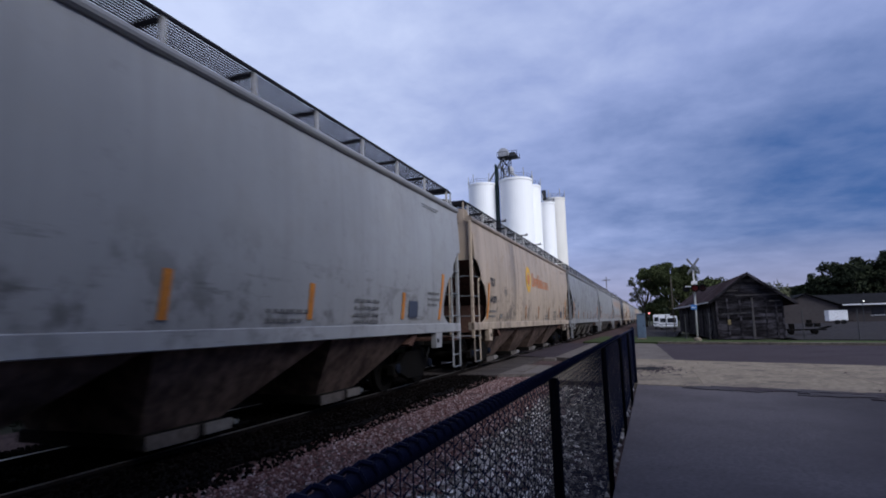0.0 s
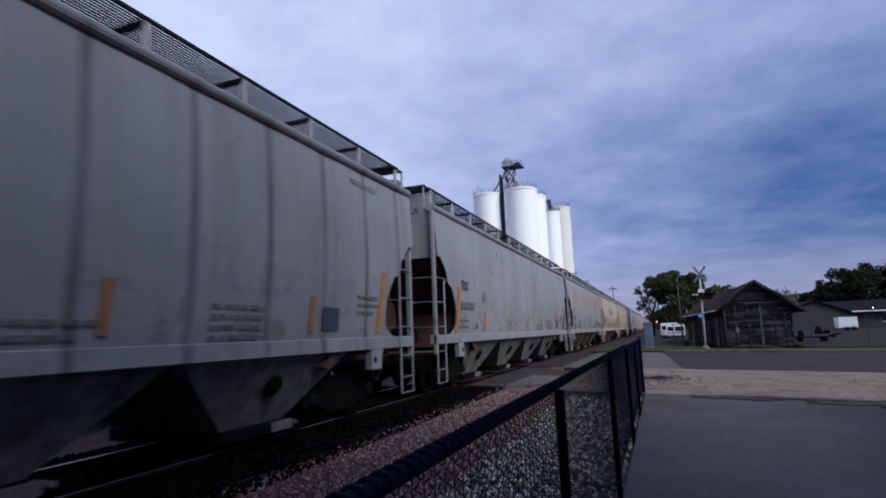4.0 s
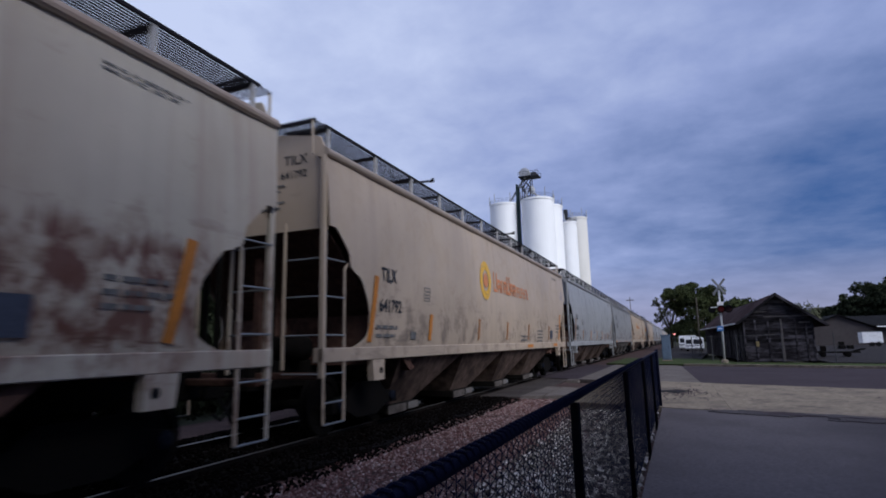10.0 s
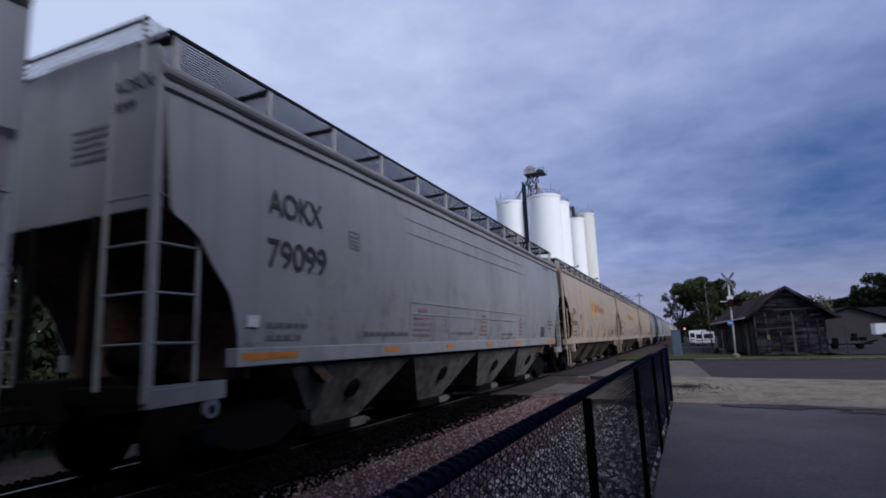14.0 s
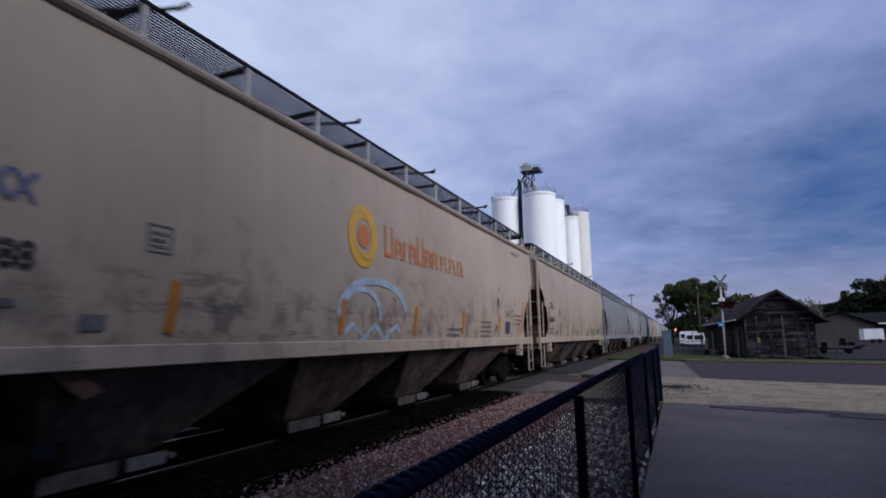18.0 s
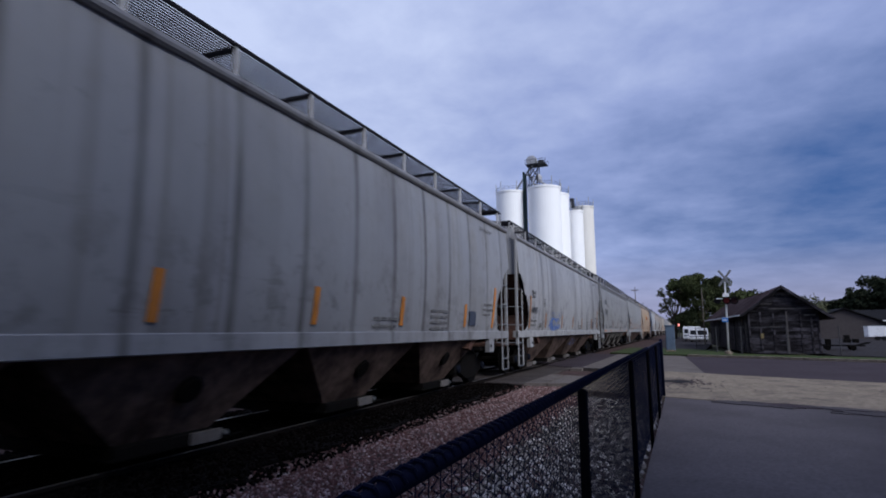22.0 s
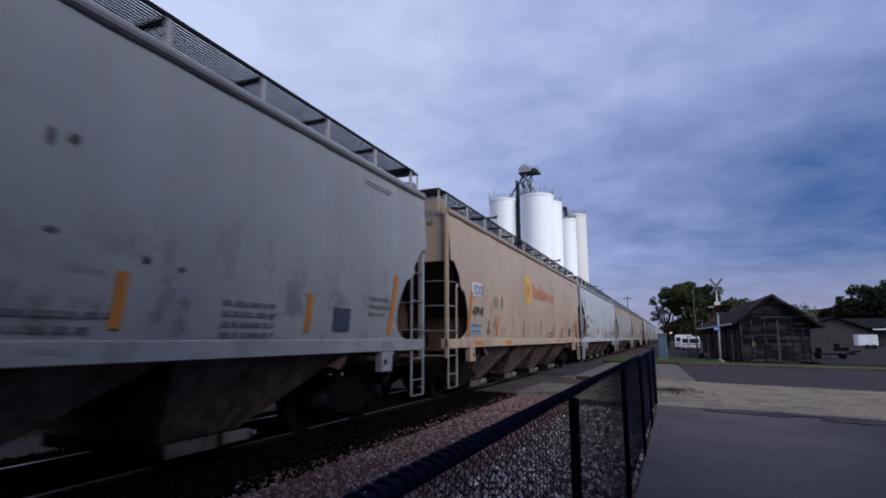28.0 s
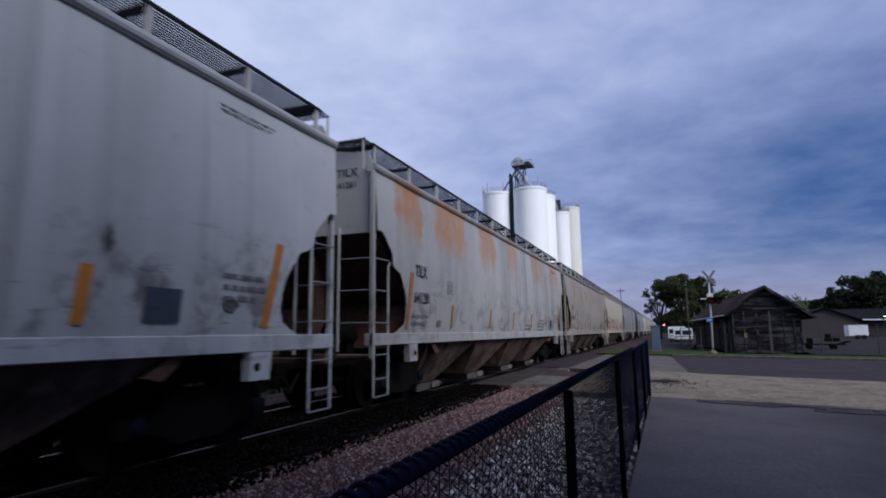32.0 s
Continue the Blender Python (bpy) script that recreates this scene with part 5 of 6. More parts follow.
def side_sheet(side, end, ribbed=False):
    """Curved side plate with the end cut-outs, 8 mm thick."""
    zs = [p[0] for p in end]
    fine = sorted(zs + [z for z in [1.41 + i * 0.16 for i in range(19)] if min(abs(z - q) for q in zs) > 0.05], reverse=True)
    cols = 86 if ribbed else 60
    dent = lambda y, z: 0.012 * noise.noise(Vector((y * 0.7, z * 0.8, 5.0 * side))) + 0.005 * noise.noise(Vector((y * 2.1, z * 1.7, 9.0)))
    bm = bmesh.new()
    rows = []
    for z in fine:
        y0 = np.interp(z, zs[::-1], [p[1] for p in end][::-1])
        bulge = 0.030 * math.sin(math.pi * (z - SILL1) / (EAVE0 - SILL1)) ** 0.5 if ribbed and z < EAVE0 else 0.008
        row = []
        for k in range(cols + 1):
            y = y0 + (LONG - 2 * y0) * k / cols
            row.append(bm.verts.new((side * (swell(z) + dent(y, z) + bulge * (abs(math.sin(math.pi * (y - 1.5) / 1.3)) - (0.6 if ribbed else 0))), y, z)))
        rows.append(row)
    for a, b in zip(rows, rows[1:]):
        for k in range(cols):
            bm.faces.new((a[k], a[k + 1], b[k + 1], b[k]))
    back = [[bm.verts.new((v.co.x - side * 0.022, v.co.y, v.co.z)) for v in row] for row in rows]
    for a, b in zip(back, back[1:]):
        for k in range(cols):
            bm.faces.new((b[k], b[k + 1], a[k + 1], a[k]))
    for i in range(len(rows) - 1):
        for k in (0, cols):
            bm.faces.new((rows[i][k], rows[i + 1][k], back[i + 1][k], back[i][k]))
    for i in (0, len(rows) - 1):
        for k in range(cols):
            bm.faces.new((rows[i][k], rows[i][k + 1], back[i][k + 1], back[i][k]))
    bmesh.ops.recalc_face_normals(bm, faces=bm.faces)
    for e in bm.edges:
        e.smooth = e.calc_face_angle(0.0) < 0.6
    return bm


def build_truck(car, y):
    truck = hub("truck")
    truck.parent = car
    truck.location = (0, y, 0)
    for s in (-1, 1):
        x0, x1 = (0.98, 1.12) if s > 0 else (-1.12, -0.98)
        outline = [(-1.10, 0.36), (-1.10, 0.56), (-0.66, 0.62), (-0.42, 0.80), (0.42, 0.80), (0.66, 0.62), (1.10, 0.56), (1.10, 0.36), (0.72, 0.38), (0.34, 0.22), (-0.34, 0.22), (-0.72, 0.38)]
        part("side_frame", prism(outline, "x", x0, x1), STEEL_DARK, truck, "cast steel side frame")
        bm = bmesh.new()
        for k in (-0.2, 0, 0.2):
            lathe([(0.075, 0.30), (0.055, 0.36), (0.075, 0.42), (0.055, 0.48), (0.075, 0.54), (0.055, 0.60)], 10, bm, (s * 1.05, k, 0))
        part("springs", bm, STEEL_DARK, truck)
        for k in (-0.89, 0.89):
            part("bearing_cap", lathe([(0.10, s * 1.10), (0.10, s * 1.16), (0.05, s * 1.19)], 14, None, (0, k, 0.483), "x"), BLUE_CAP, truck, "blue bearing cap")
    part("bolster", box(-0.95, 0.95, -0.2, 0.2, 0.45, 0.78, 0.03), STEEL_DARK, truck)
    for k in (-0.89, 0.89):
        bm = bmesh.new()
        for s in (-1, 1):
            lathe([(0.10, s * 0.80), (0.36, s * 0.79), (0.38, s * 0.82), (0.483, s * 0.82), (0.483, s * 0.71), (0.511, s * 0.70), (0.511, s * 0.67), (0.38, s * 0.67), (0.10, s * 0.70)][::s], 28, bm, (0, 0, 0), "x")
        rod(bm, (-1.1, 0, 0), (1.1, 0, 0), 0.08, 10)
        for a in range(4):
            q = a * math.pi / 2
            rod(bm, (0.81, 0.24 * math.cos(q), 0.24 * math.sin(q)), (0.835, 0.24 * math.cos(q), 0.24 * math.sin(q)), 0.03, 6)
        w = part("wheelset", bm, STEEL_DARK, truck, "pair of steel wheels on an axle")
        w.location = (0, k, 0.483)
    return truck


def build_car(kind):
    """One covered hopper: its origin is at rail height under the leading corner post, its far end along +y."""
    car = hub("hopper_car")
    tilx = kind != "aokx"
    end = TILX_END if tilx else AOKX_END
    painted = []
    P = lambda *a, **k: painted.append(part(*a, **k)) or painted[-1]
    for s in (1, -1):
        P("side_sheet", side_sheet(s, end, kind == "ribbed"), None, car, smooth=True)
        if tilx:
            P("side_sill", box(*sorted((s * 1.40, s * 1.585)), 0.10, LONG - 0.10, SILL0, SILL1 + 0.004, 0.012), None, car)
        else:
            P("side_sill", box(*sorted((s * 1.40, s * 1.60)), 1.26, LONG - 1.26, 1.26, 1.48, 0.012), None, car)
        P("top_chord", prism([(s * x, z) for x, z in ((1.42, EAVE0), (1.585, EAVE0), (1.612, EAVE0 + 0.03), (1.62, EAVE0 + 0.07), (1.605, EAVE0 + 0.115), (1.57, EAVE1 + 0.005), (1.50, EAVE1 + 0.02), (1.42, EAVE1 + 0.02))][::s], "y", 0.12, LONG - 0.12), None, car)
        if not tilx:
            P("rub_rail", box(*sorted((s * 1.55, s * 1.615)), 0.14, LONG - 0.14, EAVE0 - 0.14, EAVE0 - 0.075, 0.01), None, car)
    # roof in three facets with seams
    bm = bmesh.new()
    prof = [(-1.50, EAVE1 - 0.02), (-1.0, 4.60), (-0.45, 4.70), (0.45, 4.70), (1.0, 4.60), (1.50, EAVE1 - 0.02), (1.0, 4.40), (-1.0, 4.40)]
    prism(prof, "y", 0.246, LONG - 0.246, bm)
    for k in range(13):
        y = 0.9 + k * 1.43
        prism([(-1.46, EAVE1), (-1.0, 4.63), (-0.45, 4.73), (0.45, 4.73), (1.0, 4.63), (1.46, EAVE1), (1.0, 4.58), (-1.0, 4.58)], "y", y, y + 0.06, bm)
    P("roof", bm, None, car)
    part("hatch_trough", box(-0.30, 0.30, 0.9, LONG - 0.9, 4.70, 4.83, 0.02), WALK_STEEL, car)
    rb = 4.905 if tilx else 4.965
    # running boards along both sides of the roof and across the ends
    for s in (1, -1):
        bm = bmesh.new()
        for k in range(16):
            x = s * (0.62 + k * 0.05)
            bx(bm, x - 0.0035, x + 0.0035, 0.30, LONG - 0.30, rb + 0.004, rb + 0.027)
        for k in range(13):
            y = 0.42 + k * (LONG - 0.84) / 12
            bx(bm, *sorted((s * 0.58, s * 1.40)), y - 0.05, y + 0.05, rb - 0.045, rb - 0.005)
            part("bracket", box(*sorted((s * 1.375, s * 1.42)), y - 0.028, y + 0.028, EAVE1 - 0.06, rb + 0.02), POST_PALE, car)
        w = part("running_board", bm, WALK_STEEL, car, "open steel grating walkway")
        w["kind"] = "stuff"
        part("edge_bar", box(*sorted((s * 1.40, s * 1.43)), 0.30, LONG - 0.30, rb - 0.012, rb + 0.032), WALK_STEEL, w)
    for y0 in (0.04, LONG - 0.56):
        bm = bmesh.new()
        for k in range(7):
            y = y0 + 0.03 + k * 0.075
            bx(bm, -1.42, 1.42, y - 0.0045, y + 0.0045, rb, rb + 0.025)
        w = part("end_platform", bm, WALK_STEEL, car, "open grating across the car end")
        w["kind"] = "stuff"
        part("edge_bar", box(-1.42, 1.42, y0 - 0.01, y0 + 0.015, rb - 0.02, rb + 0.04), WALK_STEEL, w)
        for s in (-1, 1):
            yy = y0 if y0 < 1 else y0 + 0.5
            P("end_bracket", rods([((s * 1.38, yy, 4.36), (s * 1.38, yy, rb))], 0.022, 6), None, car)
    # ends: upper sheet, slope sheet, posts, ladders, end sill
    for e in (0, 1):
        Y = (lambda y: y) if e == 0 else (lambda y: LONG - y)
        yr = lambda a, b: sorted((Y(a), Y(b)))
        low = 3.22 if tilx else 2.95
        P("end_sheet", prism([(-1.50, low), (1.50, low), (1.53, EAVE1 - 0.06), (1.40, rb - 0.20), (0.45, rb - 0.04), (-0.45, rb - 0.04), (-1.40, rb - 0.20), (-1.53, EAVE1 - 0.06)], "y", *yr(0.20, 0.24)), None, car)
        part("slope_sheet", prism([(Y(0.24), low), (Y(0.30), low), (Y(3.3), 1.0), (Y(3.1), 0.95)], "x", -1.50, 1.50), RUSTY, car, "grimy sloping end plate")
        part("shear_plate", box(-1.46, 1.46, *yr(1.55, 1.60), 1.12, 1.95), RUSTY, car, "brown plate across the underframe")
        part("slope_stiffener", prism([(Y(0.5), 2.9), (Y(1.6), 1.3), (Y(1.6), 1.15), (Y(0.5), 1.15)], "x", -0.06, 0.06), RUSTY, car)
        for x in (-0.55, 0.55):
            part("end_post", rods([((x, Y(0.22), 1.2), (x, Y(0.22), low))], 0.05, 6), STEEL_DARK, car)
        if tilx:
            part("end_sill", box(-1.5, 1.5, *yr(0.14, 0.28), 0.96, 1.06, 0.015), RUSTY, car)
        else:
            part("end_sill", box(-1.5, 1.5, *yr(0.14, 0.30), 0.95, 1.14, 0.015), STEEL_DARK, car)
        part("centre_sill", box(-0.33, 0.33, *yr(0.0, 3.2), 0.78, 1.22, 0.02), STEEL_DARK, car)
        for s in (1, -1):
            P("corner_post", box(*sorted((s * 1.49, s * 1.575)), *yr(0.10, 0.185), 0.98, EAVE0 + 0.02, 0.012), None, car)
            # side ladder with its hanging step
            rungs_z = (2.74, 2.17, 1.60, 1.04, 0.63, 0.33) if tilx else (3.05, 2.55, 2.05, 1.55, 1.1)
            top = 2.62 if tilx else 2.72
            foot = 0.33 if tilx else 1.05
            P("ladder_stile", rods([((s * 1.56, Y(0.68), foot), (s * 1.56, Y(0.68), top)), ((s * 1.56, Y(0.68), top), (s * 1.56, Y(0.80), top + 0.13))], 0.024, 8), None, car)
            if tilx:
                P("ladder_stile", rods([((s * 1.56, Y(0.145), foot), (s * 1.56, Y(0.145), 1.0))], 0.022, 8), None, car)
            for z in rungs_z:
                part("rung", rods([((s * 1.57, Y(0.145), z), (s * 1.57, Y(0.68), z))], 0.015, 6), GREY_STEEL, car)
            # end ladder
            P("end_stile", rods([((s * 0.86, Y(0.10), 1.1), (s * 0.86, Y(0.10), low + 0.1 if tilx else 4.62))], 0.026, 8), None, car)
            for z in rungs_z[:4]:
                part("end_rung", rods([((s * 0.86, Y(0.10), z), (s * 1.53, Y(0.12), z))], 0.014, 6), GREY_STEEL, car)
            if tilx:
                pad = P("jacking_pad", prism([(Y(1.52), 1.20), (Y(1.92), 1.20), (Y(1.92), 0.86), (Y(1.56), 0.86)], "x", *sorted((s * 1.47, s * 1.59))), None, car)
                part("hole", lathe([(0.055, s * 1.592), (0.055, s * 1.598)], 14, None, (0, Y(1.80), 1.02), "x"), RUBBER, pad)
            else:
                pad = P("step_plate", prism([(Y(0.12), 1.14), (Y(1.1), 1.14), (Y(1.1), 0.95), (Y(0.12), 0.93)], "x", *sorted((s * 1.50, s * 1.58))), None, car)
                part("tow_ring", lathe([(0.11, s * 1.53), (0.11, s * 1.57)], 16, None, (0, Y(0.92), 0.86), "x"), GREY_STEEL, pad)
                part("hole", lathe([(0.05, s * 1.571), (0.05, s * 1.577)], 14, None, (0, Y(0.92), 0.84), "x"), RUBBER, pad)
        bm = box(-0.07, 0.07, *yr(-0.50, 0.2), 0.80, 0.96, 0.02)
        bx(bm, -0.17, 0.15, *yr(-0.66, -0.40), 0.72, 1.0, 0.03)
        part("coupler", bm, STEEL_DARK, car, "cast steel knuckle coupler")
        part("brake_hose", rods([((0.35, Y(-0.3), 0.75), (0.35, Y(-0.55), 0.45)), ((0.35, Y(-0.55), 0.45), (0.3, Y(-0.66), 0.55))], 0.022, 6), RUBBER, car)
        part("air_reservoir" if e == 0 else "brake_cylinder", lathe([(0.05, -0.45), (0.20, -0.40), (0.20, 0.40), (0.05, 0.45)], 16, None, (0.25, Y(0.95), 1.42), "x"), STEEL_DARK, car, "", True)
    # four hopper bays with outlet gates
    bays, slanted = 4, kind == "tilx"
    y0, y1 = (2.75, LONG - 2.75) if slanted else (2.35, LONG - 2.35)
    step = (y1 - y0) / bays
    mat = HOPPER if slanted else HOPPER_GREY
    for k in range(bays):
        a, b = y0 + k * step, y0 + (k + 1) * step
        m0, m1 = (a + 0.35, a + 1.55) if slanted else ((a + b) / 2 - 0.62, (a + b) / 2 + 0.62)
        top = [(-1.46, a + 0.02), (1.46, a + 0.02), (1.46, b - 0.10), (-1.46, b - 0.10)]
        bot = [(-0.92, m0), (0.92, m0), (0.92, m1), (-0.92, m1)]
        bm = bmesh.new()
        rings = [[bm.verts.new((x, y, z)) for x, y in ring] for ring, z in ((top, SILL0 + 0.01), (bot, 0.27))]
        for i in range(4):
            bm.faces.new((rings[0][i], rings[0][(i + 1) % 4], rings[1][(i + 1) % 4], rings[1][i]))
        bm.faces.new(rings[0][::-1])
        bm.faces.new(rings[1])
        h = part("hopper", bm, mat, car, "dusty sloping hopper bay")
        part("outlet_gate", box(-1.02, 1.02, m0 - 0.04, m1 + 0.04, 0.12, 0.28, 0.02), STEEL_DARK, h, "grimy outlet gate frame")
        for s in (1, -1):
            part("gate_end_plate", box(*sorted((s * 1.022, s * 1.05)), m1 - 0.36, m1 + 0.10, 0.13, 0.27, 0.006), GATE_PALE, h, "pale gate end plate")
        if slanted:
            part("gate_side_plate", box(1.022, 1.045, m0 - 0.02, m0 + 0.74, 0.11, 0.27, 0.006), GATE_DUSTY, h, "dusty gate side plate")
        part("gate_spindle", rods([((0.6, m1 + 0.2, 0.20), (1.04, m1 + 0.2, 0.20))], 0.03, 8), GREY_STEEL, h)
        part("gate_rail", rods([((1.0, m0 - 0.1, 0.15), (1.0, m1 + 0.5, 0.15))], 0.014, 6), STEEL_DARK, h)
        for s in () if slanted else (1, -1):
            zc = 0.80
            xc = s * (1.46 - 0.54 * (SILL0 - zc) / (SILL0 - 0.27) + 0.012)
            d = part("vibrator_boss", lathe([(0.17, 0.0), (0.15, 0.05)], 16, None, (0, 0, 0), "z"), STEEL_DARK, h, "round dark vibrator boss")
            d.matrix_basis = pose(xc, (a + b) / 2, zc, 0, s * 120, 0)
    part("brake_pipe", rods([((-0.45, 1.0, 0.88), (-0.45, LONG - 1.0, 0.88))], 0.025, 6), STEEL_DARK, car)
    for y in (2.15, LONG - 2.15):
        build_truck(car, y)
    for ob in painted:
        ob["painted"] = 1
        ob.data.materials.clear()
        ob.data.materials.append(None)
    return car


# ---- lettering and marks on the sides ----
FONT = {}


def words(text, size, bold=0.0):
    """The characters of a text in the built-in font, each a mesh lying in its own x and y."""
    key = (text, size, bold)
    if key not in FONT:
        cu = bpy.data.curves.new("stencil", "FONT")
        cu.body, cu.size, cu.offset = text, size, bold * 0.5
        ob = new("stencil", cu)
        bpy.context.view_layer.update()
        me = bpy.data.meshes.new_from_object(ob.evaluated_get(bpy.context.evaluated_depsgraph_get()))
        bpy.data.objects.remove(ob)
        # one mesh for each character: faces whose spans along the line overlap belong together
        spans = sorted((min(me.vertices[i].co.x for i in f.vertices), max(me.vertices[i].co.x for i in f.vertices), f.index) for f in me.polygons)
        groups = []
        for lo, hi, k in spans:
            if groups and lo < groups[-1][0] - 1e-4:
                groups[-1][0] = max(groups[-1][0], hi)
                groups[-1][1].append(k)
            else:
                groups.append([hi, [k]])
        FONT[key] = []
        for _, ids in groups:
            order = sorted({i for k in ids for i in me.polygons[k].vertices})
            at = {w: i for i, w in enumerate(order)}
            one = bpy.data.meshes.new("stencil")
            one.from_pydata([tuple(me.vertices[i].co) for i in order], [], [[at[i] for i in me.polygons[k].vertices] for k in ids])
            FONT[key].append(one)
    return FONT[key]


def skin(me, y, z, out=0.02, stretch=1.0, lean=0.0):
    """Lays a flat mark (x along the car, y up) on the curved near side."""
    c, k = math.cos(lean), math.sin(lean)
    for v in me.vertices:
        u, w = v.co.x * stretch, v.co.y
        u, w = u * c - w * k, u * k + w * c
        v.co = (swell(z + w) + out + v.co.z, y + u, z + w)
    return me


def letters(car, name, text, y, z, size, mat, stretch=1.0, bold=0.014):
    for me in words(text, size, bold):
        mesh_part(name, skin(me.copy(), y, z, 0.02, stretch), mat, car)


def mark_on(car, name, bm, y, z, mat, out=0.02, label="", lean=0.0):
    me = bpy.data.meshes.new(name)
    bm.to_mesh(me)
    bm.free()
    return mesh_part(name, skin(me, y, z, out, 1.0, lean), mat, car, label)


def plate(car, name, y0, y1, z0, z1, mat, out=0.02, label="", lean=0.0):
    h = (z1 - z0) / 2
    bm = bmesh.new()
    for k in range(4):
        bx(bm, 0, y1 - y0, -h + 2 * h * k / 4, -h + 2 * h * (k + 1) / 4, -0.004, 0.004)
    return mark_on(car, name, bm, y0, (z0 + z1) / 2, mat, out, label, lean)


def bars(car, name, y, z, rows, mat, seed, gap=0.15):
    """Small unreadable print as plain bars."""
    rng = random.Random(seed)
    bm = bmesh.new()
    for i, (length, h) in enumerate(rows):
        x = 0.0
        while x < length:
            w = min(length - x, rng.uniform(0.06, 0.22))
            bx(bm, x, x + w, -i * gap - h, -i * gap, -0.002, 0.002)
            x += w + rng.uniform(0.03, 0.06)
    ob = mark_on(car, name, bm, y, z, mat)
    ob["kind"] = "stuff"
    return ob


def emblem(car, y, z, r, ring_mat, dot_mat, bar_mat):
    """A round sun emblem of two crescents and a disc, and plain strokes for the owner's name beside it."""
    bm = bmesh.new()
    for half in (0, 1):
        rows = []
        for k in range(25):
            a = -0.35 + math.pi * half + 0.08 + (math.pi - 0.16) * k / 24
            ring = []
            for j in range(6):
                q, t = r * (0.56 + 0.44 * j / 5), a - 1.9 * (1 - j / 5)
                ring.append(bm.verts.new((0.9 * q * math.cos(t), q * math.sin(t), 0)))
            rows.append(ring)
        for a, b in zip(rows, rows[1:]):
            for j in range(5):
                bm.faces.new((a[j], a[j + 1], b[j + 1], b[j]))
    e = mark_on(car, "emblem", bm, y, z, ring_mat, 0.018, "round sun emblem of two crescents")
    bm = bmesh.new()
    vs = [bm.verts.new((r * 0.38 * math.cos(t), r * 0.38 * math.sin(t), 0)) for t in [2 * math.pi * q / 22 for q in range(22)]]
    bm.faces.new(vs)
    d = mark_on(car, "emblem_centre", bm, y, z, dot_mat, 0.019)
    d.parent = e
    bm = bmesh.new()
    x, t = r + 0.2, 0.075
    for h, w in ((0.56, 0.30), (0.38, 0.25), (0.38, 0.15), (0.38, 0.25), (0.56, 0.28), (0.38, 0.25), (0.38, 0.25)):
        b0 = -0.24
        bx(bm, x, x + t, b0, b0 + h, -0.002, 0.002)
        bx(bm, x + t, x + w, b0 + (0 if h > 0.4 else h - t), b0 + (t if h > 0.4 else h), -0.002, 0.002)
        if w > 0.2:
            bx(bm, x + w, x + w + t, b0, b0 + h * (1 if h > 0.4 else 0.88), -0.002, 0.002)
        if 0.2 < w < 0.28:
            bx(bm, x + t, x + w, b0 + 0.14, b0 + 0.20, -0.002, 0.002)
        x += w + 0.155
    x += 0.12
    for k in range(6):
        b0 = -0.24
        bx(bm, x, x + 0.06, b0, b0 + 0.34, -0.002, 0.002)
        bx(bm, x + 0.06, x + 0.20, b0 if k % 2 else b0 + 0.28, b0 + 0.06 if k % 2 else b0 + 0.34, -0.002, 0.002)
        if k % 3 != 1:
            bx(bm, x + 0.06, x + 0.18, b0 + 0.14, b0 + 0.20, -0.002, 0.002)
        x += 0.285
    for v in bm.verts:
        v.co.x = r + 0.2 + (v.co.x - r - 0.2) * 0.86
    nm = mark_on(car, "owner_name", bm, y, z, bar_mat, 0.018, "owner's name as plain painted strokes")
    nm["kind"] = "stuff"


def scrawl(car, y, z, wide, high, mat, seed, strokes=9, thick=0.03):
    """Sprayed scribble: looping ribbon strokes."""
    rng = random.Random(seed)
    bm = bmesh.new()
    for s in range(strokes):
        cx, cy = rng.uniform(0, wide), rng.uniform(-high / 2, high / 2)
        a, ra, rb = rng.uniform(0, 6), rng.uniform(0.08, 0.28), rng.uniform(0.15, 0.45) * high
        last = None
        for k in range(17):
            t = a + k * 0.36
            p = Vector((cx + ra * math.cos(t) + 0.02 * k, cy + rb * math.sin(t * 1.15), 0.0))
            w = thick * (0.6 + 0.4 * math.sin(k * 0.7))
            cur = [bm.verts.new(p + Vector((w * 0.4, w * 0.6, 0))), bm.verts.new(p - Vector((w * 0.4, w * 0.6, 0)))]
            if last:
                bm.faces.new((last[0], last[1], cur[1], cur[0]))
            last = cur
    ob = mark_on(car, "graffiti", bm, y, z, mat, 0.019, "sprayed scribble")
    ob["kind"] = "stuff"
    return ob


def hopper_scrawl(car, y, z, wide, high, mat, seed, strokes=8):
    """Sprayed scribble on the sloping side of a hopper bay."""
    rng = random.Random(seed)
    bm = bmesh.new()
    on = lambda u, w: bm.verts.new((1.46 - 0.54 * (SILL0 - w) / (SILL0 - 0.27) + 0.014, u, w))
    for k in range(strokes):
        cy, cz = y + wide * (k + rng.random()) / strokes, z + rng.uniform(-0.3, 0.3) * high
        a, ra, rb = rng.uniform(0, 6), rng.uniform(0.08, 0.2), rng.uniform(0.2, 0.5) * high
        last = None
        for j in range(15):
            t = a + j * 0.38
            u, w = cy + ra * math.cos(t), cz + rb * math.sin(t * 1.2)
            cur = [on(u + 0.012, w + 0.020), on(u - 0.012, w - 0.020)]
            if last:
                bm.faces.new((last[0], last[1], cur[1], cur[0]))
            last = cur
    ob = part("graffiti", bm, mat, car, "sprayed scribble")
    ob["kind"] = "stuff"
    return ob


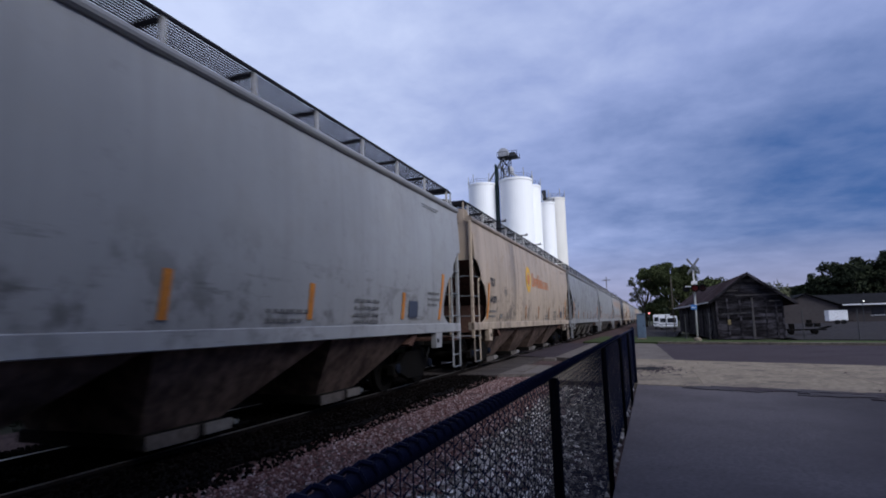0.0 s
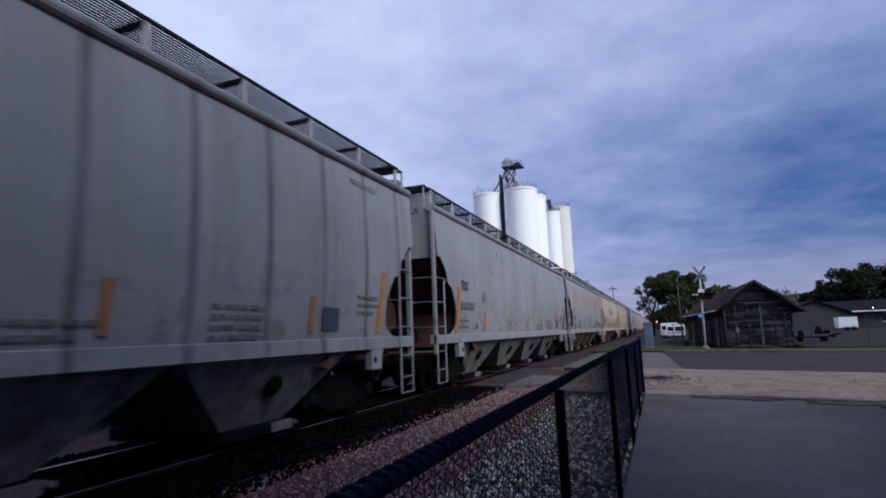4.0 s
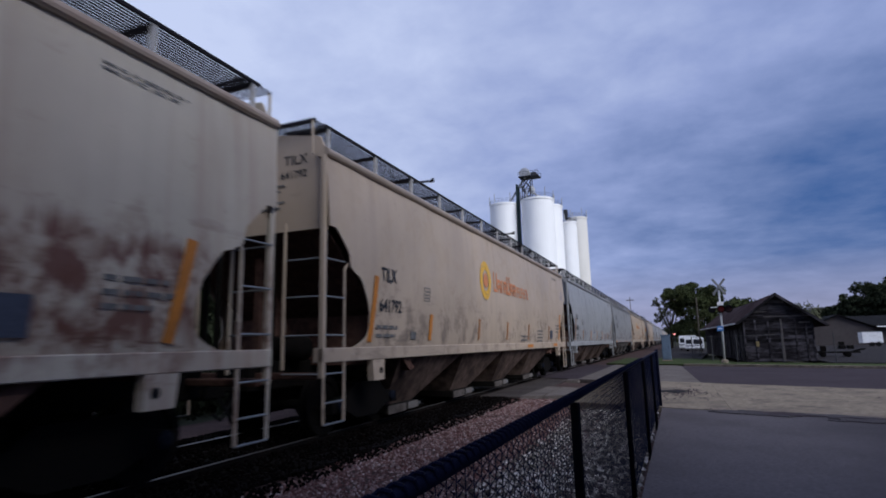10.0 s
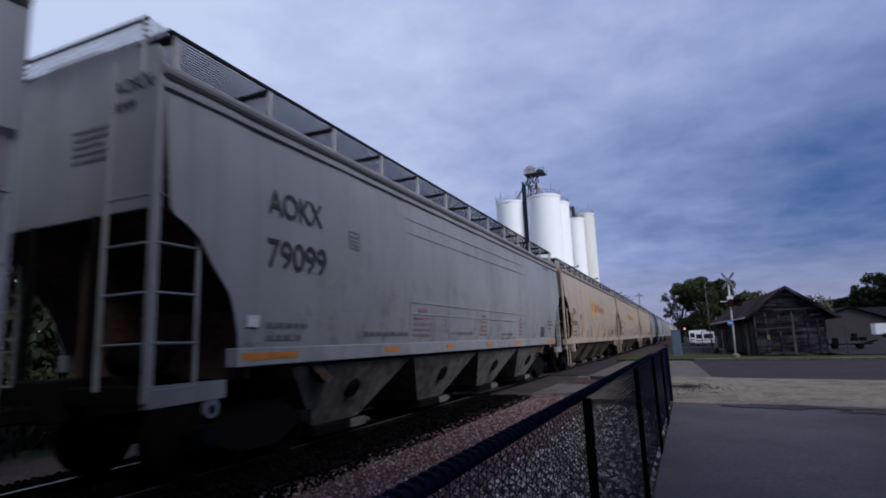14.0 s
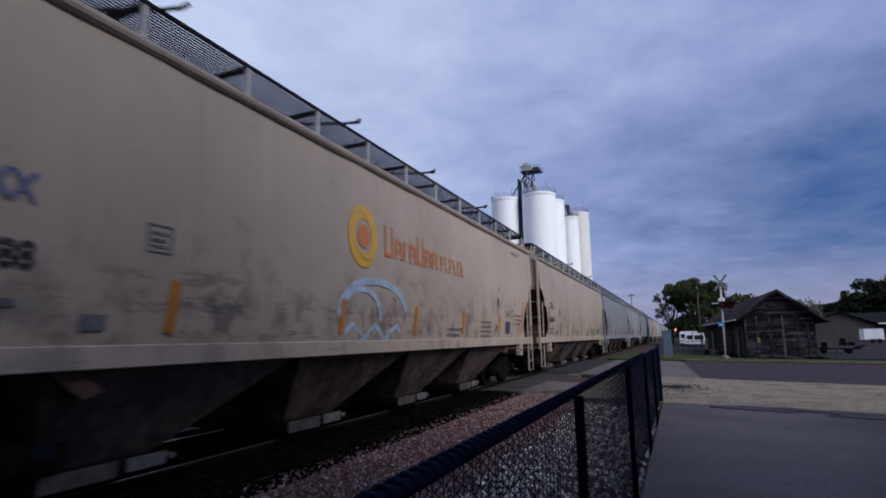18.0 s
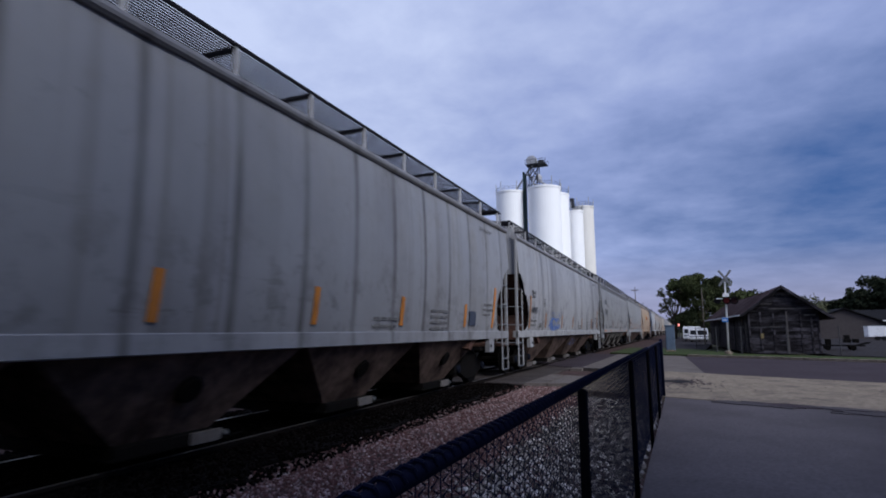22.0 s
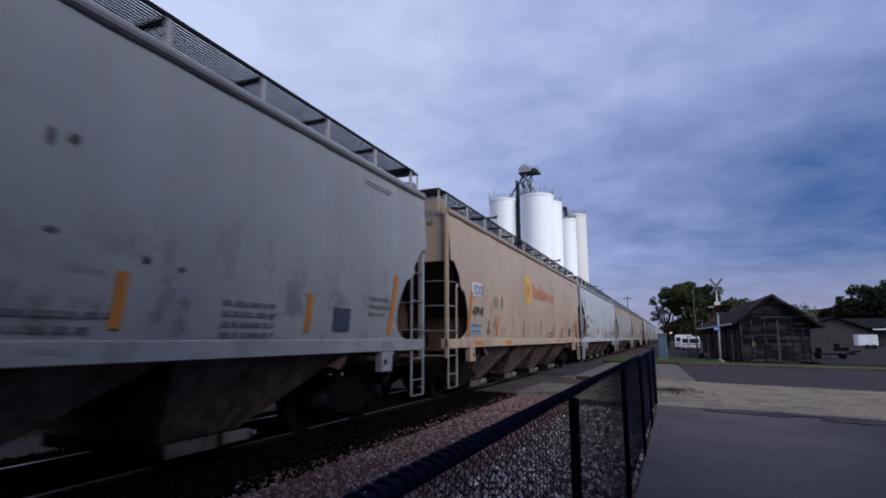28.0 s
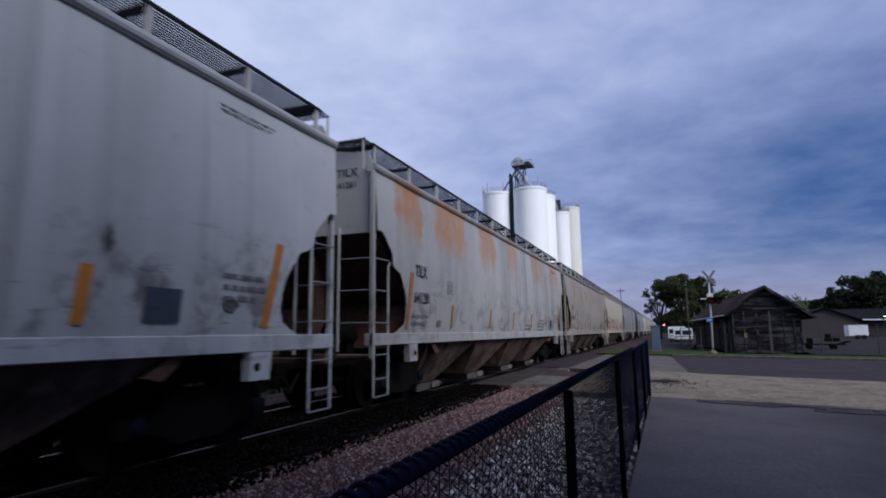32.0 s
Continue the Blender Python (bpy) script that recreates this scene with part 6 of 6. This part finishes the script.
def ribbon(car, pts, y, z, thick, mat):
    """One broad sprayed line through a few points."""
    bm = bmesh.new()
    last = None
    for k, (u, w) in enumerate(pts):
        a, b = pts[max(0, k - 1)], pts[min(len(pts) - 1, k + 1)]
        d = Vector((b[0] - a[0], b[1] - a[1], 0)).normalized() * thick
        cur = [bm.verts.new((u - d.y, w + d.x, 0)), bm.verts.new((u + d.y, w - d.x, 0))]
        if last:
            bm.faces.new((last[0], last[1], cur[1], cur[0]))
        last = cur
    return mark_on(car, "graffiti", bm, y, z, mat, 0.019, "broad sprayed line")


PAINTS = {
    "streaked_cream": car_paint("dark_streaked_cream_paint", (0.66, 0.52, 0.40), low=0.75, grime=(0.10, 0.082, 0.067), streaks=1.0),
    "streaked_grey": car_paint("dark_streaked_grey_paint", (0.53, 0.53, 0.55), low=0.6, streaks=0.95, grime=(0.085, 0.082, 0.083)),
    "white": car_paint("weathered_white_paint", (0.74, 0.755, 0.79), low=0.7, grime=(0.12, 0.115, 0.115)),
    "grey": car_paint("weathered_light_grey_paint", (0.47, 0.475, 0.495), low=0.6, grime=(0.10, 0.095, 0.095)),
    "spotted": car_paint("spotted_light_grey_paint", (0.45, 0.455, 0.475), low=0.4, spots=0.9),
    "slate": car_paint("weathered_blue_grey_paint", (0.41, 0.415, 0.44), low=0.35, seams=1.0, streaks=0.5),
    "cream": car_paint("weathered_cream_paint", (0.67, 0.53, 0.41), low=0.55, grime=(0.10, 0.078, 0.066), streaks=0.22),
    "tan": car_paint("weathered_tan_paint", (0.68, 0.515, 0.385), low=0.4, grime=(0.10, 0.075, 0.06), streaks=0.15),
    "pale_cream": car_paint("stained_pale_cream_paint", (0.76, 0.68, 0.57), low=0.8, high=0.12, grime=(0.14, 0.068, 0.045), rust=(0.115, 0.042, 0.028), rust_amount=0.92, patches=((2.5, 4.9, 0.85), (5.2, 7.2, 1.0), (7.6, 9.2, 0.8), (9.6, 12.0, 0.85), (12.6, 14.8, 0.8), (15.6, 17.9, 1.0)), drip=(1.42, 2.35), blotch=True),
    "rusted": car_paint("rust_stained_grey_paint", (0.50, 0.51, 0.535), low=0.8, rust=(0.40, 0.19, 0.075), rust_amount=0.95, patches=((2.2, 3.5, 0.9), (4.25, 4.95, 0.9), (6.75, 8.2, 1.0), (9.3, 10.6, 0.9), (11.9, 13.0, 0.9), (14.4, 15.9, 0.95), (16.8, 18.3, 0.9))),
    "rust_run": car_paint("rust_run_grey_paint", (0.58, 0.57, 0.56), low=0.5, rust=(0.36, 0.17, 0.07), rust_amount=0.9, streaks=0.5, patches=((0.9, 2.1, 1.0), (3.0, 4.9, 0.9), (6.1, 7.6, 0.8), (9.0, 10.3, 0.7), (12.5, 14.4, 0.7), (16, 18, 0.6)), drip=(3.3, 4.4)),
    "rust_cream": car_paint("rust_streaked_cream_paint", (0.50, 0.45, 0.40), low=0.6, rust=(0.28, 0.135, 0.06), rust_amount=0.75),
    "smooth": car_paint("clean_grey_paint", (0.41, 0.41, 0.425), low=0.3, high=0.05, seams=0.1),
}
WORDS = {"white": "weathered white", "grey": "weathered light grey", "slate": "dull blue-grey", "cream": "faded cream", "tan": "faded tan", "pale_cream": "grimy pale cream", "rusted": "rust-stained light grey", "rust_run": "rust-run pale grey", "rust_cream": "rust-streaked cream", "smooth": "plain grey", "spotted": "spotted light grey", "streaked_cream": "dark-streaked cream", "streaked_grey": "dark-streaked light grey"}
# number from the first seen, paint, mark, number, emblem
TRAIN = [
    (-1, "grey", "TILX", "", ""), (0, "streaked_cream", "TILX", "641871", "orange"), (1, "slate", "TILX", "66549", ""), (2, "spotted", "TILX", "", ""),
    (3, "rusted", "TILX", "640886", ""), (4, "pale_cream", "TILX", "636616", "faded"), (5, "cream", "TILX", "641792", "orange"), (6, "grey", "TILX", "648524", ""),
    (7, "smooth", "AOKX", "79099", ""), (8, "cream", "TILX", "", "orange"), (9, "cream", "SOXX", "639788", "orange"), (10, "cream", "TILX", "641686", ""),
    (11, "slate", "TILX", "66222", ""), (12, "streaked_grey", "TILX", "648480", ""), (13, "smooth", "AOKX", "79008", ""), (14, "grey", "TILX", "", ""),
    (15, "tan", "SOXX", "639143", "orange"), (16, "white", "TILX", "637401", ""), (17, "rust_run", "TILX", "641281", ""), (18, "rust_cream", "TILX", "", ""),
    (19, "pale_cream", "TILX", "", ""), (20, "slate", "TILX", "", ""), (21, "grey", "TILX", "", ""), (22, "slate", "TILX", "", ""), (23, "white", "TILX", "", ""),
    (24, "cream", "TILX", "", ""), (25, "pale_cream", "TILX", "", ""), (26, "cream", "TILX", "", ""), (27, "grey", "TILX", "", ""), (28, "white", "TILX", "", ""),
    (29, "cream", "TILX", "", ""), (30, "grey", "TILX", "", ""),
]
SHIFT = {1: -0.1, 2: 0.0, 5: -0.1, 6: 0.05, 7: 0.1, 8: 0.1, 9: 0.05, 10: 0.12, 11: -0.03, 12: -0.13, 13: -0.25, 14: -0.52, 15: -0.42, 16: -0.36}                        # small differences in where a car hangs in the train
CARS = {}


LEVERS = {0: (3.95, 7.55, 10.6), 3: (3.9, 10.5), 5: (4.0, 10.6), 8: (3.9, 10.5), 9: (3.75, 7.3, 10.4, 14.0), 10: (7.3, 14.0), 15: (3.75, 13.7), 16: (7.25, 10.35)}


def levers(car, n):
    """Locking levers of the roof hatches left sticking out over the walkway's edge."""
    for y in LEVERS.get(n, ()):
        z = 4.93
        bm = rods([((0.7, y - 0.42, z), (1.42, y - 0.08, z + 0.01)), ((1.42, y - 0.08, z + 0.01), (1.60, y, z + 0.03)), ((1.60, y, z + 0.03), (1.68, y + 0.05, z + 0.09)), ((1.58, y - 0.01, z + 0.02), (1.70, y - 0.02, z + 0.01))], 0.024, 6)
        part("hatch_lever", bm, STEEL_DARK, car, "bent hatch locking lever")


def film_strips(car):
    """The bordered film panels and printed notices on the long sides."""
    for z0, z1 in ((3.56, 3.84), (2.02, 2.24)):
        for z in (z0, z1):
            plate(car, "film_edge", 5.58, 13.76, z - 0.010, z + 0.010, FILM_EDGE, 0.021)
    plate(car, "film_edge", 5.57, 5.60, 1.55, 2.24, FILM_EDGE, 0.0215)
    for y, w in ((5.72, 0.82), (9.42, 0.55), (12.9, 0.4)):
        bars(car, "notice_heading", y + w * 0.25, 2.12, [(w * 0.55, 0.07)], RED_PRINT, 5)
        bars(car, "notice_print", y, 1.96, [(w, 0.045)] * 4, RED_PRINT, 6, 0.105)
    bars(car, "sill_print", 4.0, 1.68, [(1.5, 0.06)], LETTER_FAINT, 7)
    bars(car, "sill_print", 7.6, 1.68, [(1.3, 0.06)], LETTER_FAINT, 8)


def dress(car, n, paint, mark, number, sign):
    tilx = mark != "AOKX"
    levers(car, n)
    if not tilx:
        film_strips(car)
    for ob in car.children_recursive:
        if ob.type == "MESH" and "painted" in ob:
            ob.material_slots[0].link = "OBJECT"
            ob.material_slots[0].material = PAINTS[paint]
        if n in (1, 2, 11, 20, 22) and ob.name.startswith("hopper") and ob.type == "MESH":
            ob.material_slots[0].link = "OBJECT"
            ob.material_slots[0].material = HOPPER if n == 11 else HOPPER_GREY
    far = n > 19
    mat = LETTER_BLUE if mark == "SOXX" else LETTER
    if not far:
        if tilx:
            letters(car, "letter", mark, 1.72, 2.55, 0.34, mat, 0.82)
            if number:
                letters(car, "digit", number, 1.68, 2.02, 0.31, LETTER, 0.90)
            else:
                bars(car, "number_print", 1.68, 2.24, [(1.1, 0.2)], LETTER_FAINT, n)
        else:
            letters(car, "letter", mark, 1.68, 3.15, 0.47, LETTER, 0.84)
            letters(car, "digit", number, 1.64, 2.47, 0.52, LETTER, 0.98)
        y_text = 1.62 if tilx else 1.72
        bars(car, "weight_data", y_text, 1.78, [(0.8, 0.06), (0.7, 0.06)], LETTER_FAINT, n)
        plate(car, "identity_tag", 2.95 if tilx else 1.38, 3.18 if tilx else 1.58, 1.54 if tilx else 1.72, 1.68 if tilx else 1.86, LETTER_FAINT if tilx else WHITE_PLATE)
        bm = bmesh.new()
        for q in ((0, 0.30, 0, 0.016), (0, 0.30, 0.264, 0.28), (0, 0.016, 0.016, 0.264), (0.284, 0.30, 0.016, 0.264), (0.05, 0.25, 0.18, 0.21), (0.05, 0.22, 0.11, 0.14), (0.05, 0.25, 0.05, 0.08)):
            bx(bm, *q, -0.002, 0.002)
        tagged(mark_on(car, "clearance_stencil", bm, 3.5, 2.3 if tilx else 2.95, LETTER_FAINT), kind="stuff")
        bars(car, "builder_print", 16.6, 4.12, [(1.0, 0.018), (0.9, 0.018)], LETTER_FAINT, n + 5, 0.06)
        bars(car, "service_stencil", 16.75, 2.12, [(0.7, 0.05), (0.9, 0.05), (0.55, 0.05)], LETTER_FAINT, n + 7, 0.13)
        bars(car, "commodity_stencil", 11.2, 1.66, [(1.0, 0.05), (0.8, 0.05)], LETTER_FAINT, n + 9, 0.13)
        if tilx:
            bars(car, "warning_stencil", 13.5, 1.86, [(0.9, 0.05), (0.9, 0.05), (0.9, 0.05), (0.9, 0.05)], RED_PRINT if n in (15, 3, 6) else LETTER_FAINT, n + 11, 0.12)
        plate(car, "placard_holder", 15.74, 16.18, 1.55, 1.89, DARK_PLATE, 0.024, "dark square placard")
        # the mark on the car's end, and its small print
        turn = Matrix(((1, 0, 0, 0), (0, 0, -1, 0), (0, 1, 0, 0), (0, 0, 0, 1)))
        for name, text, size, bold, x, z, paint_of in (("end_letter", mark, 0.22, 0.008, 0.72, 4.30, mat), ("end_digit", number, 0.17, 0.006, 0.66, 4.08, LETTER)):
            for me in words(text, size, bold) if text else ():
                e = mesh_part(name, me.copy(), paint_of, car)
                e.matrix_basis = Matrix.Translation((x, 0.193, z)) @ turn
        bm = bmesh.new()
        for k in range(5):
            bx(bm, 0.1, 0.75 - 0.08 * (k % 3), 0.188, 0.193, 3.96 - k * 0.09, 3.99 - k * 0.09)
        part("end_print", bm, LETTER_FAINT, car)
    # reflective tape, dulled in places
    dull = {0: "12345", 1: "2345", 3: "12345", 4: "345", 5: "2345", 6: "01", 10: "012345", 12: "012345", 15: "234", 17: "012345", 18: "012345"}.get(n, "")
    tape = lambda i: TAPE_DULL if str(i) in dull else ORANGE
    if tilx:
        for i, y in enumerate((1.40, 3.82, 6.92, 9.52, 12.15, 15.05 if n in (9, 16, 10, 8, 14, 15) else 15.4)):
            if i == 0:
                plate(car, "reflector", y + 0.02, y + 0.15, 1.50, 2.62, tape(i), 0.022, "", -0.14)
            elif not (n in (0, 4) and i == 1):
                plate(car, "reflector", y, y + 0.12, 1.52, 2.05, tape(i), 0.021, "", -0.05)
        plate(car, "reflector", 17.54, 17.67, 1.50, 2.60, tape(0), 0.022, "", -0.18)
    else:
        for i, (y, w) in enumerate(((1.32, 1.0), (4.65, 0.5), (7.3, 0.35), (9.9, 0.35), (12.5, 0.5), (16.6, 1.0))):
            ob = part("reflector", box(1.598, 1.606, y, y + w, 1.335, 1.42), ORANGE, car)
    # tape strips along the sill of some cars
    for y in {15: (1.9, 4.72, 12.9, 16.45), 5: (12.1, 16.4)}.get(n, ()):
        part("sill_tape", box(1.586, 1.590, y, y + 0.75, 1.26, 1.36), ORANGE, car)
    if sign and not far:
        if sign == "orange":
            emblem(car, 7.52, 3.11, 0.52, LOGO_YELLOW, LOGO_ORANGE, LOGO_ORANGE)
        else:
            emblem(car, 7.56, 3.10, 0.54, LOGO_YELLOW, LOGO_YELLOW, LOGO_GREY)
    if n == 15:
        plate(car, "mark_patch", 1.58, 2.36, 2.50, 2.86, WHITE_PLATE, 0.0115, "pale patch behind the blue mark")
        plate(car, "paint_patch", 1.55, 2.35, 1.52, 1.80, STICKER_BLUE, 0.017, "pale blue painted-over patch")
    if n == 12:
        scrawl(car, 4.75, 1.72, 1.5, 0.55, SPRAY_BLUE, 3, 18, 0.04)
        hopper_scrawl(car, 10.4, 0.88, 1.2, 0.26, SPRAY_BLUE, 71)
        ribbon(car, [(0.16 * k, 0.10 * math.sin(k * 2.1)) for k in range(15)], 4.4, 1.56, 0.035, SPRAY_BLUE)
        ribbon(car, [(0.62 * math.cos(q), 0.22 * math.sin(q)) for q in [6.4 * k / 24 for k in range(25)]], 5.35, 1.66, 0.03, SPRAY_BLUE)
    elif n == 9:
        ribbon(car, [(1.15 * math.cos(q), 0.85 * math.sin(q) ** 0.6) for q in [0.25 + 2.75 * k / 20 for k in range(21)]], 8.0, 1.55, 0.06, SPRAY_PALE)
        ribbon(car, [(0.62 * math.cos(q), 0.62 * math.sin(q) ** 0.7) for q in [0.1 + 2.9 * k / 16 for k in range(17)]], 7.55, 1.62, 0.045, SPRAY_PALE)
        ribbon(car, [(-0.9 + 0.15 * k, 0.12 * math.sin(k * 1.3)) for k in range(13)], 8.0, 1.55, 0.045, SPRAY_PALE)
        scrawl(car, 7.35, 1.95, 1.4, 0.7, RED_PRINT, 44, 9, 0.03)
    elif n == 14:
        scrawl(car, 6.3, 2.0, 2.0, 0.5, SPRAY_BLACK, 8, 7, 0.022)
    elif n == 16:
        scrawl(car, 0.45, 3.3, 0.7, 1.0, SPRAY_BLACK, 6, 12, 0.025)
        scrawl(car, 9.6, 3.0, 0.5, 0.35, SPRAY_BLACK, 16, 4, 0.018)
    elif n == 5:
        scrawl(car, 18.05, 3.35, 0.3, 0.35, SPRAY_BLUE, 33, 6, 0.016)
    elif n == 3:
        scrawl(car, 6.3, 1.98, 1.4, 0.6, RED_PRINT, 26, 9, 0.016)
        scrawl(car, 3.95, 1.9, 0.4, 0.5, SPRAY_BLACK, 27, 5, 0.03)
    tagged(car, "%s covered hopper car with %s" % (WORDS[paint], "round sun emblem" if sign else "roof walkway"), "railcar", "cars of the train")


def dabs(car, mat, spots):
    """Smudges of grease and paint on the side: place along the car, height, half sizes."""
    rng = random.Random(len(spots))
    for y, z, w, h in spots:
        bm = bmesh.new()
        ring = [bm.verts.new((w * math.cos(a) * rng.uniform(0.6, 1.25), h * math.sin(a) * rng.uniform(0.6, 1.25), 0)) for a in [k * math.pi / 9 for k in range(18)]]
        bm.faces.new(ring)
        mark_on(car, "smudge", bm, y, z, mat, 0.0185)


def soil(n, car):
    """The smudges that tell the nearer cars apart."""
    if n == 2:
        dabs(car, SMUDGE, ((15.54, 3.09, 0.06, 0.03), (15.43, 2.72, 0.06, 0.03), (15.9, 2.34, 0.06, 0.03), (15.68, 2.24, 0.06, 0.03), (15.34, 1.98, 0.05, 0.14), (15.09, 2.12, 0.04, 0.05)))
    elif n == 3:
        dabs(car, SMUDGE, ((3.84, 1.91, 0.06, 0.25), (4.3, 1.69, 0.06, 0.10), (4.78, 2.31, 0.04, 0.03), (11.26, 1.58, 0.5, 0.03), (10.86, 1.92, 0.10, 0.17)))
        dabs(car, SMUDGE_RUST, ((4.53, 2.11, 0.06, 0.21), (6.9, 1.82, 0.05, 0.2), (13.1, 1.8, 0.12, 0.2), (16.3, 1.8, 0.2, 0.22)))
        scrawl(car, 14.5, 2.0, 1.3, 0.6, SMUDGE, 41, 12, 0.02)
        scrawl(car, 16.9, 1.9, 0.6, 0.4, SMUDGE, 42, 6, 0.016)
    elif n == 6:
        dabs(car, LETTER_BLUE, ((8.22, 1.93, 0.22, 0.03), (8.16, 1.84, 0.13, 0.03), (8.57, 2.0, 0.045, 0.09)))
        dabs(car, SMUDGE, ((8.22, 3.14, 0.04, 0.02), (8.31, 3.0, 0.04, 0.03), (8.82, 2.9, 0.06, 0.02), (12.08, 2.98, 0.05, 0.17), (11.64, 2.03, 0.035, 0.3), (15.64, 3.0, 0.14, 0.06), (9.82, 3.5, 0.06, 0.02)))
    elif n == 9:
        dabs(car, SMUDGE, ((14.94, 2.4, 0.09, 0.17), (15.02, 2.79, 0.05, 0.05), (14.85, 1.68, 0.08, 0.12), (14.17, 1.74, 0.03, 0.05)))
        scrawl(car, 15.6, 2.14, 0.7, 0.22, SMUDGE, 12, 7, 0.018)
    elif n == 14:
        dabs(car, SMUDGE, ((11.63, 3.13, 0.05, 0.05), (11.44, 3.1, 0.04, 0.09), (12.44, 2.18, 0.06, 0.04), (12.88, 2.13, 0.05, 0.03), (11.52, 2.32, 0.06, 0.02)))
    elif n == 15:
        dabs(car, SMUDGE_RUST, ((4.27, 2.48, 0.05, 0.22), (3.03, 1.78, 0.05, 0.18), (3.62, 1.85, 0.05, 0.18)))
    elif n == 16:
        dabs(car, SMUDGE, ((3.5, 2.52, 0.07, 0.11), (3.72, 2.55, 0.035, 0.05), (4.0, 2.54, 0.045, 0.10), (3.48, 3.26, 0.04, 0.04), (4.36, 3.8, 0.04, 0.03), (3.94, 1.98, 0.08, 0.16), (5.02, 2.08, 0.03, 0.34), (3.83, 1.5, 0.1, 0.025), (4.4, 2.32, 0.05, 0.05)))
        dabs(car, SMUDGE, ((9.96, 3.14, 0.12, 0.05), (10.32, 2.96, 0.11, 0.03), (10.6, 2.79, 0.10, 0.04), (5.03, 3.04, 0.03, 0.03), (15.3, 2.3, 0.05, 0.12), (16.9, 1.75, 0.12, 0.10)))
        ribbon(car, [(0.0, 0.0), (0.2, -0.14), (0.42, -0.26), (0.6, -0.40)], 3.75, 3.6, 0.008, SMUDGE)
        ribbon(car, [(0.0, 0.0), (0.05, -0.2), (0.08, -0.45)], 8.0, 3.95, 0.012, SMUDGE)


LIFT = {6: 0.03, 9: 0.045, 10: 0.04, 11: 0.045}          # walkways set a little higher on some cars


def build_train():
    proto = {kind: build_car(kind) for kind in ("tilx", "aokx", "ribbed", "even")}
    for n, paint, mark, number, sign in TRAIN:
        kind = "aokx" if mark == "AOKX" else "ribbed" if paint == "slate" else "even" if paint == "spotted" else "tilx"
        CARS[n] = copy_thing(proto[kind], pose(TRACK_X, START + n * PITCH, RAIL_Z))
    for ob in proto.values():
        for o in list(ob.children_recursive) + [ob]:
            bpy.data.objects.remove(o)
    for n, paint, mark, number, sign in TRAIN:
        dress(CARS[n], n, paint, mark, number, sign)
        soil(n, CARS[n])
        for ob in CARS[n].children:
            if ob.name.split(".")[0] in ("running_board", "end_platform", "bracket", "hatch_lever"):
                ob.location.z += LIFT.get(n, 0.0)


build_train()


def roll(wheelset):
    place, turn = wheelset.location.copy(), math.degrees(SPEED / 0.483)
    walk(wheelset, [(i / 15, pose(*place, turn * i / 15)) for i in range(32 * 15 + 1)])


def motions():
    """The train rolls past at an even pace; its wheels turn with it."""
    for n, car in CARS.items():
        y = START + n * PITCH + SHIFT.get(n, 0.0 if n < 10 else -0.31)
        walk(car, [(t, pose(TRACK_X, y - SPEED * t, RAIL_Z)) for t in (0, 8, 16, 24, 32)])
        if n < 18:
            for truck in car.children:
                for ob in truck.children:
                    if ob.name.startswith("wheelset"):
                        roll(ob)


motions()
